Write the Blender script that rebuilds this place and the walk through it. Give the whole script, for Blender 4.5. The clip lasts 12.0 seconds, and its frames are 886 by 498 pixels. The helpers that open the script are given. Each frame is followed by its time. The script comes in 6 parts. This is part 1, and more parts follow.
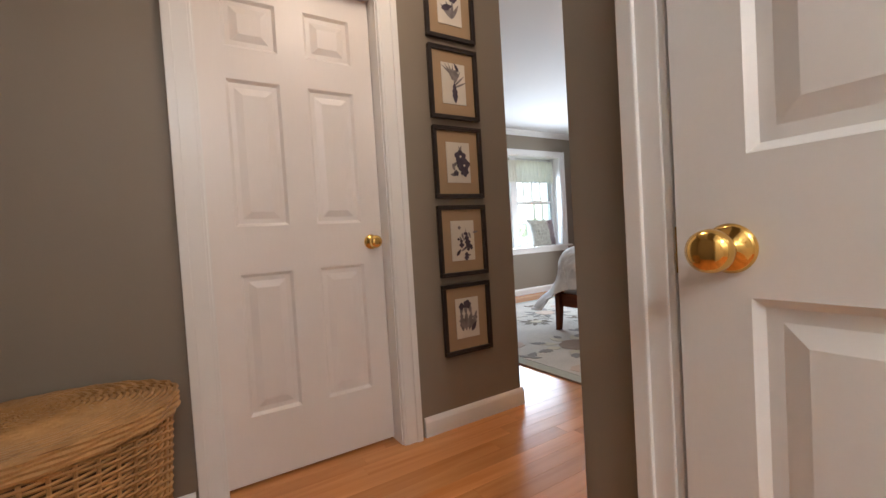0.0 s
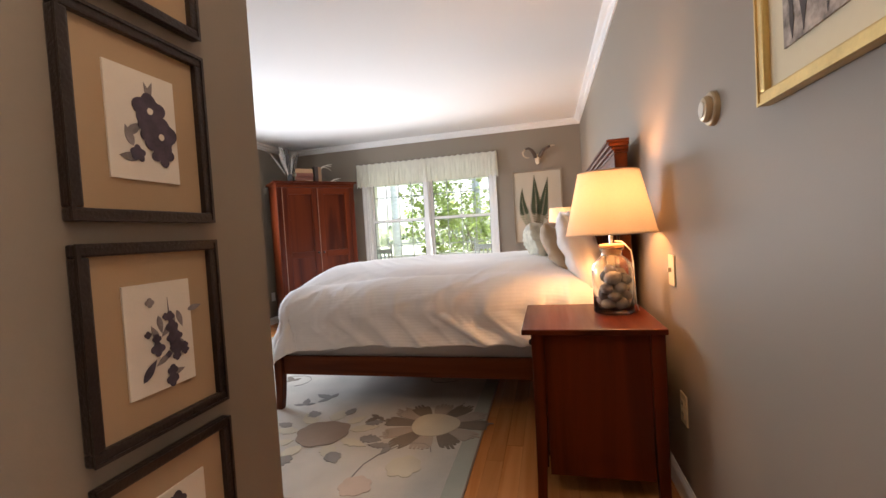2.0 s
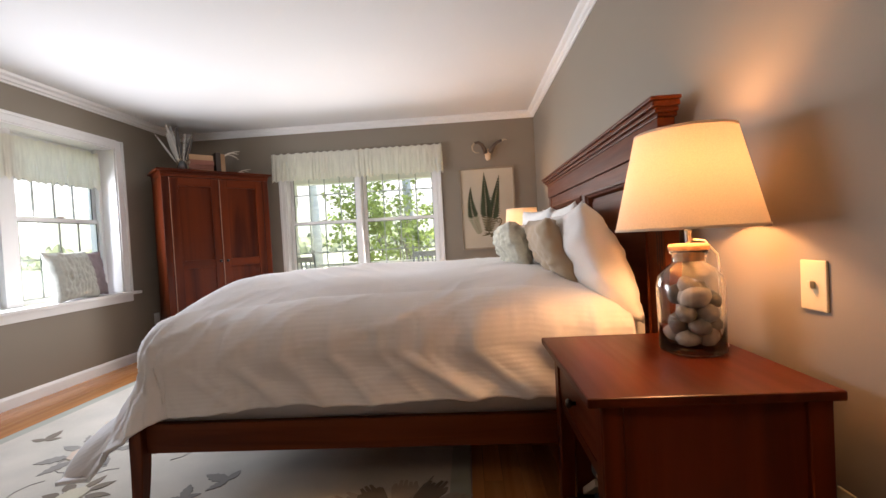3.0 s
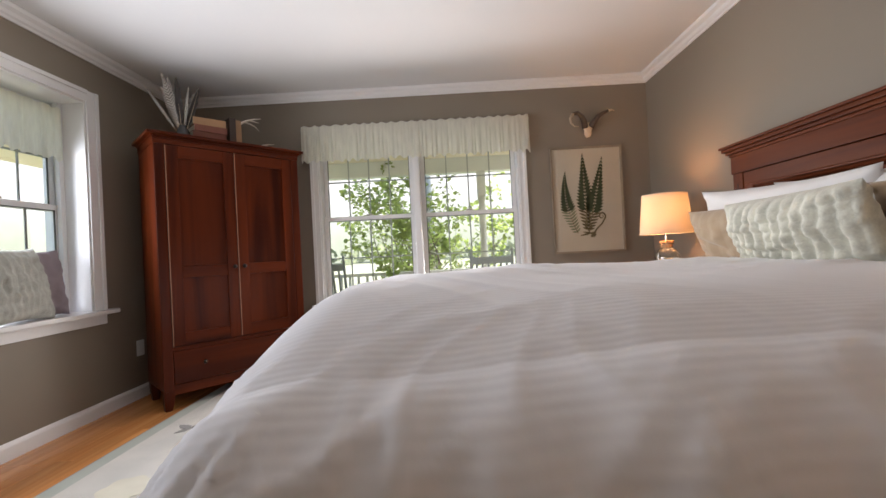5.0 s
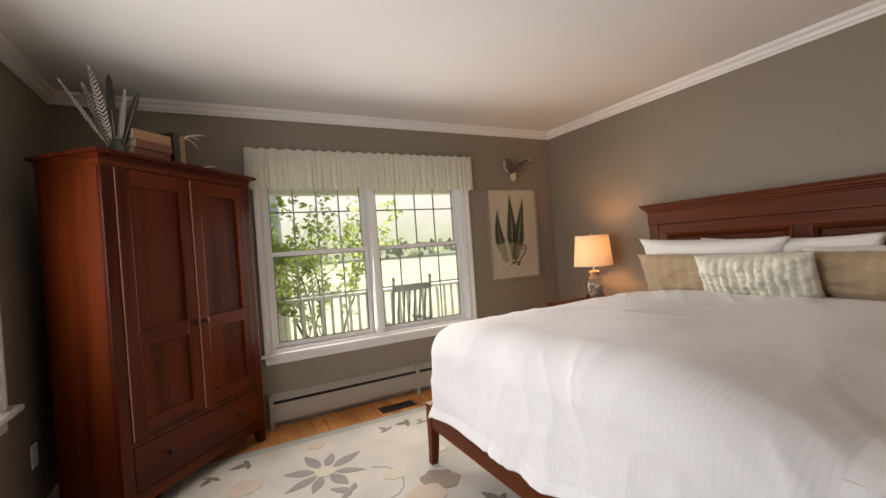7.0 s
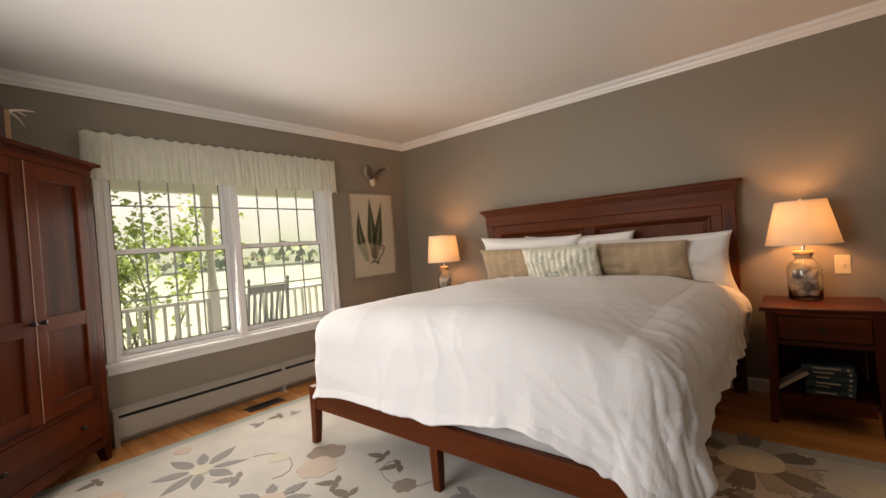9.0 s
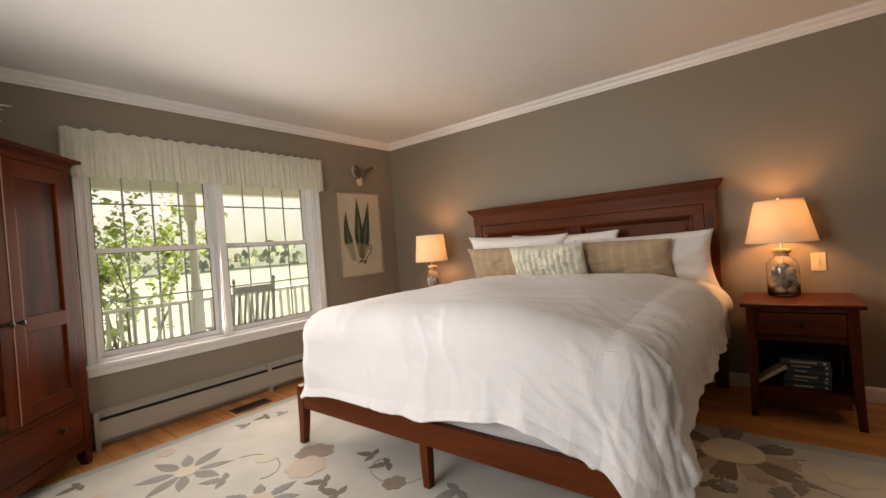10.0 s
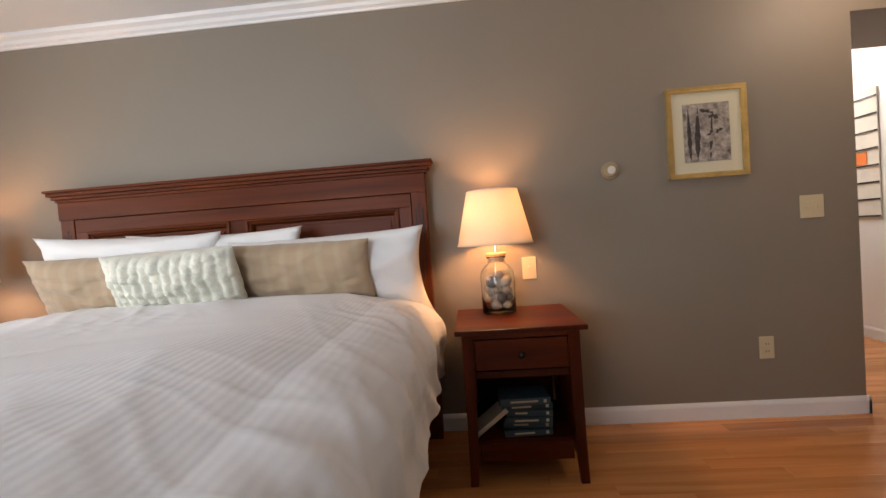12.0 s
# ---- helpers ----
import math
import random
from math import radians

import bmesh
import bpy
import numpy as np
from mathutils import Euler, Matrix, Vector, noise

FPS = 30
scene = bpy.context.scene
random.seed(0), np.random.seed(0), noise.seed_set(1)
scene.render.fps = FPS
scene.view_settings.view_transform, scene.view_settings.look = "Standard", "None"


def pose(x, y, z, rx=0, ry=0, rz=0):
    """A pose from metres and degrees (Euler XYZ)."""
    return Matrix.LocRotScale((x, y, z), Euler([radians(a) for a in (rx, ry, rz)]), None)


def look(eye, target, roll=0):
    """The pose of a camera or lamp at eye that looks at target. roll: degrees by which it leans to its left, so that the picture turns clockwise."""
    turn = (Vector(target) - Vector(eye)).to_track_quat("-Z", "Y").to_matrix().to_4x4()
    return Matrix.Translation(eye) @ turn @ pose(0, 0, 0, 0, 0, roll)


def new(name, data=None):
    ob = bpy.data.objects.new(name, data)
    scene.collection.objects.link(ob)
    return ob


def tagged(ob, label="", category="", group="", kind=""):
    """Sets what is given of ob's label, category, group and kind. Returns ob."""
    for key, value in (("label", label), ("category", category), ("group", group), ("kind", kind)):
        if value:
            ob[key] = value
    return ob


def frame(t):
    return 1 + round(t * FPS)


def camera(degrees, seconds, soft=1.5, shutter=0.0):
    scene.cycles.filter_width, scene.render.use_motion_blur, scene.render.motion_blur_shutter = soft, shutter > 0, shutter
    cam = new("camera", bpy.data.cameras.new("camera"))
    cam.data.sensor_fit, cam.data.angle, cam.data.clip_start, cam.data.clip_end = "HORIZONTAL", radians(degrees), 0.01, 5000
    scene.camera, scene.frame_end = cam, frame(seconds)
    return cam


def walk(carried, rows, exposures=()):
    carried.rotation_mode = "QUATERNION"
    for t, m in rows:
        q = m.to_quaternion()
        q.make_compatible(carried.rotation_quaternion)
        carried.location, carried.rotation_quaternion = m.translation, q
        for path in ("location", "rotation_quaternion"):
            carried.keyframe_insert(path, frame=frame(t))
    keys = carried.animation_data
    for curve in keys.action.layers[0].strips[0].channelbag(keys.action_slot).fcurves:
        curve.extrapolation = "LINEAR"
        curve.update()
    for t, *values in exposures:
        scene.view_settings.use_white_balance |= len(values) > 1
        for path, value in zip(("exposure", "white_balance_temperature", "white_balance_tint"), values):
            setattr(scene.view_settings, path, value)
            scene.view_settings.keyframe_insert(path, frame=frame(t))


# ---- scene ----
cam = camera(92.7, 12.0)
EXPO = 3.9
DAY_E, DAY_N = 2.5, 3.0
PATH = [
    (0, (0.308, 0.283, 0.953), (1.365, 1.979, 0.89), -3.5),
    (0.5, (0.472, 0.667, 0.96), (1.755, 2.199, 0.898), -3.2),
    (1, (0.577, 0.906, 0.989), (2.141, 2.151, 0.937), -3.9),
    (1.5, (0.68, 1.09, 1.046), (2.48, 1.958, 0.982), -3.5),
    (2, (0.882, 1.318, 1.079), (2.8215, 1.798, 1.011), -3.5),
    (2.5, (1.255, 1.509, 1.101), (3.242, 1.721, 1.019), -3.8),
    (2.7, (1.407, 1.588, 1.088), (3.401, 1.73, 1.019), -3.6),
    (4.3, (2.496, 2.127, 0.863), (4.494, 2.219, 0.854), -2.4),
    (4.5, (2.587, 2.305, 0.87), (4.585, 2.381, 0.866), -2.6),
    (5, (2.783, 2.635, 0.973), (4.783, 2.67, 0.987), -2.9),
    (5.5, (2.908, 3.039, 1.094), (4.906, 2.938, 1.107), -3.1),
    (6, (2.986, 3.489, 1.149), (4.957, 3.15, 1.165), -3.5),
    (6.5, (2.995, 3.861, 1.209), (4.892, 3.228, 1.212), -3.9),
    (7, (3.007, 4.095, 1.285), (4.775, 3.161, 1.275), -4.1),
    (7.5, (2.956, 4.276, 1.328), (4.568, 3.093, 1.308), -4.3),
    (7.7, (2.915, 4.345, 1.331), (4.457, 3.071, 1.304), -4.4),
    (9.3, (2.887, 4.544, 1.176), (4.156, 2.998, 1.158), -4.2),
    (9.5, (2.895, 4.555, 1.174), (4.154, 3.001, 1.154), -4.2),
    (10, (2.894, 4.543, 1.178), (4.132, 2.972, 1.161), -4.3),
    (10.5, (2.921, 4.449, 1.2), (4.096, 2.831, 1.179), -4.4),
    (11, (2.998, 4.176, 1.205), (4.044, 2.472, 1.177), -4.4),
    (11.5, (3.035, 3.711, 1.158), (3.743, 1.841, 1.125), -4.2),
    (12, (2.992, 3.202, 1.097), (3.127, 1.208, 1.036), -4.2),
]
walk(cam, [(t, look(eye, target, roll)) for t, eye, target, roll in PATH], [(t, EXPO + e, k, tint) for t, e, k, tint in (
    (0.0, 0.46, 5800, 11), (0.5, 0.48, 6050, 12), (1.0, 0.22, 6150, 13), (1.5, 0.46, 6100, 14), (2.0, 0.64, 6250, 16), (2.5, 0.52, 6400, 17), (4.3, 0.0, 6350, 17), (5.0, -0.08, 6400, 17), (5.5, -0.32, 6500, 17), (6.0, -0.42, 6900, 17), (7.5, -0.38, 7250, 17), (9.5, -0.38, 7600, 17), (11.0, -0.34, 7500, 17), (11.5, -0.36, 7700, 17), (12.0, 0.20, 6200, 14))])

# ---- sky, sun, lamps ----
world = bpy.data.worlds.new("sky")
scene.world = world
world.use_nodes = True
wn = world.node_tree.nodes
sky = wn.new("ShaderNodeTexSky")
sky.sky_type, sky.sun_disc = "NISHITA", False
sky.sun_elevation, sky.sun_rotation = radians(56), radians(110)
world.node_tree.links.new(sky.outputs[0], wn["Background"].inputs[0])
wn["Background"].inputs[1].default_value = 0.05


def lamp(name, kind, energy, colour, m, **more):
    data = bpy.data.lights.new(name, kind)
    data.energy, data.color = energy, colour
    if "angle" in more:
        data.angle = more["angle"]
    if "radius" in more:
        data.shadow_soft_size = more["radius"]
    ob = new(name, data)
    ob.matrix_world = m
    return ob


lamp("sun", "SUN", 1.3, (1.0, 0.96, 0.90), look((8, -3, 12.7), (0, 0, 0)), angle=radians(14))


def window_light(name, w, h, energy, colour, m):
    """Daylight that the sky sends in through a window's opening."""
    data = bpy.data.lights.new(name, "AREA")
    data.spread = radians(150)
    data.shape, data.size, data.size_y, data.energy, data.color = "RECTANGLE", w, h, energy, colour
    new(name, data).matrix_world = m


window_light("daylight_window_1", 1.65, 1.04, DAY_E, (0.97, 0.95, 0.91), look((6.52, 2.89, 1.14), (0, 2.89, 0.6)))
window_light("daylight_window_2", 1.6, 1.05, DAY_N, (0.86, 0.93, 1.0), look((4.66, 5.12, 1.25), (4.66, 0, 1.2)))

# ---- plan ----
CEIL = 2.44
Y_HEAD, X_WIN, Y_BAY = 0.85, 6.52, 5.0     # headboard wall, window wall, deep window wall
Y_DOOR, X_POST, X_END = 2.04, 1.85, 0.965   # closet-door wall, its end, end of the headboard wall
WARM = (1.0, 0.53, 0.22)
LAMP_W, HALL_FILL_W = 0.76, 1.30


# ---- materials ----
def base_mat(name, rough=0.6, metal=0.0):
    m = bpy.data.materials.new(name)
    m.use_nodes = True
    b = m.node_tree.nodes["Principled BSDF"]
    b.inputs["Roughness"].default_value, b.inputs["Metallic"].default_value = rough, metal
    return m, m.node_tree.nodes, m.node_tree.links, b


def surface(name, colour, rough=0.6, metal=0.0, vary=0.12, big=1.5, fine=60.0, bump=0.1, stretch=(1, 1, 1), second=None, sheen=0.0, per_object=0.0, spec=None):
    """Paint, cloth or wood: a colour with slow stains, fine grain and a slight relief."""
    m, n, l, b = base_mat(name, rough, metal)
    tc = n.new("ShaderNodeTexCoord")
    mp = n.new("ShaderNodeMapping")
    mp.inputs["Scale"].default_value = stretch
    l.new(tc.outputs["Object"], mp.inputs[0])
    n1, n2 = n.new("ShaderNodeTexNoise"), n.new("ShaderNodeTexNoise")
    n1.inputs["Scale"].default_value, n1.inputs["Detail"].default_value = big, 4
    n2.inputs["Scale"].default_value, n2.inputs["Detail"].default_value = fine, 3
    for q in (n1, n2):
        l.new(mp.outputs[0], q.inputs["Vector"])
    ramp = n.new("ShaderNodeMix")
    ramp.data_type = "RGBA"
    dark = [c * (1 - vary) for c in colour]
    lite = [min(1, c * (1 + vary)) for c in (second or colour)]
    ramp.inputs[6].default_value, ramp.inputs[7].default_value = (*dark, 1), (*lite, 1)
    add = n.new("ShaderNodeMath")
    add.operation = "MULTIPLY_ADD"
    l.new(n2.outputs[0], add.inputs[0])
    add.inputs[1].default_value = 0.5
    half = n.new("ShaderNodeMath")
    half.operation = "MULTIPLY_ADD"
    l.new(n1.outputs[0], half.inputs[0])
    half.inputs[1].default_value, half.inputs[2].default_value = 1.6, -0.55
    l.new(half.outputs[0], add.inputs[2])
    l.new(add.outputs[0], ramp.inputs[0])
    out = ramp.outputs[2]
    if per_object:
        info = n.new("ShaderNodeObjectInfo")
        hsv = n.new("ShaderNodeHueSaturation")
        rng = n.new("ShaderNodeMapRange")
        rng.inputs[3].default_value, rng.inputs[4].default_value = 1 - per_object, 1 + per_object
        l.new(info.outputs["Random"], rng.inputs[0])
        l.new(rng.outputs[0], hsv.inputs["Value"])
        l.new(out, hsv.inputs["Color"])
        out = hsv.outputs[0]
    l.new(out, b.inputs["Base Color"])
    if bump:
        bp = n.new("ShaderNodeBump")
        bp.inputs["Strength"].default_value, bp.inputs["Distance"].default_value = bump, 0.004
        l.new(n2.outputs[0], bp.inputs["Height"])
        l.new(bp.outputs[0], b.inputs["Normal"])
    if sheen:
        b.inputs["Sheen Weight"].default_value = sheen
    if spec is not None:
        b.inputs["Specular IOR Level"].default_value = spec
    return m


def wood(name, dark, light, rough, axis=0, per_object=0.0, coat=0.0, scale=1.0, island=False, spec=0.12):
    """Board wood: long streaks of grain along one axis, some figure."""
    m, n, l, b = base_mat(name, rough)
    tc, mp = n.new("ShaderNodeTexCoord"), n.new("ShaderNodeMapping")
    s = [14 * scale, 14 * scale, 14 * scale]
    s[axis] = 0.9 * scale
    mp.inputs["Scale"].default_value = s
    info = n.new("ShaderNodeNewGeometry" if island else "ShaderNodeObjectInfo")
    pick = "Random Per Island" if island else "Random"
    sh = n.new("ShaderNodeVectorMath")
    sh.operation = "ADD"
    mul = n.new("ShaderNodeMath")
    mul.operation = "MULTIPLY"
    mul.inputs[1].default_value = 37.0
    l.new(info.outputs[pick], mul.inputs[0])
    l.new(tc.outputs["Object"], sh.inputs[0])
    l.new(mul.outputs[0], sh.inputs[1])
    l.new(sh.outputs[0], mp.inputs[0])
    g, f = n.new("ShaderNodeTexNoise"), n.new("ShaderNodeTexNoise")
    g.inputs["Scale"].default_value, g.inputs["Detail"].default_value, g.inputs["Distortion"].default_value = 1.0, 6, 0.8
    f.inputs["Scale"].default_value, f.inputs["Detail"].default_value = 6.0, 4
    l.new(mp.outputs[0], g.inputs["Vector"])
    l.new(mp.outputs[0], f.inputs["Vector"])
    mix = n.new("ShaderNodeMix")
    mix.data_type = "RGBA"
    mix.inputs[6].default_value, mix.inputs[7].default_value = (*dark, 1), (*light, 1)
    st = n.new("ShaderNodeMapRange")
    st.inputs[1].default_value, st.inputs[2].default_value = 0.3, 0.72
    l.new(g.outputs[0], st.inputs[0])
    l.new(st.outputs[0], mix.inputs[0])
    hsv = n.new("ShaderNodeHueSaturation")
    rng = n.new("ShaderNodeMapRange")
    rng.inputs[3].default_value, rng.inputs[4].default_value = 1 - per_object, 1 + per_object
    l.new(info.outputs[pick], rng.inputs[0])
    l.new(rng.outputs[0], hsv.inputs["Value"])
    l.new(mix.outputs[2], hsv.inputs["Color"])
    l.new(hsv.outputs[0], b.inputs["Base Color"])
    rr = n.new("ShaderNodeMapRange")
    rr.inputs[3].default_value, rr.inputs[4].default_value = rough * 0.8, rough * 1.25
    l.new(f.outputs[0], rr.inputs[0])
    l.new(rr.outputs[0], b.inputs["Roughness"])
    bp = n.new("ShaderNodeBump")
    bp.inputs["Strength"].default_value, bp.inputs["Distance"].default_value = 0.12, 0.002
    l.new(f.outputs[0], bp.inputs["Height"])
    l.new(bp.outputs[0], b.inputs["Normal"])
    b.inputs["Specular IOR Level"].default_value = spec
    b.inputs["Coat Weight"].default_value, b.inputs["Coat Roughness"].default_value = coat, 0.25
    return m


def glass(name, tint=(1, 1, 1), rough=0.0):
    m, n, l, b = base_mat(name, rough)
    b.inputs["Base Color"].default_value = (*tint, 1)
    b.inputs["Transmission Weight"].default_value, b.inputs["IOR"].default_value = 1.0, 1.45
    return m


def cloth_through(name, colour, share, rough=0.9, fine=300.0, stretch=(1, 1, 1)):
    """Thin cloth that lets light through: lampshades, sheer curtains, leaves."""
    m, n, l, b = base_mat(name, rough)
    tc, mp, nz = n.new("ShaderNodeTexCoord"), n.new("ShaderNodeMapping"), n.new("ShaderNodeTexNoise")
    mp.inputs["Scale"].default_value = stretch
    nz.inputs["Scale"].default_value, nz.inputs["Detail"].default_value = fine, 3
    l.new(tc.outputs["Object"], mp.inputs[0])
    l.new(mp.outputs[0], nz.inputs["Vector"])
    mix = n.new("ShaderNodeMix")
    mix.data_type = "RGBA"
    mix.inputs[6].default_value = (*[c * 0.82 for c in colour], 1)
    mix.inputs[7].default_value = (*[min(1, c * 1.12) for c in colour], 1)
    l.new(nz.outputs[0], mix.inputs[0])
    l.new(mix.outputs[2], b.inputs["Base Color"])
    tr, ms = n.new("ShaderNodeBsdfTranslucent"), n.new("ShaderNodeMixShader")
    l.new(mix.outputs[2], tr.inputs[0])
    ms.inputs[0].default_value = share
    l.new(b.outputs[0], ms.inputs[1])
    l.new(tr.outputs[0], ms.inputs[2])
    l.new(ms.outputs[0], n["Material Output"].inputs[0])
    return m


def ribbed(name, colour, pitch, depth, rough=0.85, axis="X", vary=0.06):
    """Woven cloth with fine ribs along the cloth."""
    m, n, l, b = base_mat(name, rough)
    uv = n.new("ShaderNodeTexCoord")
    wv = n.new("ShaderNodeTexWave")
    wv.wave_type, wv.bands_direction = "BANDS", axis
    wv.inputs["Scale"].default_value = 2 * math.pi / (20 * pitch)
    wv.inputs["Distortion"].default_value, wv.inputs["Detail"].default_value = 0.6, 2
    l.new(uv.outputs["UV"], wv.inputs[0])
    nz = n.new("ShaderNodeTexNoise")
    nz.inputs["Scale"].default_value, nz.inputs["Detail"].default_value = 3.0, 6
    l.new(uv.outputs["UV"], nz.inputs["Vector"])
    mix = n.new("ShaderNodeMix")
    mix.data_type = "RGBA"
    mix.inputs[6].default_value = (*[c * (1 - vary) for c in colour], 1)
    mix.inputs[7].default_value = (*[min(1, c * (1 + vary)) for c in colour], 1)
    l.new(nz.outputs[0], mix.inputs[0])
    l.new(mix.outputs[2], b.inputs["Base Color"])
    b1, b2 = n.new("ShaderNodeBump"), n.new("ShaderNodeBump")
    b1.inputs["Strength"].default_value, b1.inputs["Distance"].default_value = 0.6, depth
    b2.inputs["Strength"].default_value, b2.inputs["Distance"].default_value = 0.5, 0.007
    rg = n.new("ShaderNodeTexNoise")
    rg.noise_type = "RIDGED_MULTIFRACTAL"
    rg.inputs["Scale"].default_value, rg.inputs["Detail"].default_value = 5.0, 3
    l.new(uv.outputs["UV"], rg.inputs["Vector"])
    blend = n.new("ShaderNodeMath")
    blend.operation = "MULTIPLY_ADD"
    blend.inputs[1].default_value = 0.45
    l.new(rg.outputs[0], blend.inputs[0])
    l.new(nz.outputs[0], blend.inputs[2])
    l.new(wv.outputs[1], b1.inputs["Height"])
    l.new(blend.outputs[0], b2.inputs["Height"])
    l.new(b2.outputs[0], b1.inputs["Normal"])
    l.new(b1.outputs[0], b.inputs["Normal"])
    b.inputs["Sheen Weight"].default_value = 0.2
    return m


def striped(name, a, b, pitch):
    """Woven cloth with soft paler stripes across its width."""
    m, n, l, bs = base_mat(name, 0.9)
    tc, wv, nz = n.new("ShaderNodeTexCoord"), n.new("ShaderNodeTexWave"), n.new("ShaderNodeTexNoise")
    wv.bands_direction = "X"
    wv.inputs["Scale"].default_value, wv.inputs["Distortion"].default_value, wv.inputs["Detail"].default_value = 2 * math.pi / (20 * pitch), 1.5, 3
    nz.inputs["Scale"].default_value, nz.inputs["Detail"].default_value = 240, 3
    l.new(tc.outputs["Object"], wv.inputs[0])
    l.new(tc.outputs["Object"], nz.inputs["Vector"])
    st, mix, bp = n.new("ShaderNodeMapRange"), n.new("ShaderNodeMix"), n.new("ShaderNodeBump")
    st.inputs[1].default_value, st.inputs[2].default_value = 0.55, 0.95
    mix.data_type = "RGBA"
    mix.inputs[6].default_value, mix.inputs[7].default_value = (*a, 1), (*b, 1)
    l.new(wv.outputs[1], st.inputs[0])
    l.new(st.outputs[0], mix.inputs[0])
    l.new(mix.outputs[2], bs.inputs["Base Color"])
    bp.inputs["Strength"].default_value, bp.inputs["Distance"].default_value = 0.3, 0.003
    l.new(nz.outputs[0], bp.inputs["Height"])
    l.new(bp.outputs[0], bs.inputs["Normal"])
    bs.inputs["Sheen Weight"].default_value = 0.3
    return m


M = {}
M["wall"] = surface("taupe_paint", (0.247, 0.206, 0.158), 0.55, vary=0.05, big=0.9, fine=260, bump=0.05)
M["ceiling"] = surface("ceiling_paint", (0.72, 0.71, 0.69), 0.8, vary=0.03, big=0.7, fine=180, bump=0.05)
M["white"] = surface("white_gloss_paint", (0.80, 0.79, 0.77), 0.32, vary=0.03, big=2, fine=150, bump=0.04)
M["door_white"] = surface("door_paint", (0.80, 0.76, 0.73), 0.35, vary=0.03, big=2, fine=90, bump=0.05, stretch=(1, 1, 0.15))
M["floor"] = wood("oak_strip", (0.52, 0.20, 0.056), (0.72, 0.33, 0.11), 0.22, axis=0, per_object=0.15, coat=0.25, spec=0.3)
M["floor_base"] = surface("subfloor", (0.22, 0.09, 0.03), 0.7)
M["cherry"] = wood("cherry", (0.034, 0.0046, 0.0009), (0.135, 0.0225, 0.0040), 0.34, axis=2, per_object=0.05, coat=0.10, scale=0.5)
M["cherry_x"] = wood("cherry_across", (0.034, 0.0046, 0.0009), (0.135, 0.0225, 0.0040), 0.34, axis=0, per_object=0.05, coat=0.10, scale=0.5)
M["bedwood"] = wood("bed_wood", (0.075, 0.0150, 0.0034), (0.155, 0.0370, 0.0088), 0.44, axis=0, per_object=0.04, coat=0.02)
M["bedwood_z"] = wood("bed_wood_upright", (0.075, 0.0150, 0.0034), (0.155, 0.0370, 0.0088), 0.44, axis=2, coat=0.06)
M["black_knob"] = surface("dark_knob", (0.02, 0.015, 0.012), 0.3, metal=0.6)
M["brass"] = surface("brass", (0.85, 0.55, 0.16), 0.12, metal=1.0, vary=0.05, bump=0.0)
M["duvet"] = ribbed("white_ribbed_cotton", (0.80, 0.795, 0.805), 0.020, 0.0006, axis="X", vary=0.02)
M["linen"] = surface("white_linen", (0.80, 0.785, 0.76), 0.85, vary=0.03, big=6, fine=220, bump=0.25, sheen=0.2)
M["boxspring"] = surface("box_spring_cloth", (0.62, 0.60, 0.60), 0.9, vary=0.05, fine=200, bump=0.15)
M["tan"] = striped("tan_striped_cloth", (0.40, 0.29, 0.18), (0.43, 0.325, 0.21), 0.085)
M["knit"] = surface("cream_knit", (0.66, 0.65, 0.54), 0.95, vary=0.30, big=14, fine=120, bump=0.5, sheen=0.3)
M["shade"] = cloth_through("linen_shade", (0.74, 0.60, 0.43), 0.10)
M["valance"] = cloth_through("sheer_cotton", (0.87, 0.85, 0.75), 0.58, fine=40, stretch=(1, 1, 0.2))
M["glass"] = glass("jar_glass", (0.95, 0.97, 0.95))
M["pane"] = glass("window_glass", (0.97, 1.0, 0.98))
M["cork"] = surface("cork", (0.45, 0.26, 0.13), 0.85, fine=90, bump=0.4)
M["stone"] = surface("beach_stone", (0.19, 0.145, 0.11), 0.6, vary=0.35, big=18, fine=120, bump=0.2, per_object=0.65)
M["bead"] = surface("pale_edge", (0.34, 0.17, 0.10), 0.4, bump=0)
M["chrome"] = surface("brushed_nickel", (0.6, 0.57, 0.52), 0.25, metal=1.0, bump=0.0)
M["cord"] = surface("white_cord", (0.75, 0.72, 0.66), 0.5, bump=0)
M["almond"] = surface("almond_plastic", (0.62, 0.52, 0.33), 0.35, vary=0.04, bump=0.02)
M["rug"] = surface("rug_wool", (0.50, 0.485, 0.425), 1.0, vary=0.10, big=3.5, fine=230, bump=0.7, second=(0.60, 0.555, 0.485), sheen=0.3)
M["rug_edge"] = surface("rug_border_wool", (0.42, 0.44, 0.38), 1.0, vary=0.10, big=4, fine=230, bump=0.7)
M["rug_grey"] = surface("grey_wool", (0.29, 0.275, 0.255), 1.0, vary=0.15, big=6, fine=240, bump=0.6)
M["rug_brown"] = surface("brown_wool", (0.33, 0.26, 0.21), 1.0, vary=0.15, big=6, fine=240, bump=0.6)
M["rug_olive"] = surface("olive_wool", (0.22, 0.185, 0.145), 1.0, vary=0.15, big=6, fine=240, bump=0.6)
M["rug_peach"] = surface("peach_wool", (0.60, 0.49, 0.40), 1.0, vary=0.10, big=6, fine=240, bump=0.6)
M["rug_tan"] = surface("tan_wool", (0.43, 0.37, 0.31), 1.0, vary=0.10, big=6, fine=240, bump=0.6)
M["rug_cream"] = surface("cream_wool", (0.62, 0.58, 0.46), 1.0, vary=0.10, big=6, fine=240, bump=0.6)
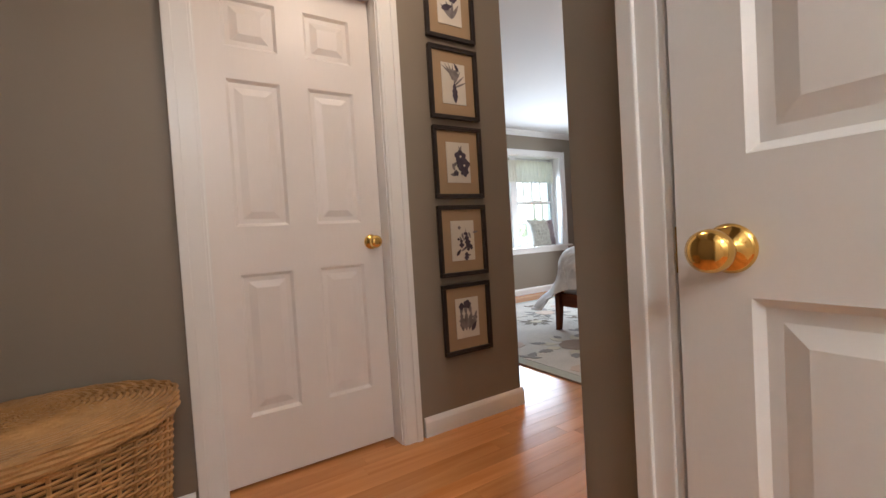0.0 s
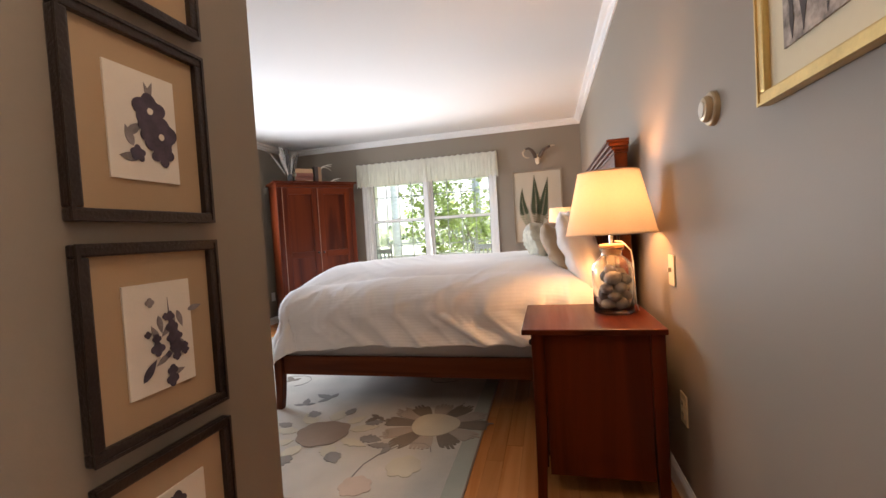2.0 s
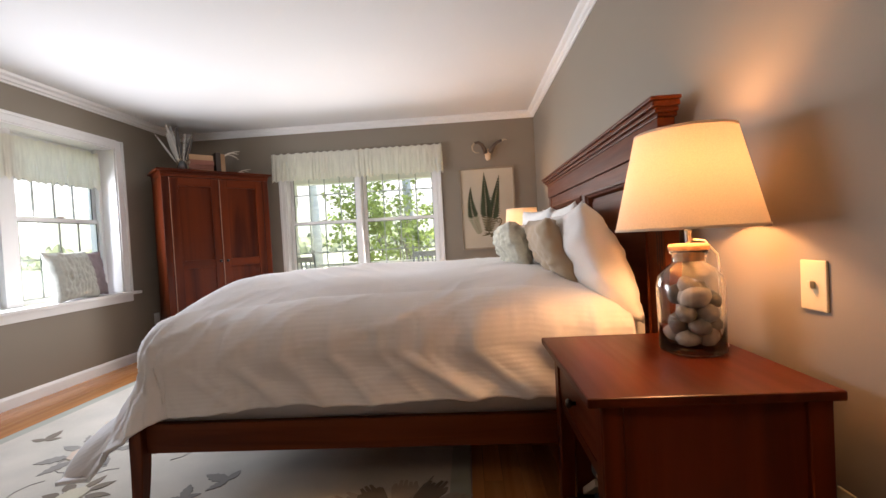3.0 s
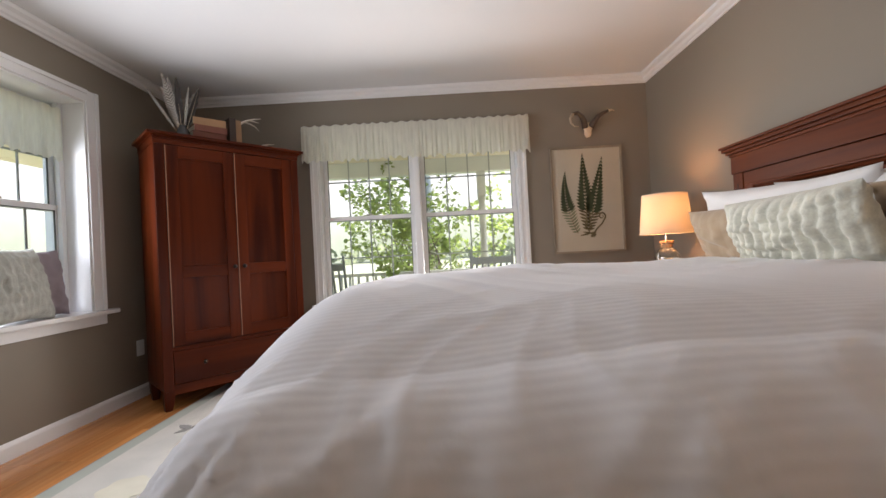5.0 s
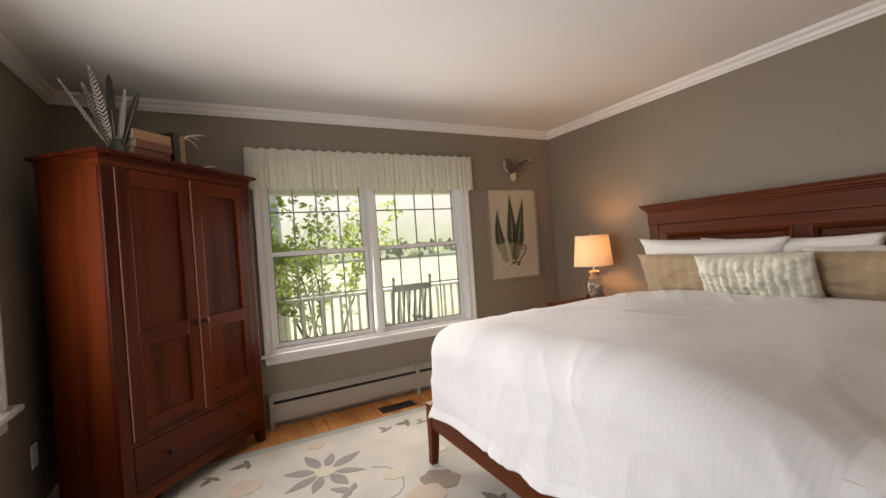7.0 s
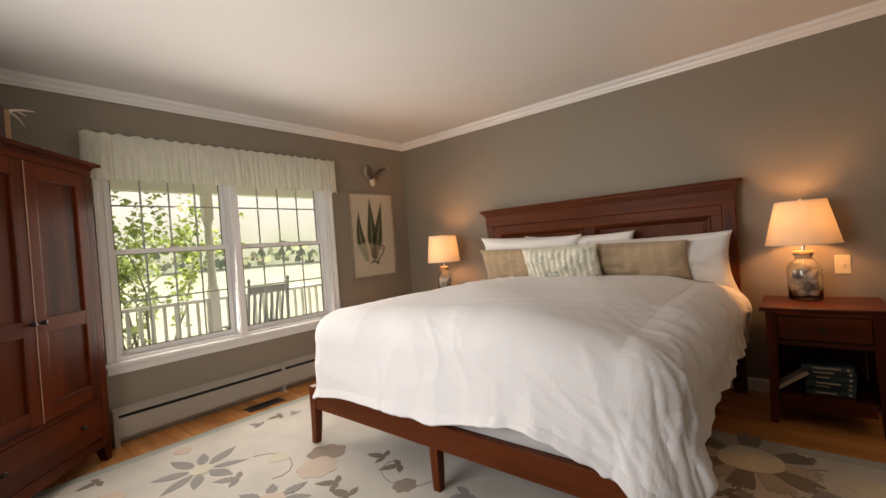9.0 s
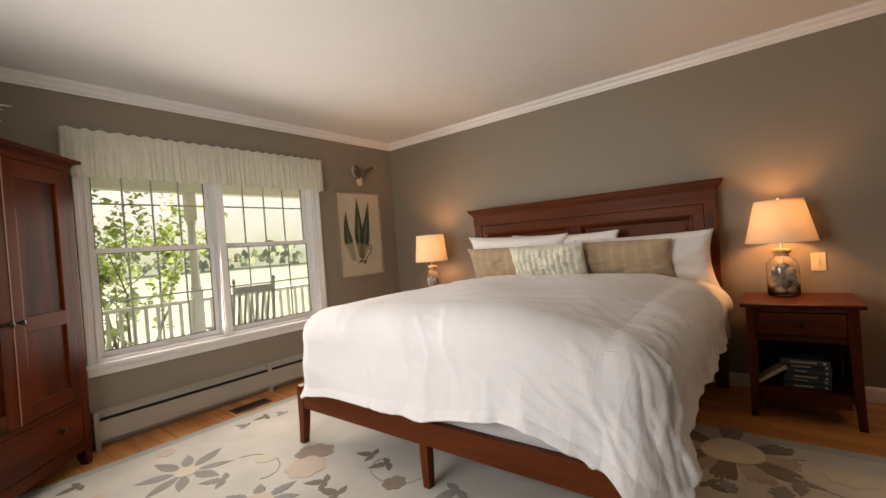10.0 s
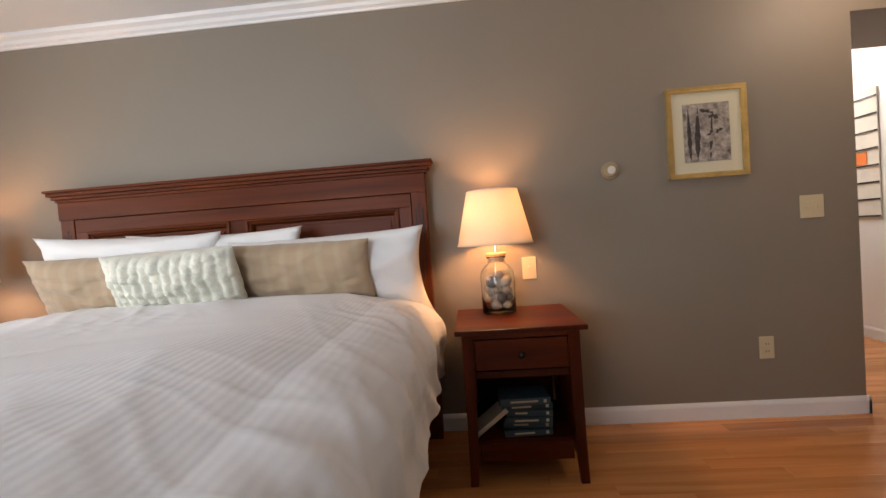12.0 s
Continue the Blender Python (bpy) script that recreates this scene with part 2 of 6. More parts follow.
M["heater"] = surface("heater_enamel", (0.37, 0.335, 0.28), 0.4, vary=0.05, bump=0.03)
# Near-black that paints the shade inside grooves, slots, heater and floor register.
M["dark"] = surface("gap_shade", (0.012, 0.010, 0.009), 0.7, bump=0)
M["vent"] = surface("bronze_vent", (0.07, 0.05, 0.035), 0.4, metal=0.5)
M["frame_black"] = surface("dark_frame", (0.022, 0.014, 0.011), 0.35, vary=0.3, big=20, fine=150, bump=0.4)
M["mat"] = surface("tan_matboard", (0.40, 0.285, 0.17), 0.9, vary=0.06, big=4, fine=300, bump=0.1)
M["paper"] = surface("print_paper", (0.72, 0.68, 0.60), 0.85, vary=0.05, big=10, fine=200, bump=0.05)
M["ink"] = surface("violet_ink", (0.075, 0.06, 0.085), 0.85, vary=0.4, big=40, fine=200, bump=0)
M["ink2"] = surface("grey_ink", (0.22, 0.20, 0.20), 0.85, vary=0.4, big=40, fine=200, bump=0)
M["fern"] = surface("pressed_fern", (0.046, 0.056, 0.022), 0.85, vary=0.4, big=25, fine=200, bump=0.1)
M["fern_brown"] = surface("dry_fern", (0.13, 0.10, 0.045), 0.85, vary=0.4, big=25, fine=200, bump=0.1)
M["frame_wood"] = surface("limed_frame", (0.30, 0.24, 0.17), 0.5, vary=0.2, big=8, fine=90, bump=0.2)
M["gilt"] = surface("gilt_frame", (0.60, 0.43, 0.16), 0.35, metal=0.7, vary=0.2, big=20, fine=120, bump=0.2)
M["mat_cream"] = surface("cream_mat", (0.66, 0.60, 0.42), 0.85, vary=0.04, bump=0.05)
M["print_dark"] = surface("engraving", (0.13, 0.11, 0.095), 0.8, vary=0.8, big=35, fine=110, bump=0.0, second=(0.34, 0.29, 0.24))
M["print_dark2"] = surface("dark_engraving", (0.055, 0.045, 0.040), 0.8, vary=0.5, big=40, fine=150, bump=0)
M["print_pale"] = surface("pale_engraving", (0.30, 0.25, 0.21), 0.8, vary=0.5, big=45, fine=150, bump=0)
M["bone"] = surface("bone", (0.62, 0.49, 0.33), 0.6, vary=0.2, big=15, fine=100, bump=0.2)
M["horn"] = surface("horn", (0.085, 0.058, 0.040), 0.45, vary=0.5, big=20, fine=120, bump=0.3)
M["antler"] = surface("antler", (0.70, 0.64, 0.53), 0.55, vary=0.15, big=15, fine=100, bump=0.2)
M["wicker"] = surface("wicker", (0.42, 0.225, 0.075), 0.55, vary=0.3, big=12, fine=160, bump=0.3, per_object=0.1)
M["book_red"] = surface("red_book_cloth", (0.23, 0.085, 0.055), 0.7, vary=0.15, big=9, fine=200, bump=0.15, per_object=0.3)
M["book_tan"] = surface("tan_book_cloth", (0.36, 0.21, 0.11), 0.7, vary=0.15, big=9, fine=200, bump=0.15, per_object=0.2)
M["book_dark"] = surface("dark_book_leather", (0.055, 0.033, 0.024), 0.5, vary=0.2, big=9, fine=200, bump=0.15)
M["book_blue"] = surface("blue_book_cloth", (0.034, 0.058, 0.075), 0.5, vary=0.2, big=9, fine=200, bump=0.1, per_object=0.5)
M["pages"] = surface("book_pages", (0.56, 0.47, 0.33), 0.9, vary=0.15, big=5, fine=150, bump=0.3, stretch=(1, 1, 12))
M["feather"] = surface("feather", (0.62, 0.57, 0.50), 0.8, vary=0.2, big=12, fine=200, bump=0.1)
M["feather_dark"] = surface("dark_feather", (0.035, 0.028, 0.024), 0.7, vary=0.3, big=12, fine=200, bump=0.1)
M["pewter"] = surface("smoked_glass", (0.05, 0.05, 0.05), 0.15, vary=0.2)
M["cushion"] = surface("woven_grey_cushion", (0.42, 0.42, 0.37), 0.95, vary=0.2, big=18, fine=140, bump=0.5)
M["mauve"] = surface("mauve_cushion", (0.30, 0.245, 0.26), 0.9, vary=0.1, big=9, fine=200, bump=0.3)
M["porch_white"] = surface("porch_paint", (0.74, 0.74, 0.68), 0.5, vary=0.06, big=2, fine=80, bump=0.1)
M["porch_floor"] = surface("porch_boards", (0.33, 0.33, 0.33), 0.6, vary=0.1, big=2, fine=60, bump=0.2)
M["porch_ceiling"] = surface("porch_ceiling_paint", (0.84, 0.74, 0.52), 0.6, vary=0.05, bump=0.05)
# Chair grey made lighter: outdoor haze is put into the paint colour.
M["chair_grey"] = surface("hazed_chair_paint", (0.36, 0.38, 0.37), 0.6, vary=0.15, big=6, fine=90, bump=0.2)
M["grass"] = surface("lawn", (0.155, 0.17, 0.095), 0.95, vary=0.3, big=0.35, fine=8, bump=0.5, second=(0.20, 0.20, 0.125))
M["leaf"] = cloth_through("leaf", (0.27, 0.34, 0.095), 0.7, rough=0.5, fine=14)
M["bark"] = surface("bark", (0.14, 0.11, 0.085), 0.9, vary=0.35, big=6, fine=40, bump=0.8, stretch=(1, 1, 0.25))
# Pale and greyed: the haze over the distance is put into this leaf colour.
M["woods"] = cloth_through("hazed_far_leaves", (0.26, 0.29, 0.18), 0.6, fine=0.6)
M["siding"] = surface("outer_siding", (0.60, 0.58, 0.52), 0.7)
M["orange"] = surface("orange_card", (0.75, 0.20, 0.03), 0.7, vary=0.03)
M["wicker_shade"] = surface("wicker_shadow", (0.10, 0.05, 0.02), 0.8)
M["fern_ground"] = surface("fern_ground_paper", (0.52, 0.45, 0.34), 0.8, vary=0.08, big=3, fine=120, bump=0.05)
M["book_leaning"] = surface("pale_paperback", (0.50, 0.42, 0.32), 0.7)
M["pale_bark"] = surface("pale_bark", (0.42, 0.40, 0.36), 0.9, vary=0.25, big=3, fine=20, bump=0.5, stretch=(1, 1, 3))
M["floor_joined"] = wood("oak_strip_joined", (0.52, 0.20, 0.056), (0.72, 0.33, 0.11), 0.22, axis=0, per_object=0.15, coat=0.25, spec=0.3, island=True)
M["rail_y"] = wood("bed_wood_long", (0.075, 0.0150, 0.0034), (0.155, 0.0370, 0.0088), 0.44, axis=1, coat=0.06)
M["thermo"] = surface("thermostat_gold", (0.42, 0.33, 0.20), 0.35, metal=0.3)


# ---- mesh helpers ----
def box(bm, x0, x1, y0, y1, z0, z1, bev=0.0):
    r = bmesh.ops.create_cube(bm, size=1)
    vs = r["verts"]
    bmesh.ops.transform(bm, matrix=Matrix.Translation(((x0 + x1) / 2, (y0 + y1) / 2, (z0 + z1) / 2)) @ Matrix.Diagonal((abs(x1 - x0), abs(y1 - y0), abs(z1 - z0), 1)), verts=vs)
    if bev:
        es = list({e for v in vs for e in v.link_edges})
        bmesh.ops.bevel(bm, geom=es, offset=bev, segments=2, affect="EDGES", profile=0.6)


def boxes(*rows, bev=0.0):
    bm = bmesh.new()
    for r in rows:
        box(bm, *r, bev=bev)
    return bm


def lathe(profile, steps=32, x=0.0, y=0.0, bm=None, caps=True):
    """A turned body from rows of (radius, height)."""
    bm = bm or bmesh.new()
    rings = [[bm.verts.new((x + r * math.cos(2 * math.pi * k / steps), y + r * math.sin(2 * math.pi * k / steps), z)) for k in range(steps)] for r, z in profile]
    for a, b in zip(rings, rings[1:]):
        for k in range(steps):
            bm.faces.new((a[k], a[(k + 1) % steps], b[(k + 1) % steps], b[k]))
    for ring, flip in ((rings[0], True), (rings[-1], False)) if caps else ():
        bm.faces.new(ring[::-1] if flip else ring)
    return bm


def tube(points, radii, steps=8, bm=None):
    """A bent rod through points."""
    bm = bm or bmesh.new()
    pts = [Vector(p) for p in points]
    rings = []
    for i, p in enumerate(pts):
        d = (pts[min(i + 1, len(pts) - 1)] - pts[max(i - 1, 0)]).normalized()
        u = d.orthogonal().normalized() if i == 0 else (rings_u - d * rings_u.dot(d)).normalized()
        rings_u = u
        w = d.cross(u)
        r = radii[i] if isinstance(radii, (list, tuple)) else radii
        rings.append([bm.verts.new(p + r * (math.cos(2 * math.pi * k / steps) * u + math.sin(2 * math.pi * k / steps) * w)) for k in range(steps)])
    for a, b in zip(rings, rings[1:]):
        for k in range(steps):
            bm.faces.new((a[k], a[(k + 1) % steps], b[(k + 1) % steps], b[k]))
    bm.faces.new(rings[0][::-1])
    bm.faces.new(rings[-1])
    return bm


def extrude_outline(points, depth, bm=None, m=None):
    """A plate: an outline in x and y, raised by depth along z, then set by m."""
    bm = bm or bmesh.new()
    m = m or Matrix()
    lo = [bm.verts.new(m @ Vector((x, y, 0))) for x, y in points]
    hi = [bm.verts.new(m @ Vector((x, y, depth))) for x, y in points]
    bm.faces.new(hi)
    bm.faces.new(lo[::-1])
    k = len(points)
    for i in range(k):
        bm.faces.new((lo[i], lo[(i + 1) % k], hi[(i + 1) % k], hi[i]))
    return bm


def finish(name, bm, material, smooth=False):
    bmesh.ops.recalc_face_normals(bm, faces=bm.faces)
    me = bpy.data.meshes.new(name)
    bm.to_mesh(me)
    bm.free()
    me.materials.append(material)
    if smooth:
        for p in me.polygons:
            p.use_smooth = True
    return new(name, me)


def part(name, bm, material, parent, label="", smooth=False):
    ob = finish(name, bm, material, smooth)
    ob.parent = parent
    return tagged(ob, label)


def thing(name, label, category, m=None, group=""):
    ob = new(name)
    ob.empty_display_size = 0.1
    ob.matrix_world = m or Matrix()
    return tagged(ob, label, category, group)


def structure(name, bm, material, label="", category="", smooth=False):
    return tagged(finish(name, bm, material, smooth), label, category, kind="structure")


def soft(ob, angle=40):
    """Smooth shading but for sharp edges."""
    me = ob.data
    for p in me.polygons:
        p.use_smooth = True
    me.set_sharp_from_angle(angle=radians(angle))
    return ob


# ---- room shell ----
structure("floor", boxes((-0.9, 6.62, -1.5, 5.3, -0.2, -0.006)), M["floor_base"], "dark board floor under the oak strips", "floor")
structure("ceiling", boxes((-0.9, 6.75, -1.5, 5.1, CEIL, CEIL + 0.2)), M["ceiling"], "white painted plaster ceiling", "ceiling")
W0, W1, WZ0, WZ1 = 2.0, 3.772, 0.56, 2.03        # double window opening in the window wall
structure("wall_east", boxes((X_WIN, X_WIN + 0.16, -0.1, W0, -0.2, CEIL), (X_WIN, X_WIN + 0.16, W1, 5.4, -0.2, CEIL),
                             (X_WIN, X_WIN + 0.16, W0, W1, -0.2, WZ0), (X_WIN, X_WIN + 0.16, W0, W1, WZ1, CEIL)), M["wall"], "taupe painted wall with a double window", "wall")
structure("wall_south", boxes((X_END, X_WIN, Y_HEAD - 0.12, Y_HEAD, -0.02, CEIL)), M["wall"], "taupe painted wall behind the bed", "wall")
B0, B1, BZ0, BZ1 = 3.80, 5.527, 0.70, 2.085         # deep window opening
structure("wall_north", boxes((1.6, B0, Y_BAY, Y_BAY + 0.3, -0.02, CEIL), (B1, X_WIN, Y_BAY, Y_BAY + 0.3, -0.02, CEIL),
                              (B0, B1, Y_BAY, Y_BAY + 0.3, -0.02, BZ0 - 0.03), (B0, B1, Y_BAY, Y_BAY + 0.3, BZ1, CEIL)), M["wall"], "taupe painted wall with a deep-set window", "wall")
D0, D1, DH = 0.400, 1.125, 2.055                     # closet door opening
structure("wall_entry", boxes((-0.78, D0, Y_DOOR, Y_DOOR + 0.13, -0.02, CEIL), (D1, X_POST, Y_DOOR, Y_DOOR + 0.13, -0.02, CEIL), (D0, D1, Y_DOOR, Y_DOOR + 0.13, DH, CEIL)),
          M["wall"], "taupe painted wall with a closet door", "wall")
structure("wall_west", boxes((X_POST - 0.12, X_POST, Y_DOOR + 0.13, Y_BAY, -0.02, CEIL)), M["wall"], "taupe painted bedroom wall", "wall")
structure("wall_closet_back", boxes((-0.1, X_POST - 0.12, 2.75, 2.85, -0.02, CEIL)), M["wall"], "plain wall closing the closet", "wall")
E0, E1 = -0.125, 0.645                               # hall door opening
structure("wall_hall", boxes((X_END, X_END + 0.12, E1, Y_HEAD - 0.12, -0.02, CEIL), (X_END, X_END + 0.12, -1.4, E0, -0.02, CEIL), (X_END, X_END + 0.12, E0, E1, DH, CEIL)),
          M["wall"], "taupe painted hall wall with a door", "wall")
structure("wall_lobby_west", boxes((-0.9, -0.78, 0.28, Y_DOOR + 0.13, -0.02, CEIL)), M["wall"], "taupe painted lobby wall", "wall")
structure("wall_hall_white", boxes((-0.37, -0.25, -1.4, 0.28, -0.02, CEIL), (-0.9, -0.37, 0.16, 0.28, -0.02, CEIL)), M["white"], "white painted hall wall", "wall")
structure("wall_hall_end", boxes((-0.37, X_END + 0.12, -1.5, -1.4, -0.02, CEIL)), M["white"], "plain white wall closing the hall", "wall")
structure("soffit", boxes((-0.78, X_END, 0.28, Y_HEAD, 2.1, CEIL - 0.001)), M["wall"], "taupe boxed soffit over the hall", "soffit")


def crown(name, a, b, out):
    """A stepped crown moulding from a to b; out points into the room."""
    a, b, o = Vector((*a, 0)), Vector((*b, 0)), Vector((*out, 0))
    prof = [(0, -0.072), (0.010, -0.072), (0.014, -0.060), (0.028, -0.052), (0.034, -0.034), (0.058, -0.022), (0.064, -0.010), (0.064, -0.001), (0, -0.001)]
    bm = bmesh.new()
    ends = []
    for p, sign in ((a, 1), (b, -1)):
        d = (b - a).normalized() * sign
        ends.append([bm.verts.new(p + o * w + d * w + Vector((0, 0, CEIL + h))) for w, h in prof])
    k = len(prof)
    for i in range(k):
        bm.faces.new((ends[0][i], ends[0][(i + 1) % k], ends[1][(i + 1) % k], ends[1][i]))
    bm.faces.new(ends[0]), bm.faces.new(ends[1][::-1])
    return structure(name, bm, M["white"], "white crown moulding", "moulding")


crown("trim_crown_south", (X_END, Y_HEAD), (X_WIN, Y_HEAD), (0, 1))
crown("trim_crown_east", (X_WIN, Y_HEAD), (X_WIN, Y_BAY), (-1, 0))
crown("trim_crown_north", (X_WIN, Y_BAY), (X_POST, Y_BAY), (0, -1))
crown("trim_crown_west", (X_POST, Y_BAY), (X_POST, Y_DOOR), (1, 0))


def skirting(name, a, b, out, h=0.092):
    a, b, o = Vector((*a, 0)), Vector((*b, 0)), Vector((*out, 0))
    prof = [(0, 0), (0.014, 0), (0.014, h - 0.022), (0.010, h - 0.010), (0.006, h - 0.004), (0.004, h), (0, h)]
    bm = bmesh.new()
    ends = [[bm.verts.new(p + o * w + Vector((0, 0, z))) for w, z in prof] for p in (a, b)]
    k = len(prof)
    for i in range(k):
        bm.faces.new((ends[0][i], ends[0][(i + 1) % k], ends[1][(i + 1) % k], ends[1][i]))
    bm.faces.new(ends[0]), bm.faces.new(ends[1][::-1])
    return structure(name, bm, M["white"], "white painted baseboard", "baseboard")


skirting("baseboard_south", (X_END - 0.014, Y_HEAD), (X_WIN, Y_HEAD), (0, 1))
skirting("baseboard_end", (X_END, 0.725), (X_END, Y_HEAD + 0.014), (-1, 0))
skirting("baseboard_north", (X_POST, Y_BAY), (X_WIN, Y_BAY), (0, -1))
skirting("baseboard_west", (X_POST, Y_DOOR), (X_POST, Y_BAY), (1, 0))
skirting("baseboard_entry", (D1 + 0.115, Y_DOOR), (X_POST + 0.014, Y_DOOR), (0, -1))
skirting("baseboard_entry_west", (-0.78, Y_DOOR), (D0 - 0.10, Y_DOOR), (0, -1))
skirting("baseboard_hall", (-0.25, -1.4), (-0.25, 0.28), (1, 0))


# ---- doors ----
def casing(parent, w, h, face_m, width=0.092, name="casing"):
    """Stepped casing round an opening w wide and h high, in local x, z, with y out of the wall."""
    steps = ((0.0, width, 0.0, 0.014), (0.010, width - 0.004, 0.014, 0.019), (width - 0.030, width, 0.014, 0.026))
    for side in ("left", "right", "head"):
        bm = bmesh.new()
        for a, b, d0, d1 in steps:
            if side == "left":
                box(bm, -b, -a, -d1, -d0, 0, h + a, bev=0.003)
            elif side == "right":
                box(bm, w + a, w + b, -d1, -d0, 0, h + a, bev=0.003)
            else:
                box(bm, -b, w + b, -d1, -d0, h + a, h + b, bev=0.003)
        bmesh.ops.transform(bm, matrix=face_m, verts=bm.verts)
        part(name, bm, M["white"], parent)


def six_panel(parent, w, h, face_m, mat):
    """A moulded six-panel slab, front towards local -y."""
    bm = bmesh.new()
    x0, x1, x2, x3 = 0.095, w / 2 - 0.056, w / 2 + 0.056, w - 0.095
    rows = ((0.27, 0.84), (1.03, 1.61), (1.735, 1.93))
    t = 0.035
    zs = [0.008] + [v for r in rows for v in r] + [h]
    box(bm, 0, x0, 0, t, 0.008, h)
    box(bm, x1, x2, 0, t, 0.008, h)
    box(bm, x3, w, 0, t, 0.008, h)
    for xa, xb in ((x0, x1), (x2, x3)):
        for i in range(0, len(zs), 2):
            box(bm, xa, xb, 0, t, zs[i], zs[i + 1])
        for za, zb in rows:
            levels = ((0.0, 0.0), (0.012, 0.011), (0.030, 0.011), (0.058, 0.003))
            rings = [[bm.verts.new(v) for v in ((xa + i, d, za + i), (xb - i, d, za + i), (xb - i, d, zb - i), (xa + i, d, zb - i))] for i, d in levels]
            for p, q in zip(rings, rings[1:]):
                for k in range(4):
                    bm.faces.new((p[k], p[(k + 1) % 4], q[(k + 1) % 4], q[k]))
            bm.faces.new(rings[-1])
            box(bm, xa, xb, t - 0.008, t, za, zb)
    bmesh.ops.transform(bm, matrix=face_m, verts=bm.verts)
    return part("slab", bm, mat, parent, "white six-panel door leaf")


def brass_knob(parent, m):
    bm = lathe([(0.033, 0.0), (0.034, 0.004), (0.028, 0.010), (0.013, 0.013), (0.011, 0.030), (0.016, 0.036), (0.026, 0.044), (0.029, 0.055), (0.027, 0.066), (0.018, 0.073), (0.004, 0.075)], 32)
    bmesh.ops.transform(bm, matrix=m, verts=bm.verts)
    part("door_knob", bm, M["brass"], parent, "round polished brass door knob", smooth=True)


def door(name, label, w, m, trim=0.092):
    d = tagged(new(name), label, "door", kind="structure")
    d.matrix_world = m
    casing(d, w, DH, Matrix(), trim)
    part("jamb", boxes((0, 0.006, 0.0, 0.125, 0, DH), (w - 0.006, w, 0.0, 0.125, 0, DH), (0.006, w - 0.006, 0.0, 0.125, DH - 0.006, DH)), M["white"], d)
    return d


d1 = door("door_1", "closed white six-panel closet door with a brass knob", D1 - D0, pose(D0, Y_DOOR, 0))
six_panel(d1, D1 - D0 - 0.018, 2.04, pose(0.009, 0.078, 0.006), M["door_white"])
brass_knob(d1, pose(1.062 - D0, 0.078, 0.945, 90, 0, 0))
part("stop", boxes((0.006, 0.018, 0.113, 0.124, 0, DH - 0.006), (D1 - D0 - 0.018, D1 - D0 - 0.006, 0.113, 0.124, 0, DH - 0.006)), M["white"], d1)
d2 = door("door_2", "closed white six-panel hall door with a brass knob", E1 - E0, pose(X_END, E1, 0, 0, 0, -90), 0.075)
six_panel(d2, E1 - E0 - 0.018, 2.04, pose(0.009, -0.022, 0.006), M["white"])
brass_knob(d2, pose(0.082, -0.022, 0.912, 90, 0, 0))
part("strike_plate", boxes((0.0065, 0.0088, -0.022, 0.03, 0.875, 0.945)), M["brass"], d2, "small brass strike plate")

# ---- windows ----
def sash(parent, y0, y1, z0, z1, x, rows=2, cols=4, rail=0.035, name="sash"):
    """A framed sash with muntins, in a wall of constant x; y0 < y1."""
    s = part(name, boxes((x, x + 0.03, y0, y0 + rail, z0, z1), (x, x + 0.03, y1 - rail, y1, z0, z1),
                         (x, x + 0.03, y0 + rail, y1 - rail, z0, z0 + rail), (x, x + 0.03, y0 + rail, y1 - rail, z1 - rail, z1), bev=0.003), M["white"], parent, "white window sash with a dark rim")
    gy0, gy1, gz0, gz1 = y0 + rail, y1 - rail, z0 + rail, z1 - rail
    g = 0.006
    part("gasket", boxes((x + 0.004, x + 0.012, gy0, gy0 + g, gz0, gz1), (x + 0.004, x + 0.012, gy1 - g, gy1, gz0, gz1),
                         (x + 0.004, x + 0.012, gy0 + g, gy1 - g, gz0, gz0 + g), (x + 0.004, x + 0.012, gy0 + g, gy1 - g, gz1 - g, gz1)), M["gasket"], s, "dark green glazing strip")
    p = part("pane", boxes((x + 0.014, x + 0.018, gy0, gy1, gz0, gz1)), M["pane"], s, "clear glass pane")
    p.visible_shadow = False
    for k in range(1, cols):
        yy = gy0 + (gy1 - gy0) * k / cols
        part("muntin", boxes((x + 0.019, x + 0.026, yy - 0.006, yy + 0.006, gz0, gz1)), M["muntin"], s)
    for k in range(1, rows):
        zz = gz0 + (gz1 - gz0) * k / rows
        part("muntin", boxes((x + 0.0185, x + 0.0265, gy0, gy1, zz - 0.006, zz + 0.006)), M["muntin"], s)
    return s


M["gasket"] = surface("glazing_strip", (0.10, 0.105, 0.085), 0.6, bump=0)
M["muntin"] = surface("muntin_paint", (0.36, 0.37, 0.33), 0.5, bump=0)


def double_hung(parent, y0, y1, z0, z1, x, meet):
    """Lower sash inside, upper sash outside."""
    sash(parent, y0, y1, z0, meet + 0.02, x, name="lower_sash")
    sash(parent, y0, y1, meet - 0.02, z1, x + 0.034, name="upper_sash")
    part("sash_lock", boxes((x - 0.004, x + 0.028, (y0 + y1) / 2 - 0.03, (y0 + y1) / 2 + 0.03, meet + 0.021, meet + 0.034), bev=0.004), M["chrome"], parent, "small metal sash lock")


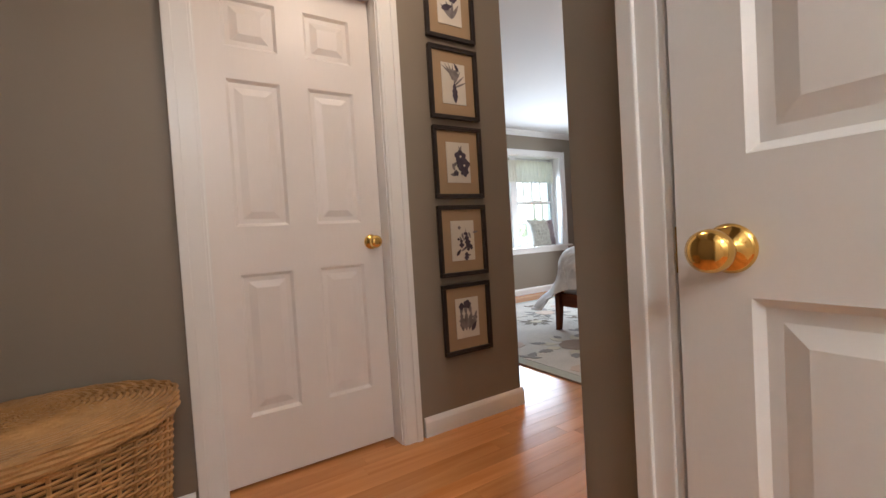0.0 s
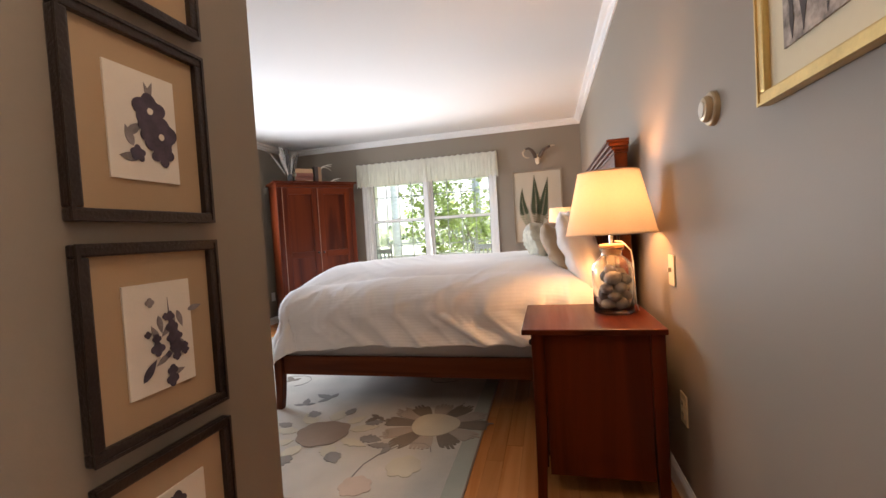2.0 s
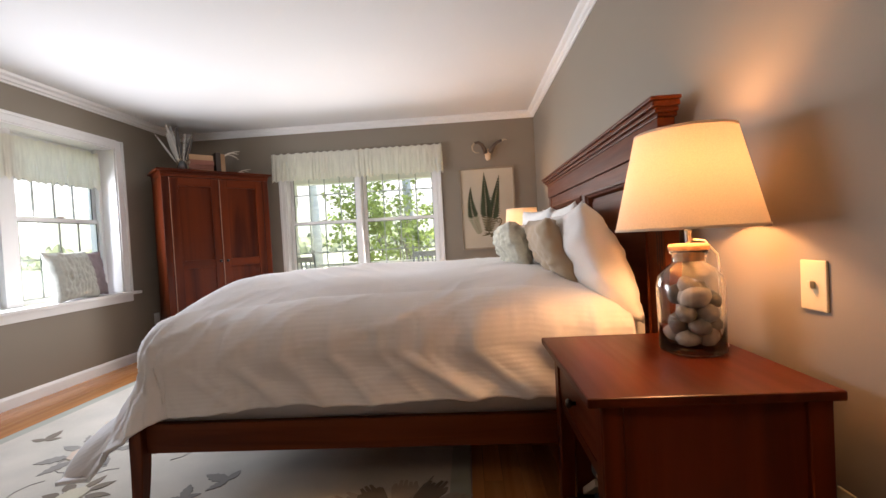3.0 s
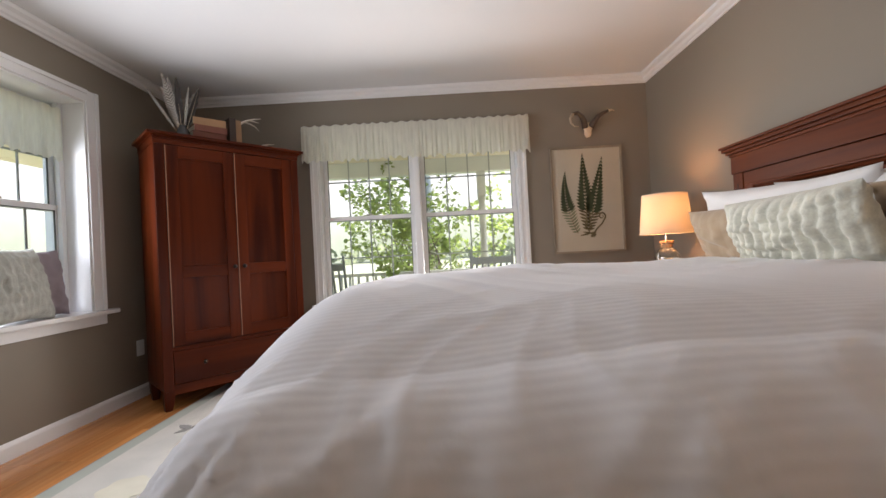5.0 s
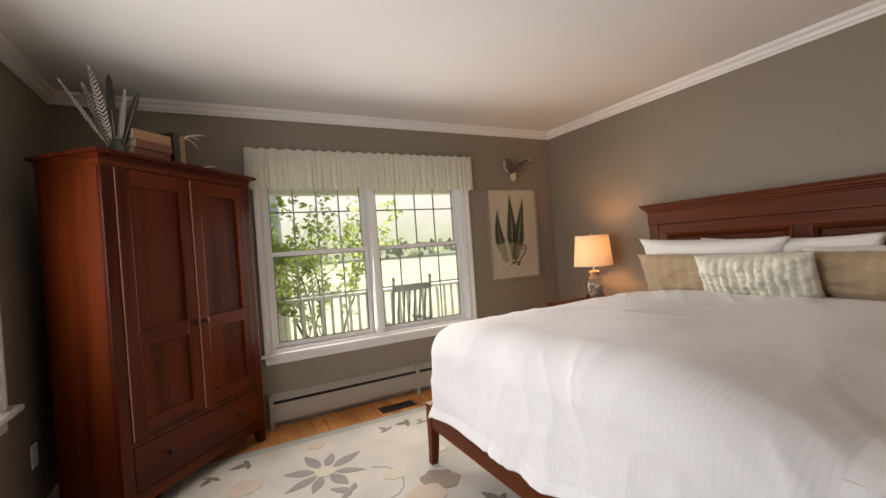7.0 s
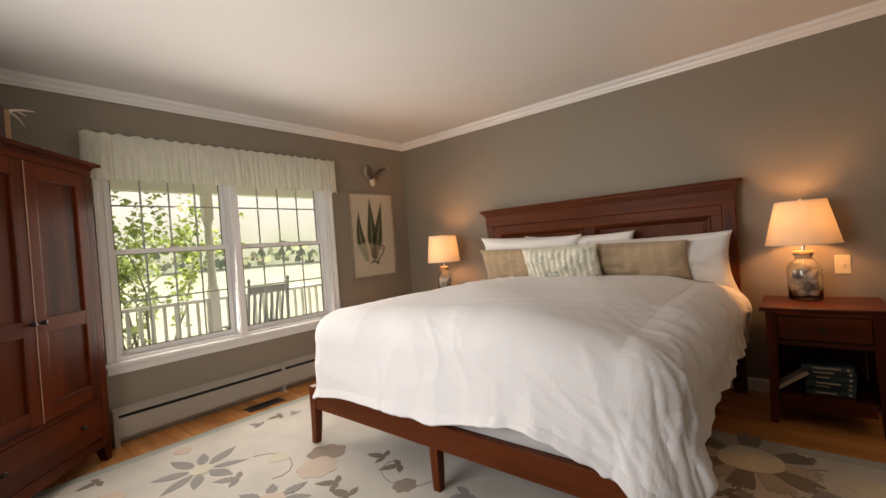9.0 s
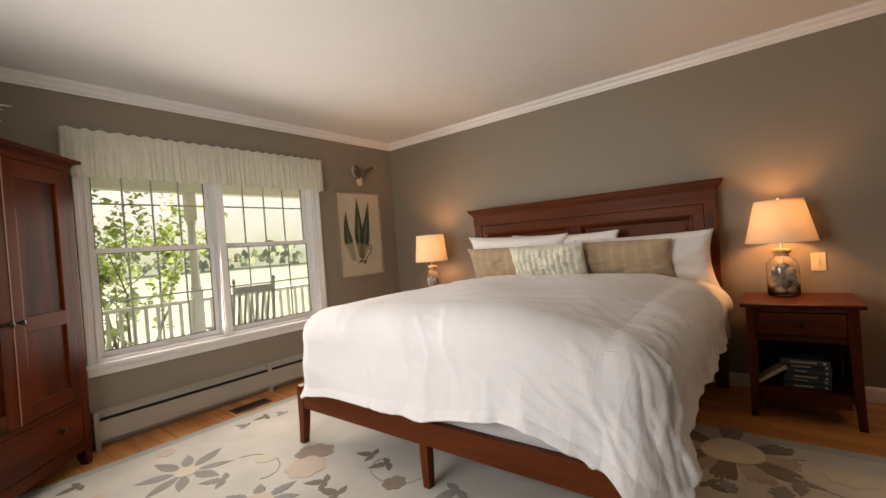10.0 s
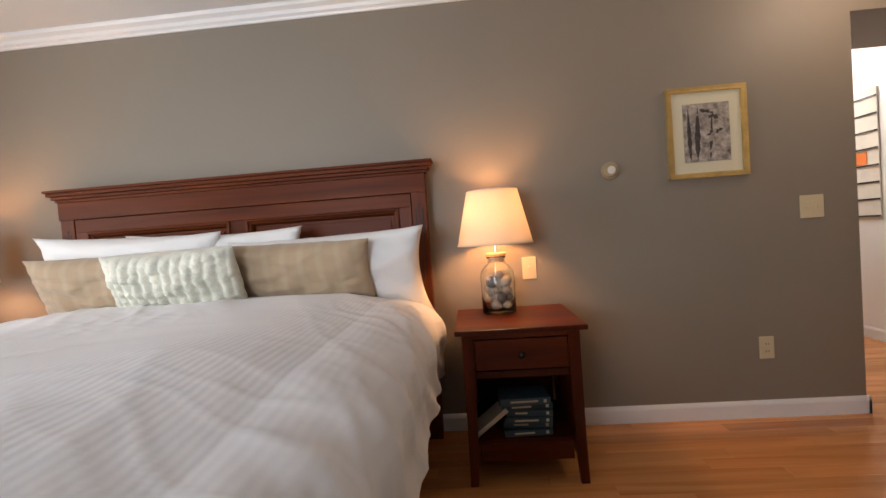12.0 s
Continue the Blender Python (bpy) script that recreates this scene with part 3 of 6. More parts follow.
w1 = tagged(new("window_1"), "white double window with two double-hung grid sashes", "window", kind="structure")
MU0, MU1 = 2.872, 2.938
part("window_frame", boxes((X_WIN, X_WIN + 0.15, W0, W0 + 0.012, WZ0, WZ1), (X_WIN, X_WIN + 0.15, W1 - 0.012, W1, WZ0, WZ1),
                           (X_WIN, X_WIN + 0.15, W0 + 0.012, W1 - 0.012, WZ1 - 0.012, WZ1), (X_WIN, X_WIN + 0.15, W0 + 0.012, W1 - 0.012, WZ0, WZ0 + 0.02)), M["white"], w1)
part("mullion", boxes((X_WIN + 0.002, X_WIN + 0.149, MU0, MU1, WZ0 + 0.02, WZ1 - 0.012), (X_WIN - 0.016, X_WIN + 0.001, MU0 + 0.006, MU1 - 0.006, WZ0 + 0.02, WZ1), bev=0.003), M["white"], w1)
double_hung(w1, W0 + 0.014, MU0 - 0.002, WZ0 + 0.022, WZ1 - 0.014, X_WIN + 0.075, 1.315)
double_hung(w1, MU1 + 0.002, W1 - 0.014, WZ0 + 0.022, WZ1 - 0.014, X_WIN + 0.075, 1.315)
for ya, yb in ((W0 - 0.07, W0), (W1, W1 + 0.07)):
    bm = boxes((X_WIN - 0.014, X_WIN - 0.0005, ya, yb, WZ0, WZ1 + 0.10), bev=0.003)
    o0 = ya if ya < 2.5 else yb - 0.028
    box(bm, X_WIN - 0.026, X_WIN - 0.013, o0, o0 + 0.028, WZ0, WZ1 + 0.10, bev=0.004)
    i0 = yb - 0.016 if ya < 2.5 else ya
    box(bm, X_WIN - 0.019, X_WIN - 0.013, i0, i0 + 0.016, WZ0, WZ1, bev=0.003)
    part("casing", bm, M["white"], w1)
part("casing", boxes((X_WIN - 0.024, X_WIN - 0.0005, W0 + 0.001, W1 - 0.001, WZ1, WZ1 + 0.10), bev=0.003), M["white"], w1)
part("window_sill", boxes((X_WIN - 0.055, X_WIN + 0.07, W0 - 0.10, W1 + 0.10, WZ0 - 0.028, WZ0 - 0.0005), bev=0.006), M["white"], w1)
part("apron", boxes((X_WIN - 0.018, X_WIN - 0.0005, W0 - 0.07, W1 + 0.07, WZ0 - 0.085, WZ0 - 0.0285), (X_WIN - 0.030, X_WIN - 0.0185, W0 - 0.07, W1 + 0.07, WZ0 - 0.045, WZ0 - 0.0285), bev=0.004), M["white"], w1)

# the deep window, built in the same frame and turned to its wall
w2 = tagged(new("window_2"), "white deep-set double window with grid sashes and a wide sill", "window", kind="structure")
w2.matrix_world = Matrix.Translation((0, Y_BAY, 0)) @ Matrix.Rotation(radians(90), 4, "Z")   # local x into the wall, local y along -x
b0, b1 = -B1, -B0
bm_mid = (b0 + b1) / 2
part("window_frame", boxes((0.0, 0.29, b0, b0 + 0.012, BZ0, BZ1), (0.0, 0.29, b1 - 0.012, b1, BZ0, BZ1), (0.0, 0.29, b0 + 0.012, b1 - 0.012, BZ1 - 0.012, BZ1)), M["white"], w2)
part("mullion", boxes((0.14, 0.285, bm_mid - 0.06, bm_mid + 0.06, BZ0 + 0.001, BZ1 - 0.012), bev=0.003), M["white"], w2)
part("inner_stop", boxes((0.145, 0.175, b0 + 0.012, b0 + 0.045, BZ0 + 0.001, BZ1 - 0.012), (0.145, 0.175, b1 - 0.045, b1 - 0.012, BZ0 + 0.001, BZ1 - 0.012), bev=0.004), M["white"], w2)
double_hung(w2, b0 + 0.014, bm_mid - 0.062, BZ0 + 0.004, BZ1 - 0.014, 0.18, 1.385)
double_hung(w2, bm_mid + 0.062, b1 - 0.014, BZ0 + 0.004, BZ1 - 0.014, 0.18, 1.385)
for ya, yb in ((b0 - 0.085, b0), (b1, b1 + 0.085)):
    part("casing", boxes((-0.014, -0.0005, ya, yb, BZ0, BZ1 + 0.075), (-0.025, -0.0145, ya if ya == b0 - 0.085 else yb - 0.026, ya + 0.026 if ya == b0 - 0.085 else yb, BZ0, BZ1 + 0.075), bev=0.003), M["white"], w2)
part("casing", boxes((-0.014, -0.0005, b0 + 0.0005, b1 - 0.0005, BZ1, BZ1 + 0.075), (-0.025, -0.0145, b0 + 0.0005, b1 - 0.0005, BZ1 + 0.049, BZ1 + 0.075), bev=0.003), M["white"], w2)
part("window_sill", boxes((-0.060, 0.179, b0 - 0.15, b1 + 0.15, BZ0 - 0.029, BZ0 - 0.0005), bev=0.006), M["white"], w2)
part("apron", boxes((-0.020, -0.0005, b0 - 0.085, b1 + 0.085, BZ0 - 0.095, BZ0 - 0.0295), bev=0.005), M["white"], w2)


def valance(name, label, w, h, m, depth=0.05, gathers=46, seed=1):
    """A gathered curtain strip on a rod, in local x by z, bulging towards -y, with a scalloped hem and returns."""
    rnd = random.Random(seed)
    ph = [rnd.uniform(0, 6.28) for _ in range(6)]
    v = thing(name, label, "curtain", m)
    bm = bmesh.new()
    nx, nz = 330, 14
    grid = []
    ret = depth
    total = w + 2 * ret
    for i in range(nx + 1):
        s = total * i / nx
        col = []
        for k in range(nz + 1):
            f = k / nz
            a = 2 * math.pi * gathers * s / total
            drift = 2.2 * noise.noise(Vector((s * 3.1, seed, 0))) + 1.6 * noise.noise(Vector((s * 9.0, seed, 4)))
            a += 2.0 * drift
            wob = (0.55 + 0.9 * abs(noise.noise(Vector((s * 6.0, seed, 9))))) * math.sin(a + 1.3 * math.sin(0.37 * a + ph[0]) + ph[1]) + 0.45 * math.sin(0.53 * a + ph[2]) + 0.25 * math.sin(1.71 * a + ph[3])
            amp = (0.002 + 0.011 * min(1, f * 1.6)) * (0.35 + 1.1 * abs(noise.noise(Vector((s * 2.3, seed, 17)))))
            zz = -h * f * (1 + 0.045 * abs(math.sin(0.25 * a + ph[4])) + 0.030 * math.sin(0.61 * a + ph[5]) + 0.03 * noise.noise(Vector((s * 4, seed, 2)))) if f > 0.1 else -h * f
            tall = 0.006 * math.sin(a * 0.5) if k == 0 else 0
            if s < ret:
                col.append((amp * wob * 0.5 - 0.006 * f, -s, zz + tall))
            elif s > total - ret:
                col.append((w + amp * wob * 0.5 + 0.006 * f, -(total - s), zz + tall))
            else:
                col.append((s - ret, -depth - amp * wob - 0.008 * f, zz + tall))
        grid.append([bm.verts.new(c) for c in col])
    for a, b in zip(grid, grid[1:]):
        for k in range(nz):
            bm.faces.new((a[k], b[k], b[k + 1], a[k + 1]))
    part("ruffle", bm, M["valance"], v, "sheer gathered cream cotton", smooth=True)
    part("hem", tube([(0.0, -0.03, -0.03)] + [(0.0, -depth + 0.012, -0.03), (0.012, -depth + 0.008, -0.03), (w - 0.012, -depth + 0.008, -0.03), (w, -depth + 0.012, -0.03), (w, -0.03, -0.03)], 0.006), M["white"], v, "white curtain rod")
    return v


valance("window_valance", "cream sheer gathered valance over the double window", 1.985, 0.305, pose(X_WIN - 0.02, 3.89, 2.125, 0, 0, -90), 0.055, 50)
valance("window_valance", "cream lace valance hung inside the deep window", B1 - B0 - 0.06, 0.33, pose(B0 + 0.03, Y_BAY + 0.175, 2.03), 0.04, 40, 5)

# ---- bed ----
BX, BF = 4.262, 3.075            # bed's middle line, outer face of the foot rail
bed = thing("bed", "king bed with cherry-stained panel headboard and low frame", "bed")
HX0, HX1, HY0, HY1 = 3.215, 5.295, 0.90, 0.955


def tapered_leg(x, y, z1, s0, s1, curve=(0, 0)):
    """A square leg that narrows to its foot and sweeps outwards a little."""
    bm = bmesh.new()
    rings = []
    for k in range(9):
        f = k / 8
        z = z1 * (1 - f)
        h = (s0 + (s1 - s0) * max(0, (f - 0.25) / 0.75) ** 1.3) / 2
        dx, dy = curve[0] * f ** 2.5, curve[1] * f ** 2.5
        rings.append([bm.verts.new((x + a * h + dx, y + b * h + dy, z)) for a, b in ((-1, -1), (1, -1), (1, 1), (-1, 1))])
    for p, q in zip(rings, rings[1:]):
        for k in range(4):
            bm.faces.new((p[k], p[(k + 1) % 4], q[(k + 1) % 4], q[k]))
    bm.faces.new(rings[0][::-1]), bm.faces.new(rings[-1])
    bmesh.ops.bevel(bm, geom=list(bm.edges), offset=0.003, segments=1, affect="EDGES")
    return bm


for x in (HX0 + 0.04, HX1 - 0.04):
    bm = boxes((x - 0.04, x + 0.04, HY0, HY1, 0.0, 1.44), bev=0.004)
    part("headboard_post", bm, M["bedwood_z"], bed)
    for k in (-1, 0, 1):
        # Raised near-black strips put the shade of carved flutes into colour.
        part("flute_shade", boxes((x + k * 0.018 - 0.003, x + k * 0.018 + 0.003, HY1 + 0.0003, HY1 + 0.0016, 0.9 if k else 0.88, 1.255 if k else 1.28)), M["dark"], bed, "dark strip drawn as a groove's shade")
part("headboard_panel", boxes((HX0 + 0.081, HX1 - 0.081, HY0 + 0.005, HY0 + 0.017, 0.45, 1.44)), M["bedwood"], bed)
part("headboard_rail", boxes((HX0 + 0.0835, HX1 - 0.0835, HY0 + 0.0175, HY1 - 0.004, 1.266, 1.3365), bev=0.002), M["bedwood"], bed)
part("headboard_frieze", boxes((HX0 - 0.001, HX1 + 0.001, HY0 + 0.006, HY1 + 0.008, 1.3395, 1.4395), bev=0.003), M["bedwood"], bed)
for xa, xb in ((HX0 + 0.0835, HX0 + 0.150), (BX - 0.045, BX + 0.045), (HX1 - 0.150, HX1 - 0.0835)):
    part("headboard_stile", boxes((xa, xb, HY0 + 0.0175, HY1 - 0.0045, 0.55, 1.2655), bev=0.002), M["bedwood_z"], bed)


def panel_moulding(xa, xb, za, zb):
    """A mitred frame moulding that stands proud of the stiles and falls to a sunk field."""
    bm = bmesh.new()
    levels = ((0.0, HY0 + 0.018), (0.0, HY1 - 0.001), (0.004, HY1 + 0.004), (0.011, HY1 + 0.003), (0.015, HY1 - 0.008), (0.026, HY1 - 0.013), (0.031, HY1 - 0.022), (0.036, HY0 + 0.018))
    rings = [[bm.verts.new(v) for v in ((xa + i, y, za + i), (xb - i, y, za + i), (xb - i, y, zb - i), (xa + i, y, zb - i))] for i, y in levels]
    for p, q in zip(rings, rings[1:]):
        for k in range(4):
            bm.faces.new((p[k], p[(k + 1) % 4], q[(k + 1) % 4], q[k]))
    part("panel_moulding", bm, M["bedwood"], bed, "mitred panel moulding")
    part("panel_field", boxes((xa + 0.052, xb - 0.052, HY0 + 0.0178, HY0 + 0.026, za + 0.052, zb - 0.052), bev=0.003), M["bedwood"], bed)


panel_moulding(HX0 + 0.1505, BX - 0.0455, 0.62, 1.2655)
panel_moulding(BX + 0.0455, HX1 - 0.1505, 0.62, 1.2655)
for z0, z1, o in ((1.440, 1.455, 0.012), (1.4552, 1.472, 0.024), (1.4722, 1.492, 0.038), (1.4922, 1.506, 0.048)):
    part("cornice_moulding", boxes((HX0 - o, HX1 + o, HY0 - 0.004, HY1 + o, z0, z1), bev=0.004), M["bedwood"], bed, "stepped crown moulding on the headboard")
FX0, FX1 = 3.24, 5.30
part("footboard_rail", boxes((FX0 + 0.055, FX1 - 0.055, BF - 0.035, BF - 0.005, 0.235, 0.352), bev=0.004), M["bedwood"], bed)
for x, y in ((FX0 + 0.026, 0), (FX1 - 0.056, 0)):
    part("side_rail", boxes((x, x + 0.03, HY1, BF - 0.056, 0.235, 0.355), bev=0.004), M["rail_y"], bed)
for x, c in ((FX0 + 0.028, -0.012), (FX1 - 0.028, 0.012)):
    part("leg", tapered_leg(x, BF - 0.028, 0.372, 0.056, 0.042, (c, 0.01)), M["bedwood_z"], bed)
part("leg", tapered_leg(BX + 0.02, BF - 0.045, 0.234, 0.05, 0.04), M["bedwood_z"], bed)
part("leg", tapered_leg(BX + 0.02, 2.0, 0.30, 0.05, 0.04), M["bedwood_z"], bed)
part("slat_deck", boxes((FX0 + 0.057, FX1 - 0.057, HY1 + 0.002, BF - 0.036, 0.30, 0.335)), M["bedwood"], bed)

box_spring = finish("box_spring", boxes((FX0 + 0.06, FX1 - 0.06, 0.975, BF - 0.05, 0.337, 0.50), bev=0.03), M["boxspring"])
tagged(soft(box_spring), "pale grey covered box spring in the bed frame", "box spring")
mattress = finish("mattress", boxes((FX0 + 0.07, FX1 - 0.07, 0.98, BF - 0.06, 0.502, 0.765), bev=0.06), M["linen"])
tagged(soft(mattress), "thick white covered mattress under the duvet", "mattress")


def fold_noise(x, y, z, s):
    return noise.noise(Vector((x * s, y * s, z * s)))


def ease(f):
    f = max(0.0, min(1.0, f))
    return f * f * (3 - 2 * f)


def crease(u, v):
    """Short sharp wrinkles, in patches, running slantwise down the cloth."""
    patch = max(0.0, 0.35 + fold_noise(u, v, 51, 1.7))
    w = 0.06 * fold_noise(u, v, 53, 4.0)
    a = (1 - abs(fold_noise(0.85 * u + 0.5 * v + w, 0.25 * v - 0.2 * u, 57, 7.5))) ** 6
    b = (1 - abs(fold_noise(0.3 * u - 0.2 * v, 0.9 * v + 0.45 * u + w, 61, 11.0))) ** 7
    return patch * (a + 0.6 * b)


def make_duvet():
    """Cloth draped over a rounded block: flat span, rolled edge, hanging sides with folds and longer corners."""
    hw, r = 0.862, 0.18                # half the flat span, radius of the roll
    y_head, y_foot = 1.08, BF - 0.215
    side, foot = 0.49, 0.66
    bm = bmesh.new()
    uv = bm.loops.layers.uv.new("cloth")
    nx, ny = 270, 240
    us = [-hw - side + (2 * hw + 2 * side) * i / nx for i in range(nx + 1)]
    vs = [y_head + (y_foot + foot - y_head) * k / ny for k in range(ny + 1)]
    grid = []
    for u in us:
        row = []
        for v in vs:
            cx, cy = max(-hw, min(hw, u)), min(y_foot, v)
            dx, dy = u - cx, v - cy
            ln = math.hypot(dx, dy)
            if ln > 0.56:
                ln = 0.56 + 0.45 * (ln - 0.56)
            crown_z = 0.868 - (0.058 if cx < 0 else 0.040) * (abs(cx) / hw) ** 4 + 0.010 * math.exp(-((cy - 2.6) / 0.35) ** 2) * (1 - (cx / hw) ** 2) - 0.035 * ease((cy - 2.25) / 0.6) * ease((-cx - 0.35) / 0.5) - 0.02 * max(0, (1.4 - cy) / 0.3)
            puff = 0.010 * fold_noise(cx, cy, 0, 2.3) + 0.004 * math.sin(cx * 4 + cy * 3 + 2 * fold_noise(cx, cy, 8, 1.5))
            # soft creases drawn across the foot half, and a few by the pillows
            q = 0.80 * cy - 0.60 * cx + 0.06 * fold_noise(cx, cy, 3, 2.0)
            span = math.exp(-((cy - 2.45) / 0.42) ** 2) * math.exp(-((cx - 0.15) / 0.75) ** 2)
            puff += 0.016 * span * (1 - abs(fold_noise(q, 0.12 * (cx + cy), 21, 7.0))) ** 4
            puff += 0.010 * math.exp(-((cy - 1.5) / 0.3) ** 2) * (1 - abs(fold_noise(0.9 * cx + 0.7 * cy, 0.2 * cx, 27, 5.0))) ** 5
            cr = crease(u, v)
            puff += 0.008 * cr
            if ln < 1e-6:
                row.append((BX + cx, cy, crown_z + puff))
                continue
            nxd, nyd = dx / ln, dy / ln
            arc = r * math.pi / 2
            if ln < arc:
                a = ln / r
                out, down = r * math.sin(a), r * (1 - math.cos(a))
                hang = 0.0
            else:
                hang = ln - arc
                flare = (0.05 + 0.17 * max(0.0, nyd) + (0.50 if u < 0 else 0.0) * abs(nxd * nyd)) * hang / (hang + 0.06)
                out, down = r + flare * hang, r + hang * math.sqrt(1 - flare * flare)
            corner = 4 * (nxd * nyd) ** 2
            along = cy + cx + hw
            ang = math.atan2(max(0.0, nyd), abs(nxd))
            f = hang / 0.4
            wave = 0.024 * fold_noise(along, ang * 1.3, 5 + (1 if u > 0 else 0), 4.0) + 0.006 * fold_noise(along, ang * 3, 2, 9.0)
            sag = 0.016 * math.sin(9 * along + 5 * hang + 4 * fold_noise(along, hang, 1, 2.0))
            end = max(0.0, nyd) ** 2
            pleat = 0.020 * fold_noise(along, 0.2 * hang, 31, 8.0) + 0.014 * f * fold_noise(along, 0.3 * hang, 37, 20.0)
            out += f * ((wave + 0.5 * sag) * (1 - end) + pleat * end) + corner * f * (0.042 * math.sin(5.5 * ang + 0.4) + 0.045)
            ridge = (1 - abs(fold_noise(along * 1.0 + 0.8 * hang, ang, 11, 3.2))) ** 4 + 0.35 * (1 - abs(fold_noise(along + 1.1 * hang, ang * 2, 17, 5.0))) ** 5
            slant = (1 - abs(fold_noise(along * 1.3 + 1.6 * hang, 0.4 * hang, 41 + (3 if u > 0 else 0), 2.8))) ** 4
            out += 0.028 * slant * min(1, ln / 0.2) * max(0.0, min(1.0, (2.7 - cy) / 0.8)) * (1 - end)
            out += 0.022 * ridge * min(1, ln / 0.15) * (1 - 0.9 * end)
            out += (0.018 + 0.02 * fold_noise(cx, cy, 9, 3.0)) * math.sin(min(1, ln / (arc + 0.1)) * math.pi)
            out += 0.012 * cr * min(1, ln / 0.1)
            lift = 0.0
            if abs(nxd) > abs(nyd) and u > 0:
                lift = 0.02 * f * (1 - corner)
            if u < 0 and abs(nxd) > 0.7:
                lift = f * (0.03 + 0.05 * fold_noise(cy, 0, 4, 2.2)) * (1 - corner)
            # along the foot the cloth rests on the rail, higher towards the near corner
            if nyd > 0.7:
                lift += 0.12 * f * max(0.0, min(1.0, (-cx - 0.05) / 0.5)) * (1 - corner)
                out += max(0.0, 0.15 + 0.10 * min(1, f) - out) * (1 - corner) ** 2 * min(1, f / 0.3)
            if u > 0 and nyd > 0:
                out = min(out, 0.215 + 0.01 * fold_noise(cx, hang, 13, 5.0) + 0.06 * (1 - ease(u / 0.6)))
            row.append((BX + cx + nxd * out, cy + nyd * out, max(0.20 if u < 0 else 0.30, crown_z + puff * (1 - min(1, f)) - down + lift)))
        grid.append([bm.verts.new(c) for c in row])
    for i in range(nx):
        for k in range(ny):
            fc = bm.faces.new((grid[i][k], grid[i + 1][k], grid[i + 1][k + 1], grid[i][k + 1]))
            for lp, (a, b) in zip(fc.loops, ((i, k), (i + 1, k), (i + 1, k + 1), (i, k + 1))):
                lp[uv].uv = (us[a], vs[b])
    ob = finish("duvet", bm, M["duvet"], smooth=True)
    sol = ob.modifiers.new("thickness", "SOLIDIFY")
    sol.thickness, sol.offset = 0.014, 1.0
    return tagged(ob, "white ribbed duvet draped over the bed, hem hanging unevenly", "duvet")


make_duvet()


def pillow_mesh(w, h, d, seed, pinch=0.10, wrinkle=0.019, n=34, ribs=0):
    """A stuffed cover: two bulged faces sewn at the rim, ears at the corners."""
    rnd = random.Random(seed)
    off = rnd.uniform(0, 50)
    bm = bmesh.new()
    sides = []
    for sgn in (1, -1):
        grid = []
        for i in range(n + 1):
            u = -1 + 2 * i / n
            row = []
            for k in range(n + 1):
                v = -1 + 2 * k / n
                sx = 1 - pinch * (1 - abs(v) ** 2.2) * abs(u) ** 6
                sy = 1 - pinch * (1 - abs(u) ** 2.2) * abs(v) ** 6
                full = max(0, (1 - abs(u) ** 2.6) * (1 - abs(v) ** 2.6)) ** 0.48
                edge = abs(u) >= 0.999 or abs(v) >= 0.999
                t = 0 if edge else d / 2 * full + wrinkle * full * fold_noise(u * 1.2 + off, v * 1.2, sgn * 2.0, 2.6) + wrinkle * 0.5 * fold_noise(u + off, v, sgn, 6.5)
                if ribs and not edge:
                    t += 0.022 * full * abs(math.sin(u * ribs * math.pi / 2 + 0.35 * fold_noise(u, v + off, 0, 3.0))) ** 0.7 * (0.75 + 0.35 * abs(math.sin(v * 13 + 3 * round(u * ribs / 2))))
                row.append(bm.verts.new((u * w / 2 * sx, sgn * t, v * h / 2 * sy)))
            grid.append(row)
        for i in range(n):
            for k in range(n):
                q = (grid[i][k], grid[i + 1][k], grid[i + 1][k + 1], grid[i][k + 1])
                bm.faces.new(q if sgn < 0 else q[::-1])
        sides.append(grid)
    bmesh.ops.remove_doubles(bm, verts=bm.verts, dist=1e-5)
    return bm


def pillow(name, label, w, h, d, m, material, seed, **more):
    ob = finish(name, pillow_mesh(w, h, d, seed, **more), material, smooth=True)
    ob.matrix_world = m
    return tagged(ob, label, "pillow")


pillow("bed_pillow", "plump white pillow leaning on the headboard", 0.98, 0.50, 0.20, pose(4.74, 1.09, 0.985, -19, -2, 2), M["linen"], 3)
pillow("bed_pillow", "white pillow tucked behind the others at the headboard", 0.95, 0.50, 0.15, pose(4.32, 1.05, 0.968, -13, -1, 0), M["linen"], 7)
pillow("bed_pillow", "plump white pillow leaning on the headboard", 0.98, 0.50, 0.21, pose(3.69, 1.12, 0.920, -23, 1, -3), M["linen"], 11)
pillow("lumbar_pillow", "tan striped cloth cushion on the bed", 0.72, 0.31, 0.15, pose(4.80, 1.23, 0.975, -22, -1, 3), M["tan"], 13, pinch=0.06)
pillow("lumbar_pillow", "tan striped cloth cushion on the bed", 0.70, 0.31, 0.15, pose(3.80, 1.26, 0.975, -22, -1, -2), M["tan"], 17, pinch=0.06)
pillow("knit_pillow", "cream chunky-knit cushion in front of tan cushions", 0.62, 0.30, 0.16, pose(4.33, 1.385, 0.98, -20, 1, 0), M["knit"], 19, pinch=0.05, n=110, ribs=13)


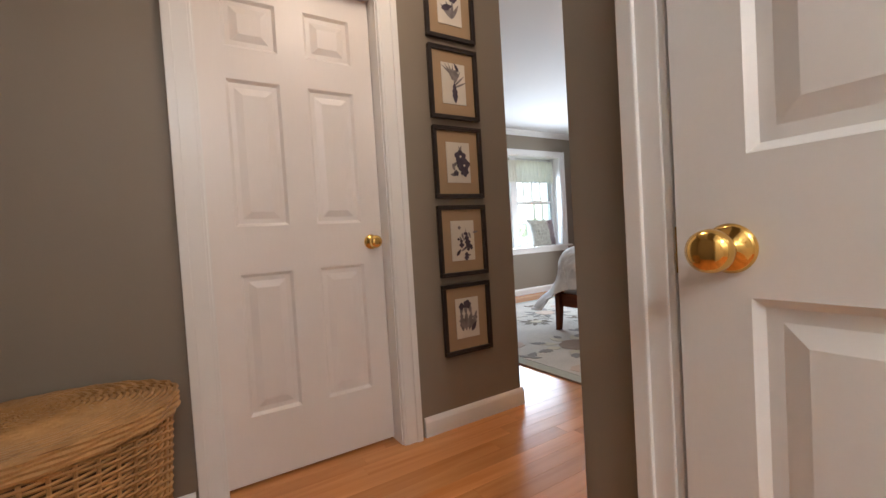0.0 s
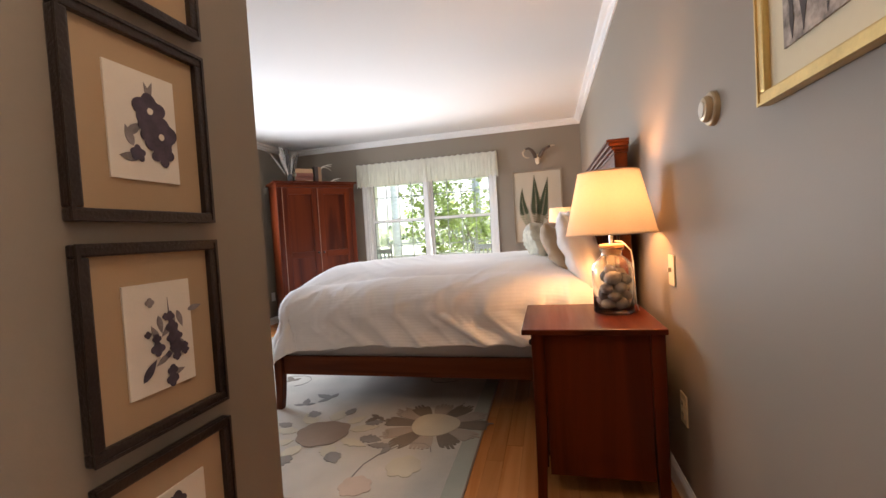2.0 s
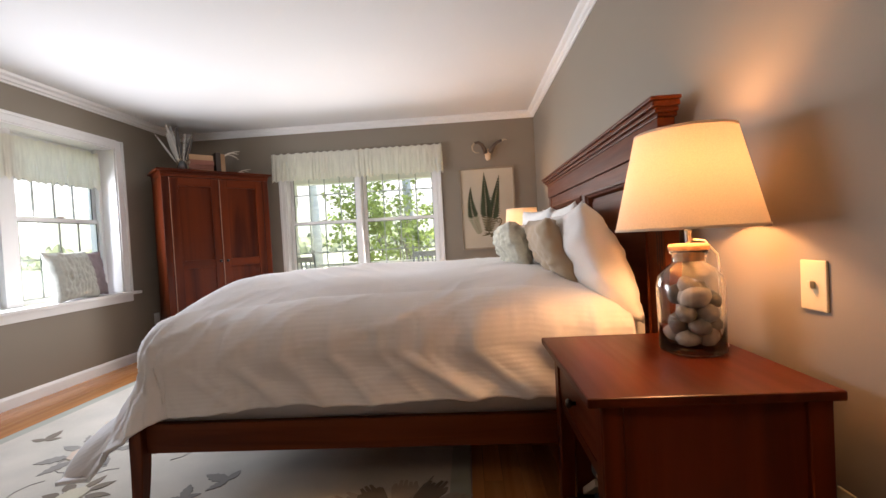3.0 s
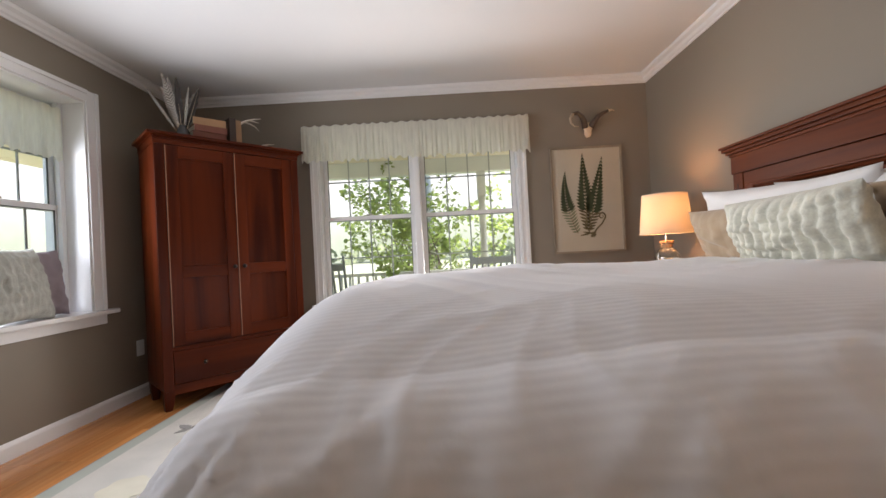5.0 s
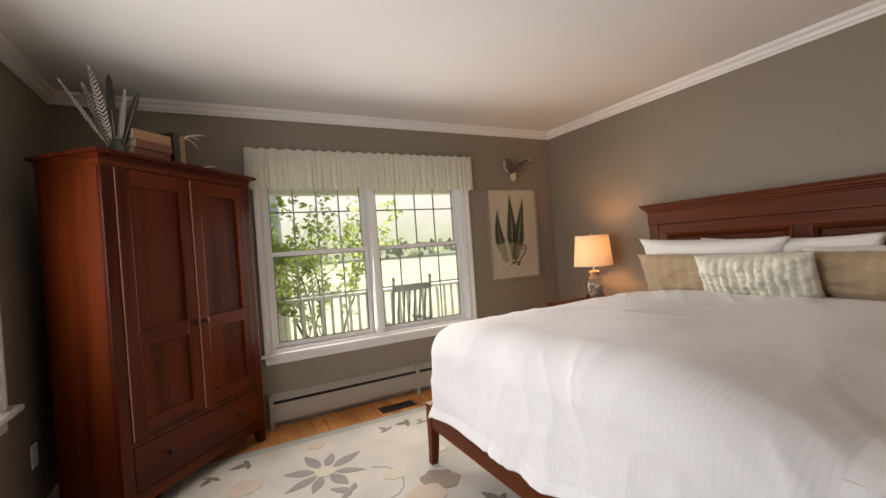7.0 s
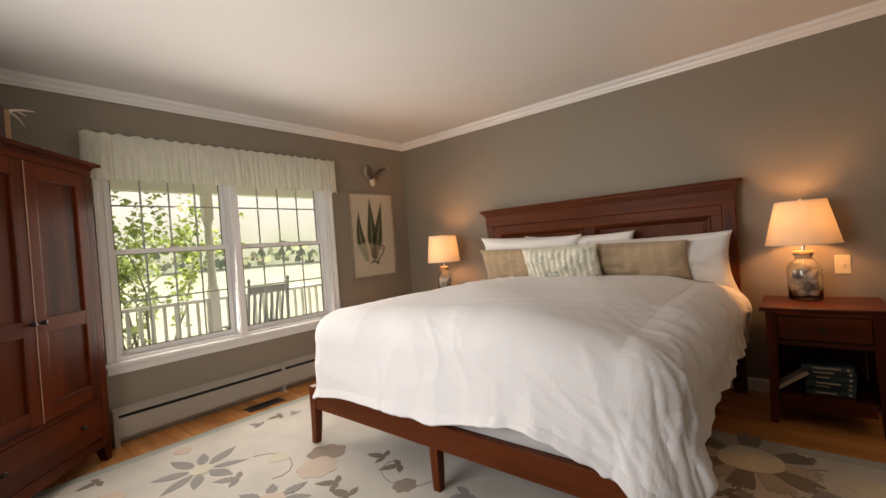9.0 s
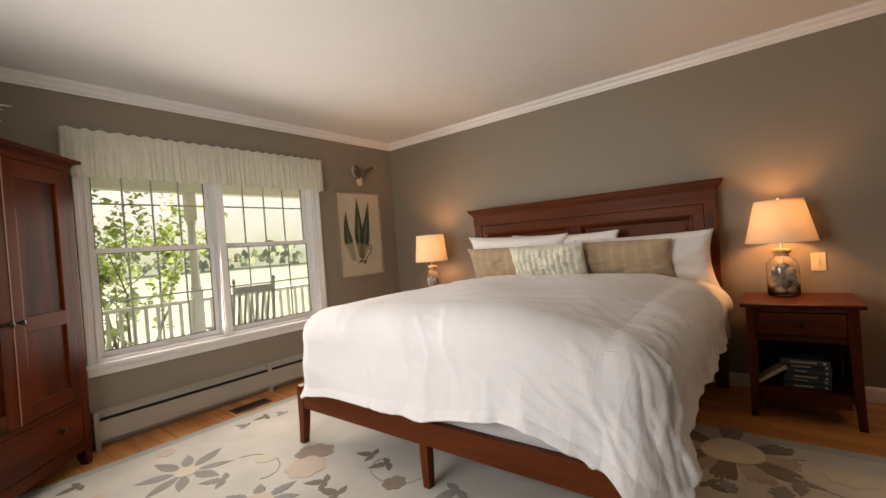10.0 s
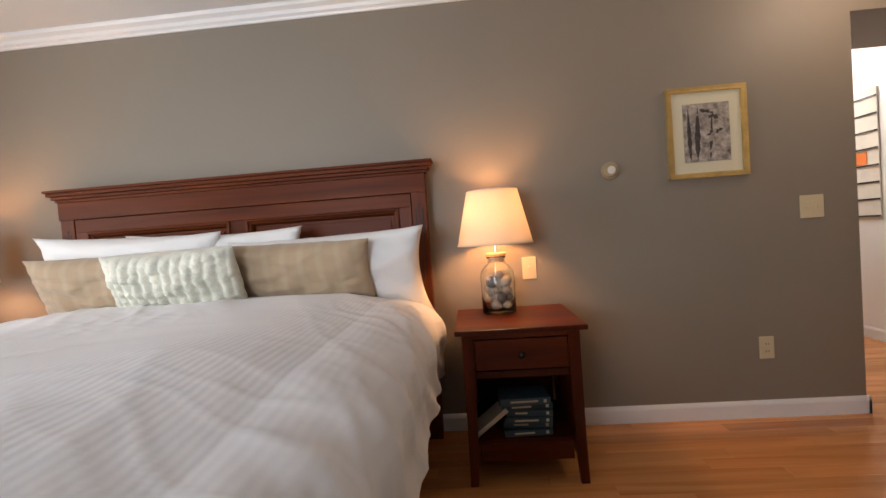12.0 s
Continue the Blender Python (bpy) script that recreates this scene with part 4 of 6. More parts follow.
# ---- nightstands ----
def nightstand(label, m, group="nightstands"):
    t = thing("nightstand", label, "nightstand", m, group)
    w, d, h = 0.50, 0.49, 0.69           # local: front at y = d, back at y = 0, middle x = 0
    part("top", boxes((-w / 2 - 0.028, w / 2 + 0.028, -0.005, d + 0.03, h - 0.022, h), bev=0.005), M["cherry_x"], t)
    for x in (-1, 1):
        for y in (0.025, d - 0.03):
            part("leg", tapered_leg(x * (w / 2 - 0.025), y, h - 0.0225, 0.05, 0.036, (x * 0.012, 0.012 if y > 0.2 else -0.004)), M["cherry"], t)
        part("side_panel", boxes((x * (w / 2 - 0.032), x * (w / 2 - 0.012), 0.05, d - 0.055, 0.10, h - 0.0225)), M["cherry"], t)
    part("back_panel", boxes((-w / 2 + 0.05, w / 2 - 0.05, 0.015, 0.027, 0.10, h - 0.0225)), M["cherry_x"], t)
    dr = part("drawer", boxes((-w / 2 + 0.053, w / 2 - 0.053, d - 0.03, d - 0.010, 0.505, 0.635), bev=0.004), M["cherry_x"], t)
    part("drawer_box", boxes((-w / 2 + 0.06, w / 2 - 0.06, 0.05, d - 0.031, 0.49, 0.62)), M["cherry_x"], dr)
    bmk = lathe([(0.006, 0), (0.006, 0.010), (0.013, 0.015), (0.014, 0.021), (0.010, 0.026), (0.002, 0.028)], 16)
    bmesh.ops.transform(bmk, matrix=pose(0, d - 0.010, 0.57, -90, 0, 0), verts=bmk.verts)
    part("knob", bmk, M["black_knob"], dr, "small dark round knob", smooth=True)
    part("rail", boxes((-w / 2 + 0.051, w / 2 - 0.051, d - 0.05, d - 0.012, 0.470, 0.500), (-w / 2 + 0.051, w / 2 - 0.051, d - 0.05, d - 0.012, 0.641, h - 0.0225), bev=0.002), M["cherry_x"], t)
    part("shelf", boxes((-w / 2 + 0.033, w / 2 - 0.033, 0.028, d - 0.05, 0.165, 0.183)), M["cherry_x"], t)
    part("apron", boxes((-w / 2 + 0.051, w / 2 - 0.051, d - 0.049, d - 0.014, 0.105, 0.183), bev=0.003), M["cherry_x"], t)
    return t


nightstand("dark cherry nightstand with one drawer and open shelf", pose(2.813, 0.915, 0))
nightstand("dark cherry nightstand beside the far side of bed", pose(5.78, 0.915, 0))


# ---- table lamps ----
def rock(r, rnd):
    bm = bmesh.new()
    bmesh.ops.create_icosphere(bm, subdivisions=2, radius=r)
    o = Vector((rnd.uniform(0, 40), rnd.uniform(0, 40), rnd.uniform(0, 40)))
    sq = (rnd.uniform(0.8, 1.15), rnd.uniform(0.8, 1.1), rnd.uniform(0.62, 0.9))
    for v in bm.verts:
        v.co *= 1 + 0.22 * noise.noise(v.co / r * 0.9 + o)
        v.co = Vector((v.co.x * sq[0], v.co.y * sq[1], v.co.z * sq[2]))
    bmesh.ops.transform(bm, matrix=Euler((rnd.uniform(0, 6), rnd.uniform(0, 6), rnd.uniform(0, 6))).to_matrix().to_4x4(), verts=bm.verts)
    return bm


def table_lamp(label, m, jr, jh, neck, s0, s1, sz0, sz1, power, seed):
    """Glass jar filled with stones, cork, stem, harp and a tapered linen shade. Local z = 0 at the table."""
    rnd = random.Random(seed)
    t = thing("table_lamp", label, "table lamp", m, "bedside lamps")
    sh = jh * 0.70
    outer = [(jr * 0.93, 0.0), (jr, 0.006), (jr * 1.0, sh * 0.5), (jr * 1.02, sh * 0.9), (jr * 0.95, sh * 1.06), (jr * 0.72, sh * 1.18), (neck, sh * 1.25), (neck * 0.97, jh * 0.95), (neck * 1.12, jh * 0.97), (neck * 1.12, jh)]
    inner = [(max(0.001, r - 0.004), z if i else 0.006) for i, (r, z) in enumerate(outer)][::-1]
    part("jar", lathe(outer + inner, 40), M["glass"], t, "clear glass jar", smooth=True).visible_shadow = False
    for k in range(26):
        layer = k // 5
        rr = rnd.uniform(0.026, 0.036) * jr / 0.075
        z = 0.012 + rr * 0.8 + layer * sh * 0.185
        if z + rr > sh * 1.12:
            break
        a = k * 1.256 + layer * 0.6
        rad = (jr - 0.007 - rr) * (1.0 if k % 5 else 0.25)
        bm = rock(rr * 0.93, rnd)
        bmesh.ops.translate(bm, verts=bm.verts, vec=(rad * math.cos(a), rad * math.sin(a), z))
        part("stone", bm, M["stone"], t, smooth=True)
    part("cork", lathe([(neck * 0.88, jh - 0.03), (neck * 0.9, jh + 0.0), (neck * 1.18, jh + 0.001), (neck * 1.2, jh + 0.012), (neck * 1.1, jh + 0.018)], 24), M["cork"], t, "cork stopper", smooth=False)
    part("stem", lathe([(0.008, jh + 0.0185), (0.008, sz0 + 0.03), (0.017, sz0 + 0.032), (0.017, sz0 + 0.085)], 16), M["chrome"], t, "metal lamp stem")
    harp = [(0.0, 0.055 * math.sin(a), sz0 + 0.03 + (sz1 - sz0 - 0.035) * (1 - math.cos(a)) / 2) for a in [math.pi * k / 12 for k in range(13)]]
    bm = tube(harp, 0.0022, 6)
    tube([(-x, -y, z) for x, y, z in harp], 0.0022, 6, bm)
    part("harp", bm, M["chrome"], t, "thin wire harp")
    part("finial", lathe([(0.004, sz1 - 0.006), (0.004, sz1 + 0.004), (0.009, sz1 + 0.009), (0.007, sz1 + 0.016), (0.001, sz1 + 0.019)], 14), M["chrome"], t, smooth=True)
    bm = lathe([(s0, sz0), (s1, sz1)], 64, caps=False)
    shade = part("shade", bm, M["shade"], t, "cream linen drum shade, lit", smooth=True)
    for r, z in ((s0, sz0), (s1, sz1 - 0.006)):
        part("rim", lathe([(r - 0.002, z), (r + 0.0012, z), (r + 0.0012, z + 0.007), (r - 0.002, z + 0.007), (r - 0.002, z)], 64, caps=False), M["shade_rim"], shade)
    bm = tube([(0, 0, sz1 - 0.01), (s1, 0, sz1 - 0.004)], 0.002, 6)
    for a in (2.094, 4.189):
        tube([(0, 0, sz1 - 0.01), (s1 * math.cos(a), s1 * math.sin(a), sz1 - 0.004)], 0.002, 6, bm)
    part("spider", bm, M["chrome"], shade, "wire shade carrier")
    lg = lamp("bulb_light", "POINT", power, WARM, m @ pose(0, 0, sz0 + 0.14), radius=0.05)
    return t


M["shade_rim"] = cloth_through("shade_tape", (0.78, 0.66, 0.50), 0.25)
table_lamp("glass jar lamp filled with stones, lit cream shade", pose(2.872, 1.045, 0.6905), 0.086, 0.285, 0.044, 0.19, 0.128, 0.345, 0.617, LAMP_W, 4)
table_lamp("smaller glass jar lamp filled with shells, lit shade", pose(5.741, 1.135, 0.6905), 0.078, 0.265, 0.038, 0.168, 0.142, 0.330, 0.603, LAMP_W, 9)
cord = finish("lamp_cord", tube([(2.872, 1.030, 1.005), (2.872, 1.000, 1.000), (2.874, 0.965, 0.96), (2.876, 0.957, 0.90), (2.877, 0.955, 0.80), (2.878, 0.950, 0.72), (2.880, 0.940, 0.694)], 0.0028, 8), M["cord"], True)
tagged(cord, "thin white lamp cord behind the jar lamp", "cord")

# ---- armoire across the corner ----
AR = Vector((5.555, 4.575, 0))
ang = math.degrees(math.atan2(3.885 - 4.575, 6.305 - 5.555))
arm_m = pose(AR.x, AR.y, 0, 0, 0, ang)
AW, AD = 1.02, 0.43
arm = thing("armoire", "tall reddish cherry armoire with two doors and drawer", "armoire", arm_m)


def cut_plan(bm, x0, x1, y0, y1, z0, z1, cut):
    """A box whose far back corner is cut off, to sit in the room's corner."""
    return extrude_outline([(x0, y0), (x1, y0), (x1, y1 - cut), (x1 - cut, y1), (x0, y1)], z1 - z0, bm, pose(0, 0, z0))


part("body", cut_plan(None, 0.0, AW, 0.022, AD, 0.13, 1.80, 0.20), M["cherry"], arm)
part("cornice", cut_plan(cut_plan(cut_plan(None, -0.006, AW + 0.006, -0.006, AD, 1.8305, 1.846, 0.2), -0.014, AW + 0.014, -0.014, AD, 1.8462, 1.857, 0.2), -0.040, AW + 0.040, -0.040, AD, 1.8572, 1.875, 0.2), M["cherry_x"], arm, "moulded cherry cornice")
part("frieze", cut_plan(None, -0.004, AW + 0.004, 0.0, AD, 1.8005, 1.83, 0.2), M["cherry_x"], arm)
for x in (0.0, AW - 0.06):
    part("corner_post", boxes((x, x + 0.06, 0.0, 0.0215, 0.13, 1.80), bev=0.003), M["cherry"], arm)
for x, y, c in ((0.032, 0.032, (-0.008, -0.008)), (AW - 0.032, 0.032, (0.008, -0.008)), (0.032, AD - 0.035, (0, 0)), (AW - 0.24, AD - 0.035, (0, 0))):
    part("foot", tapered_leg(x, y, 0.1295, 0.062, 0.042, c), M["cherry"], arm)
part("base_rail", boxes((0.0605, AW - 0.0605, 0.003, 0.0215, 0.10, 0.165), bev=0.003), M["cherry_x"], arm)
part("middle_rail", boxes((0.0605, AW - 0.0605, 0.003, 0.0215, 0.395, 0.42)), M["cherry_x"], arm)
dr = part("drawer", boxes((0.064, AW - 0.064, 0.001, 0.0214, 0.169, 0.391), bev=0.004), M["cherry_x"], arm)


def round_knob(parent, x, z, y=0.0):
    bmk = lathe([(0.007, 0), (0.006, 0.010), (0.013, 0.016), (0.015, 0.022), (0.011, 0.028), (0.002, 0.030)], 18)
    bmesh.ops.transform(bmk, matrix=pose(x, y, z, 90, 0, 0), verts=bmk.verts)
    part("knob", bmk, M["black_knob"], parent, "dark round knob", smooth=True)


round_knob(dr, 0.25, 0.29), round_knob(dr, AW - 0.25, 0.29)
mid = AW / 2
for k, (xa, xb) in enumerate(((0.064, mid - 0.002), (mid + 0.002, AW - 0.064))):
    z0, z1 = 0.424, 1.796
    st = 0.075
    dd = part("door", boxes((xa + 0.002, xb - 0.002, 0.0175, 0.0212, z0 + 0.002, z1 - 0.002)), M["cherry"], arm)
    for x in (xa, xb - st):
        part("stile", boxes((x, x + st, -0.002, 0.0172, z0, z1), bev=0.003), M["cherry"], dd)
    for za, zb in ((z0, z0 + 0.085), (0.885, 0.965), (z1 - 0.085, z1)):
        part("rail", boxes((xa + st, xb - st, -0.002, 0.0172, za, zb), bev=0.003), M["cherry_x"], dd)
    for za, zb in ((z0 + 0.085, 0.885), (0.965, z1 - 0.085)):
        part("panel", boxes((xa + st, xb - st, 0.0105, 0.0172, za, zb)), M["cherry"], dd)
    part("edge_bead", boxes((xa - 0.0015, xa + 0.004, -0.0045, -0.0022, z0, z1)), M["bead"], dd, "pale door edge")
    round_knob(dd, xb - 0.030 if k == 0 else xa + 0.034, 0.945, -0.002)

# ---- rug ----
RX0, RX1, RY0, RY1 = 2.32, 6.14, 1.71, 4.47
rug = thing("area_rug", "large pale grey-green wool rug with tufted flowers, under the bed", "rug")
part("border", boxes((RX0, RX1, RY0, RY1, 0.0005, 0.0115), bev=0.004), M["rug_edge"], rug, "darker grey-green border band")
part("field", boxes((RX0 + 0.085, RX1 - 0.085, RY0 + 0.085, RY1 - 0.085, 0.0117, 0.0135)), M["rug"], rug)
part("binding", boxes((RX0 - 0.006, RX0 - 0.0002, RY0 - 0.006, RY1 + 0.006, 0.0006, 0.0105), (RX0, RX1, RY0 - 0.006, RY0 - 0.0002, 0.0006, 0.0105),
                      (RX0, RX1, RY1 + 0.0002, RY1 + 0.006, 0.0006, 0.0105), (RX1 + 0.0002, RX1 + 0.006, RY0 - 0.006, RY1 + 0.006, 0.0006, 0.0105)), M["rug_brown"], rug, "dark bound rug edge")
rr = random.Random(21)


def blob_outline(r, seed, lobes=0, depth=0.25, n=36):
    o = seed * 7.3
    pts = []
    for k in range(n):
        a = 2 * math.pi * k / n
        q = 1 + 0.16 * noise.noise(Vector((math.cos(a) + o, math.sin(a), o))) + (depth * abs(math.cos(lobes * a / 2)) - depth * 0.6 if lobes else 0)
        pts.append((r * q * math.cos(a), r * q * math.sin(a)))
    return pts


def leaf_outline(ln, w, n=9, frayed=0.0, seed=0):
    top = [(ln * k / n, w / 2 * math.sin(math.pi * (k / n) ** 0.8) * (1 + frayed * math.sin(k * 2.9 + seed))) for k in range(n + 1)]
    return top + [(x, -y) for x, y in top[-2:0:-1]]


def fringed_outline(ln, w, seed=0):
    """A petal that widens outwards and ends in uneven fingers."""
    rnd = random.Random(seed)
    pts = [(0, -w * 0.24), (ln * 0.45, -w * 0.44), (ln * 0.70, -w * 0.50)]
    for k in range(5):
        y = w * (-0.46 + 0.92 * (k + 0.5) / 5)
        reach = ln * (rnd.uniform(0.86, 1.05) - 0.12 * abs(k - 2) / 2)
        pts += [(reach, y - w * 0.05), (reach, y + w * 0.05)]
        if k < 4:
            pts.append((ln * rnd.uniform(0.66, 0.76), y + w * 0.092))
    return pts + [(ln * 0.70, w * 0.50), (ln * 0.45, w * 0.44), (0, w * 0.24)]


layer = [0]


def motif(name, outlines, material, z, h=0.0016):
    """Tufted shapes, each a part of the rug and each a hair above the one before."""
    for pts, m in outlines:
        layer[0] += 1
        part(name, extrude_outline(pts, h + 0.000012 * (layer[0] % 90), None, Matrix.Translation((0, 0, z)) @ m), material, rug)


Z1, Z2 = 0.0137, 0.0165


def tuft_flower(x, y, petals, r0, ln, w, mat, mid_mat, mid_r, turn=0.0, spread=360.0, frayed=0.0):
    out = []
    for k in range(petals):
        a = turn + spread * k / petals + rr.uniform(-7, 7)
        l2 = ln * rr.uniform(0.8, 1.15)
        out.append((leaf_outline(l2, w * rr.uniform(0.65, 0.95), frayed=frayed, seed=k), pose(x + r0 * math.cos(radians(a)), y + r0 * math.sin(radians(a)), 0, 0, 0, a)))
    motif("petal", out, mat, Z1)
    if mid_r:
        motif("flower_centre", [(blob_outline(mid_r, x + y, 8, 0.1), pose(x, y, 0))], mid_mat, Z2)


tuft_flower(5.57, 3.63, 8, 0.06, 0.21, 0.085, M["rug_grey"], M["rug_cream"], 0.062, 20)
for k in range(12):
    a = 30 * k + rr.uniform(-5, 5)
    motif("petal", [(fringed_outline(0.215 * rr.uniform(0.9, 1.12), 0.115, k), pose(3.13 + 0.10 * math.cos(radians(a)), 1.985 + 0.10 * math.sin(radians(a)), 0, 0, 0, a))], M["rug_olive"] if k % 2 else M["rug_tan"], Z1 + (0.0004 if k % 2 else 0))
motif("flower_centre", [(blob_outline(0.135, 5.1, 0), pose(3.13, 1.985, 0))], M["rug_cream"], Z2)
tuft_flower(2.96, 2.59, 9, 0.15, 0.17, 0.10, M["rug_cream"], M["rug_brown"], 0.15, 10, frayed=0.2)
tuft_flower(2.96, 2.59, 8, 0.24, 0.13, 0.09, M["rug_grey"], M["rug_grey"], 0, 33, frayed=0.3)
tuft_flower(4.92, 3.56, 7, 0.06, 0.13, 0.075, M["rug_grey"], M["rug_peach"], 0.07, 15, frayed=0.2)
tuft_flower(4.66, 3.75, 7, 0.05, 0.12, 0.07, M["rug_brown"], M["rug_cream"], 0.06, 60)
tuft_flower(3.75, 3.72, 9, 0.10, 0.17, 0.08, M["rug_grey"], M["rug_peach"], 0.11, 40, frayed=0.2)
tuft_flower(3.35, 3.45, 8, 0.06, 0.10, 0.06, M["rug_olive"], M["rug_cream"], 0.06, 0)
for x, y, r, mt in ((5.66, 4.06, 0.105, "rug_peach"), (5.10, 3.11, 0.125, "rug_brown"), (5.00, 3.24, 0.13, "rug_peach"), (2.52, 2.18, 0.085, "rug_peach"), (5.30, 3.30, 0.07, "rug_cream"), (5.95, 3.60, 0.06, "rug_peach"),
                   (2.70, 2.02, 0.10, "rug_cream"), (4.45, 3.10, 0.07, "rug_brown"), (5.35, 4.00, 0.10, "rug_peach"), (5.05, 4.05, 0.12, "rug_peach"), (4.60, 4.10, 0.13, "rug_cream"), (5.42, 2.95, 0.055, "rug_cream"),
                   (2.60, 2.95, 0.11, "rug_peach"), (2.75, 3.35, 0.10, "rug_cream"), (4.15, 3.90, 0.10, "rug_peach"), (5.70, 2.60, 0.06, "rug_cream")):
    motif("blossom", [(blob_outline(r * 0.85, x * 3 + y, 7, 0.18), pose(x, y, 0))], M[mt], Z1 - 0.0001 * rr.randint(0, 3))
for x, y, a, ln, mt in ((4.76, 2.95, 20, 0.12, "rug_olive"), (4.62, 2.97, 60, 0.12, "rug_olive"), (4.77, 3.27, 40, 0.12, "rug_olive"), (4.62, 3.31, 10, 0.13, "rug_olive"), (4.14, 2.98, 70, 0.15, "rug_grey"), (4.10, 3.10, 110, 0.10, "rug_grey"),
                        (5.89, 3.12, 30, 0.09, "rug_grey"), (5.92, 2.95, 80, 0.10, "rug_olive"), (5.85, 2.86, 10, 0.08, "rug_grey"), (5.24, 4.21, 60, 0.12, "rug_grey"), (5.33, 4.12, 20, 0.10, "rug_grey"), (5.96, 4.02, 100, 0.11, "rug_olive"),
                        (5.90, 4.22, 140, 0.10, "rug_olive"), (5.28, 3.55, 50, 0.13, "rug_grey"), (2.87, 2.15, 90, 0.13, "rug_grey"), (2.45, 2.60, 30, 0.15, "rug_grey"), (3.20, 2.35, 150, 0.10, "rug_olive"), (3.45, 2.80, 70, 0.14, "rug_grey"),
                        (3.32, 2.92, 20, 0.11, "rug_grey"), (3.75, 3.3, 45, 0.12, "rug_olive"), (2.55, 3.2, 80, 0.12, "rug_grey"), (4.35, 3.45, 120, 0.12, "rug_grey"), (3.9, 4.15, 10, 0.13, "rug_olive")):
    motif("leaf", [(leaf_outline(ln, ln * 0.42, frayed=0.2, seed=x), pose(x, y, 0, 0, 0, a)), (leaf_outline(ln * 0.7, ln * 0.3, frayed=0.2, seed=y), pose(x, y, 0, 0, 0, a + 75)), (leaf_outline(ln * 0.6, ln * 0.3), pose(x, y, 0, 0, 0, a - 80))], M[mt], Z1)
for k in range(16):
    x, y = rr.uniform(RX0 + 0.3, RX1 - 0.4), rr.uniform(2.9, RY1 - 0.2) if k % 3 else rr.uniform(RY0 + 0.2, 2.6)
    pts = [(x + 0.05 * j * math.cos(0.35 * j + k), y + 0.05 * j * math.sin(0.3 * j + k), Z1) for j in range(8)]
    part("stem_line", tube(pts, 0.0028, 5), M["rug_grey"], rug, "thin tufted stem line")

# ---- pictures on the walls ----
def framed(name, label, w, h, m, bar, depth, frame_mat, mat_mat, card, card_mat, glazed=False):
    """A hung frame in local x by z, its front towards -y; z = 0 at its lower edge."""
    t = thing(name, label, "picture frame", m)
    bm = bmesh.new()
    for z0, z1, x0, x1 in ((0, bar, 0, w), (h - bar, h, 0, w), (bar, h - bar, 0, bar), (bar, h - bar, w - bar, w)):
        box(bm, x0, x1, -depth, -0.001, z0, z1, bev=min(0.004, bar / 5))
    for z0, z1, x0, x1 in ((0.0, 0.006, 0.0, w), (h - 0.006, h, 0, w), (0.006, h - 0.006, 0, 0.006), (0.006, h - 0.006, w - 0.006, w)):
        box(bm, x0, x1, -depth - 0.003, -depth + 0.001, z0, z1)
    part("frame", bm, frame_mat, t)
    part("mount", boxes((bar, w - bar, -depth * 0.45, -depth * 0.25, bar, h - bar)), mat_mat, t, "tan mat board")
    cw, ch = card
    part("print", boxes((w / 2 - cw / 2, w / 2 + cw / 2, -depth * 0.45 - 0.004, -depth * 0.45 - 0.0003, h / 2 - ch / 2, h / 2 + ch / 2)), card_mat, t, "paper print")
    return t


def ink_shape(parent, outlines, material, y, name="ink_mark"):
    """Printed marks, each a thin part of the picture."""
    for k, (pts, x, z, a) in enumerate(outlines):
        part(name, extrude_outline(pts, 0.0006, None, Matrix.Translation((x, y - 0.00003 * k, z)) @ Euler((radians(90), 0, 0)).to_matrix().to_4x4() @ pose(0, 0, 0, 0, 0, a)), material, parent)


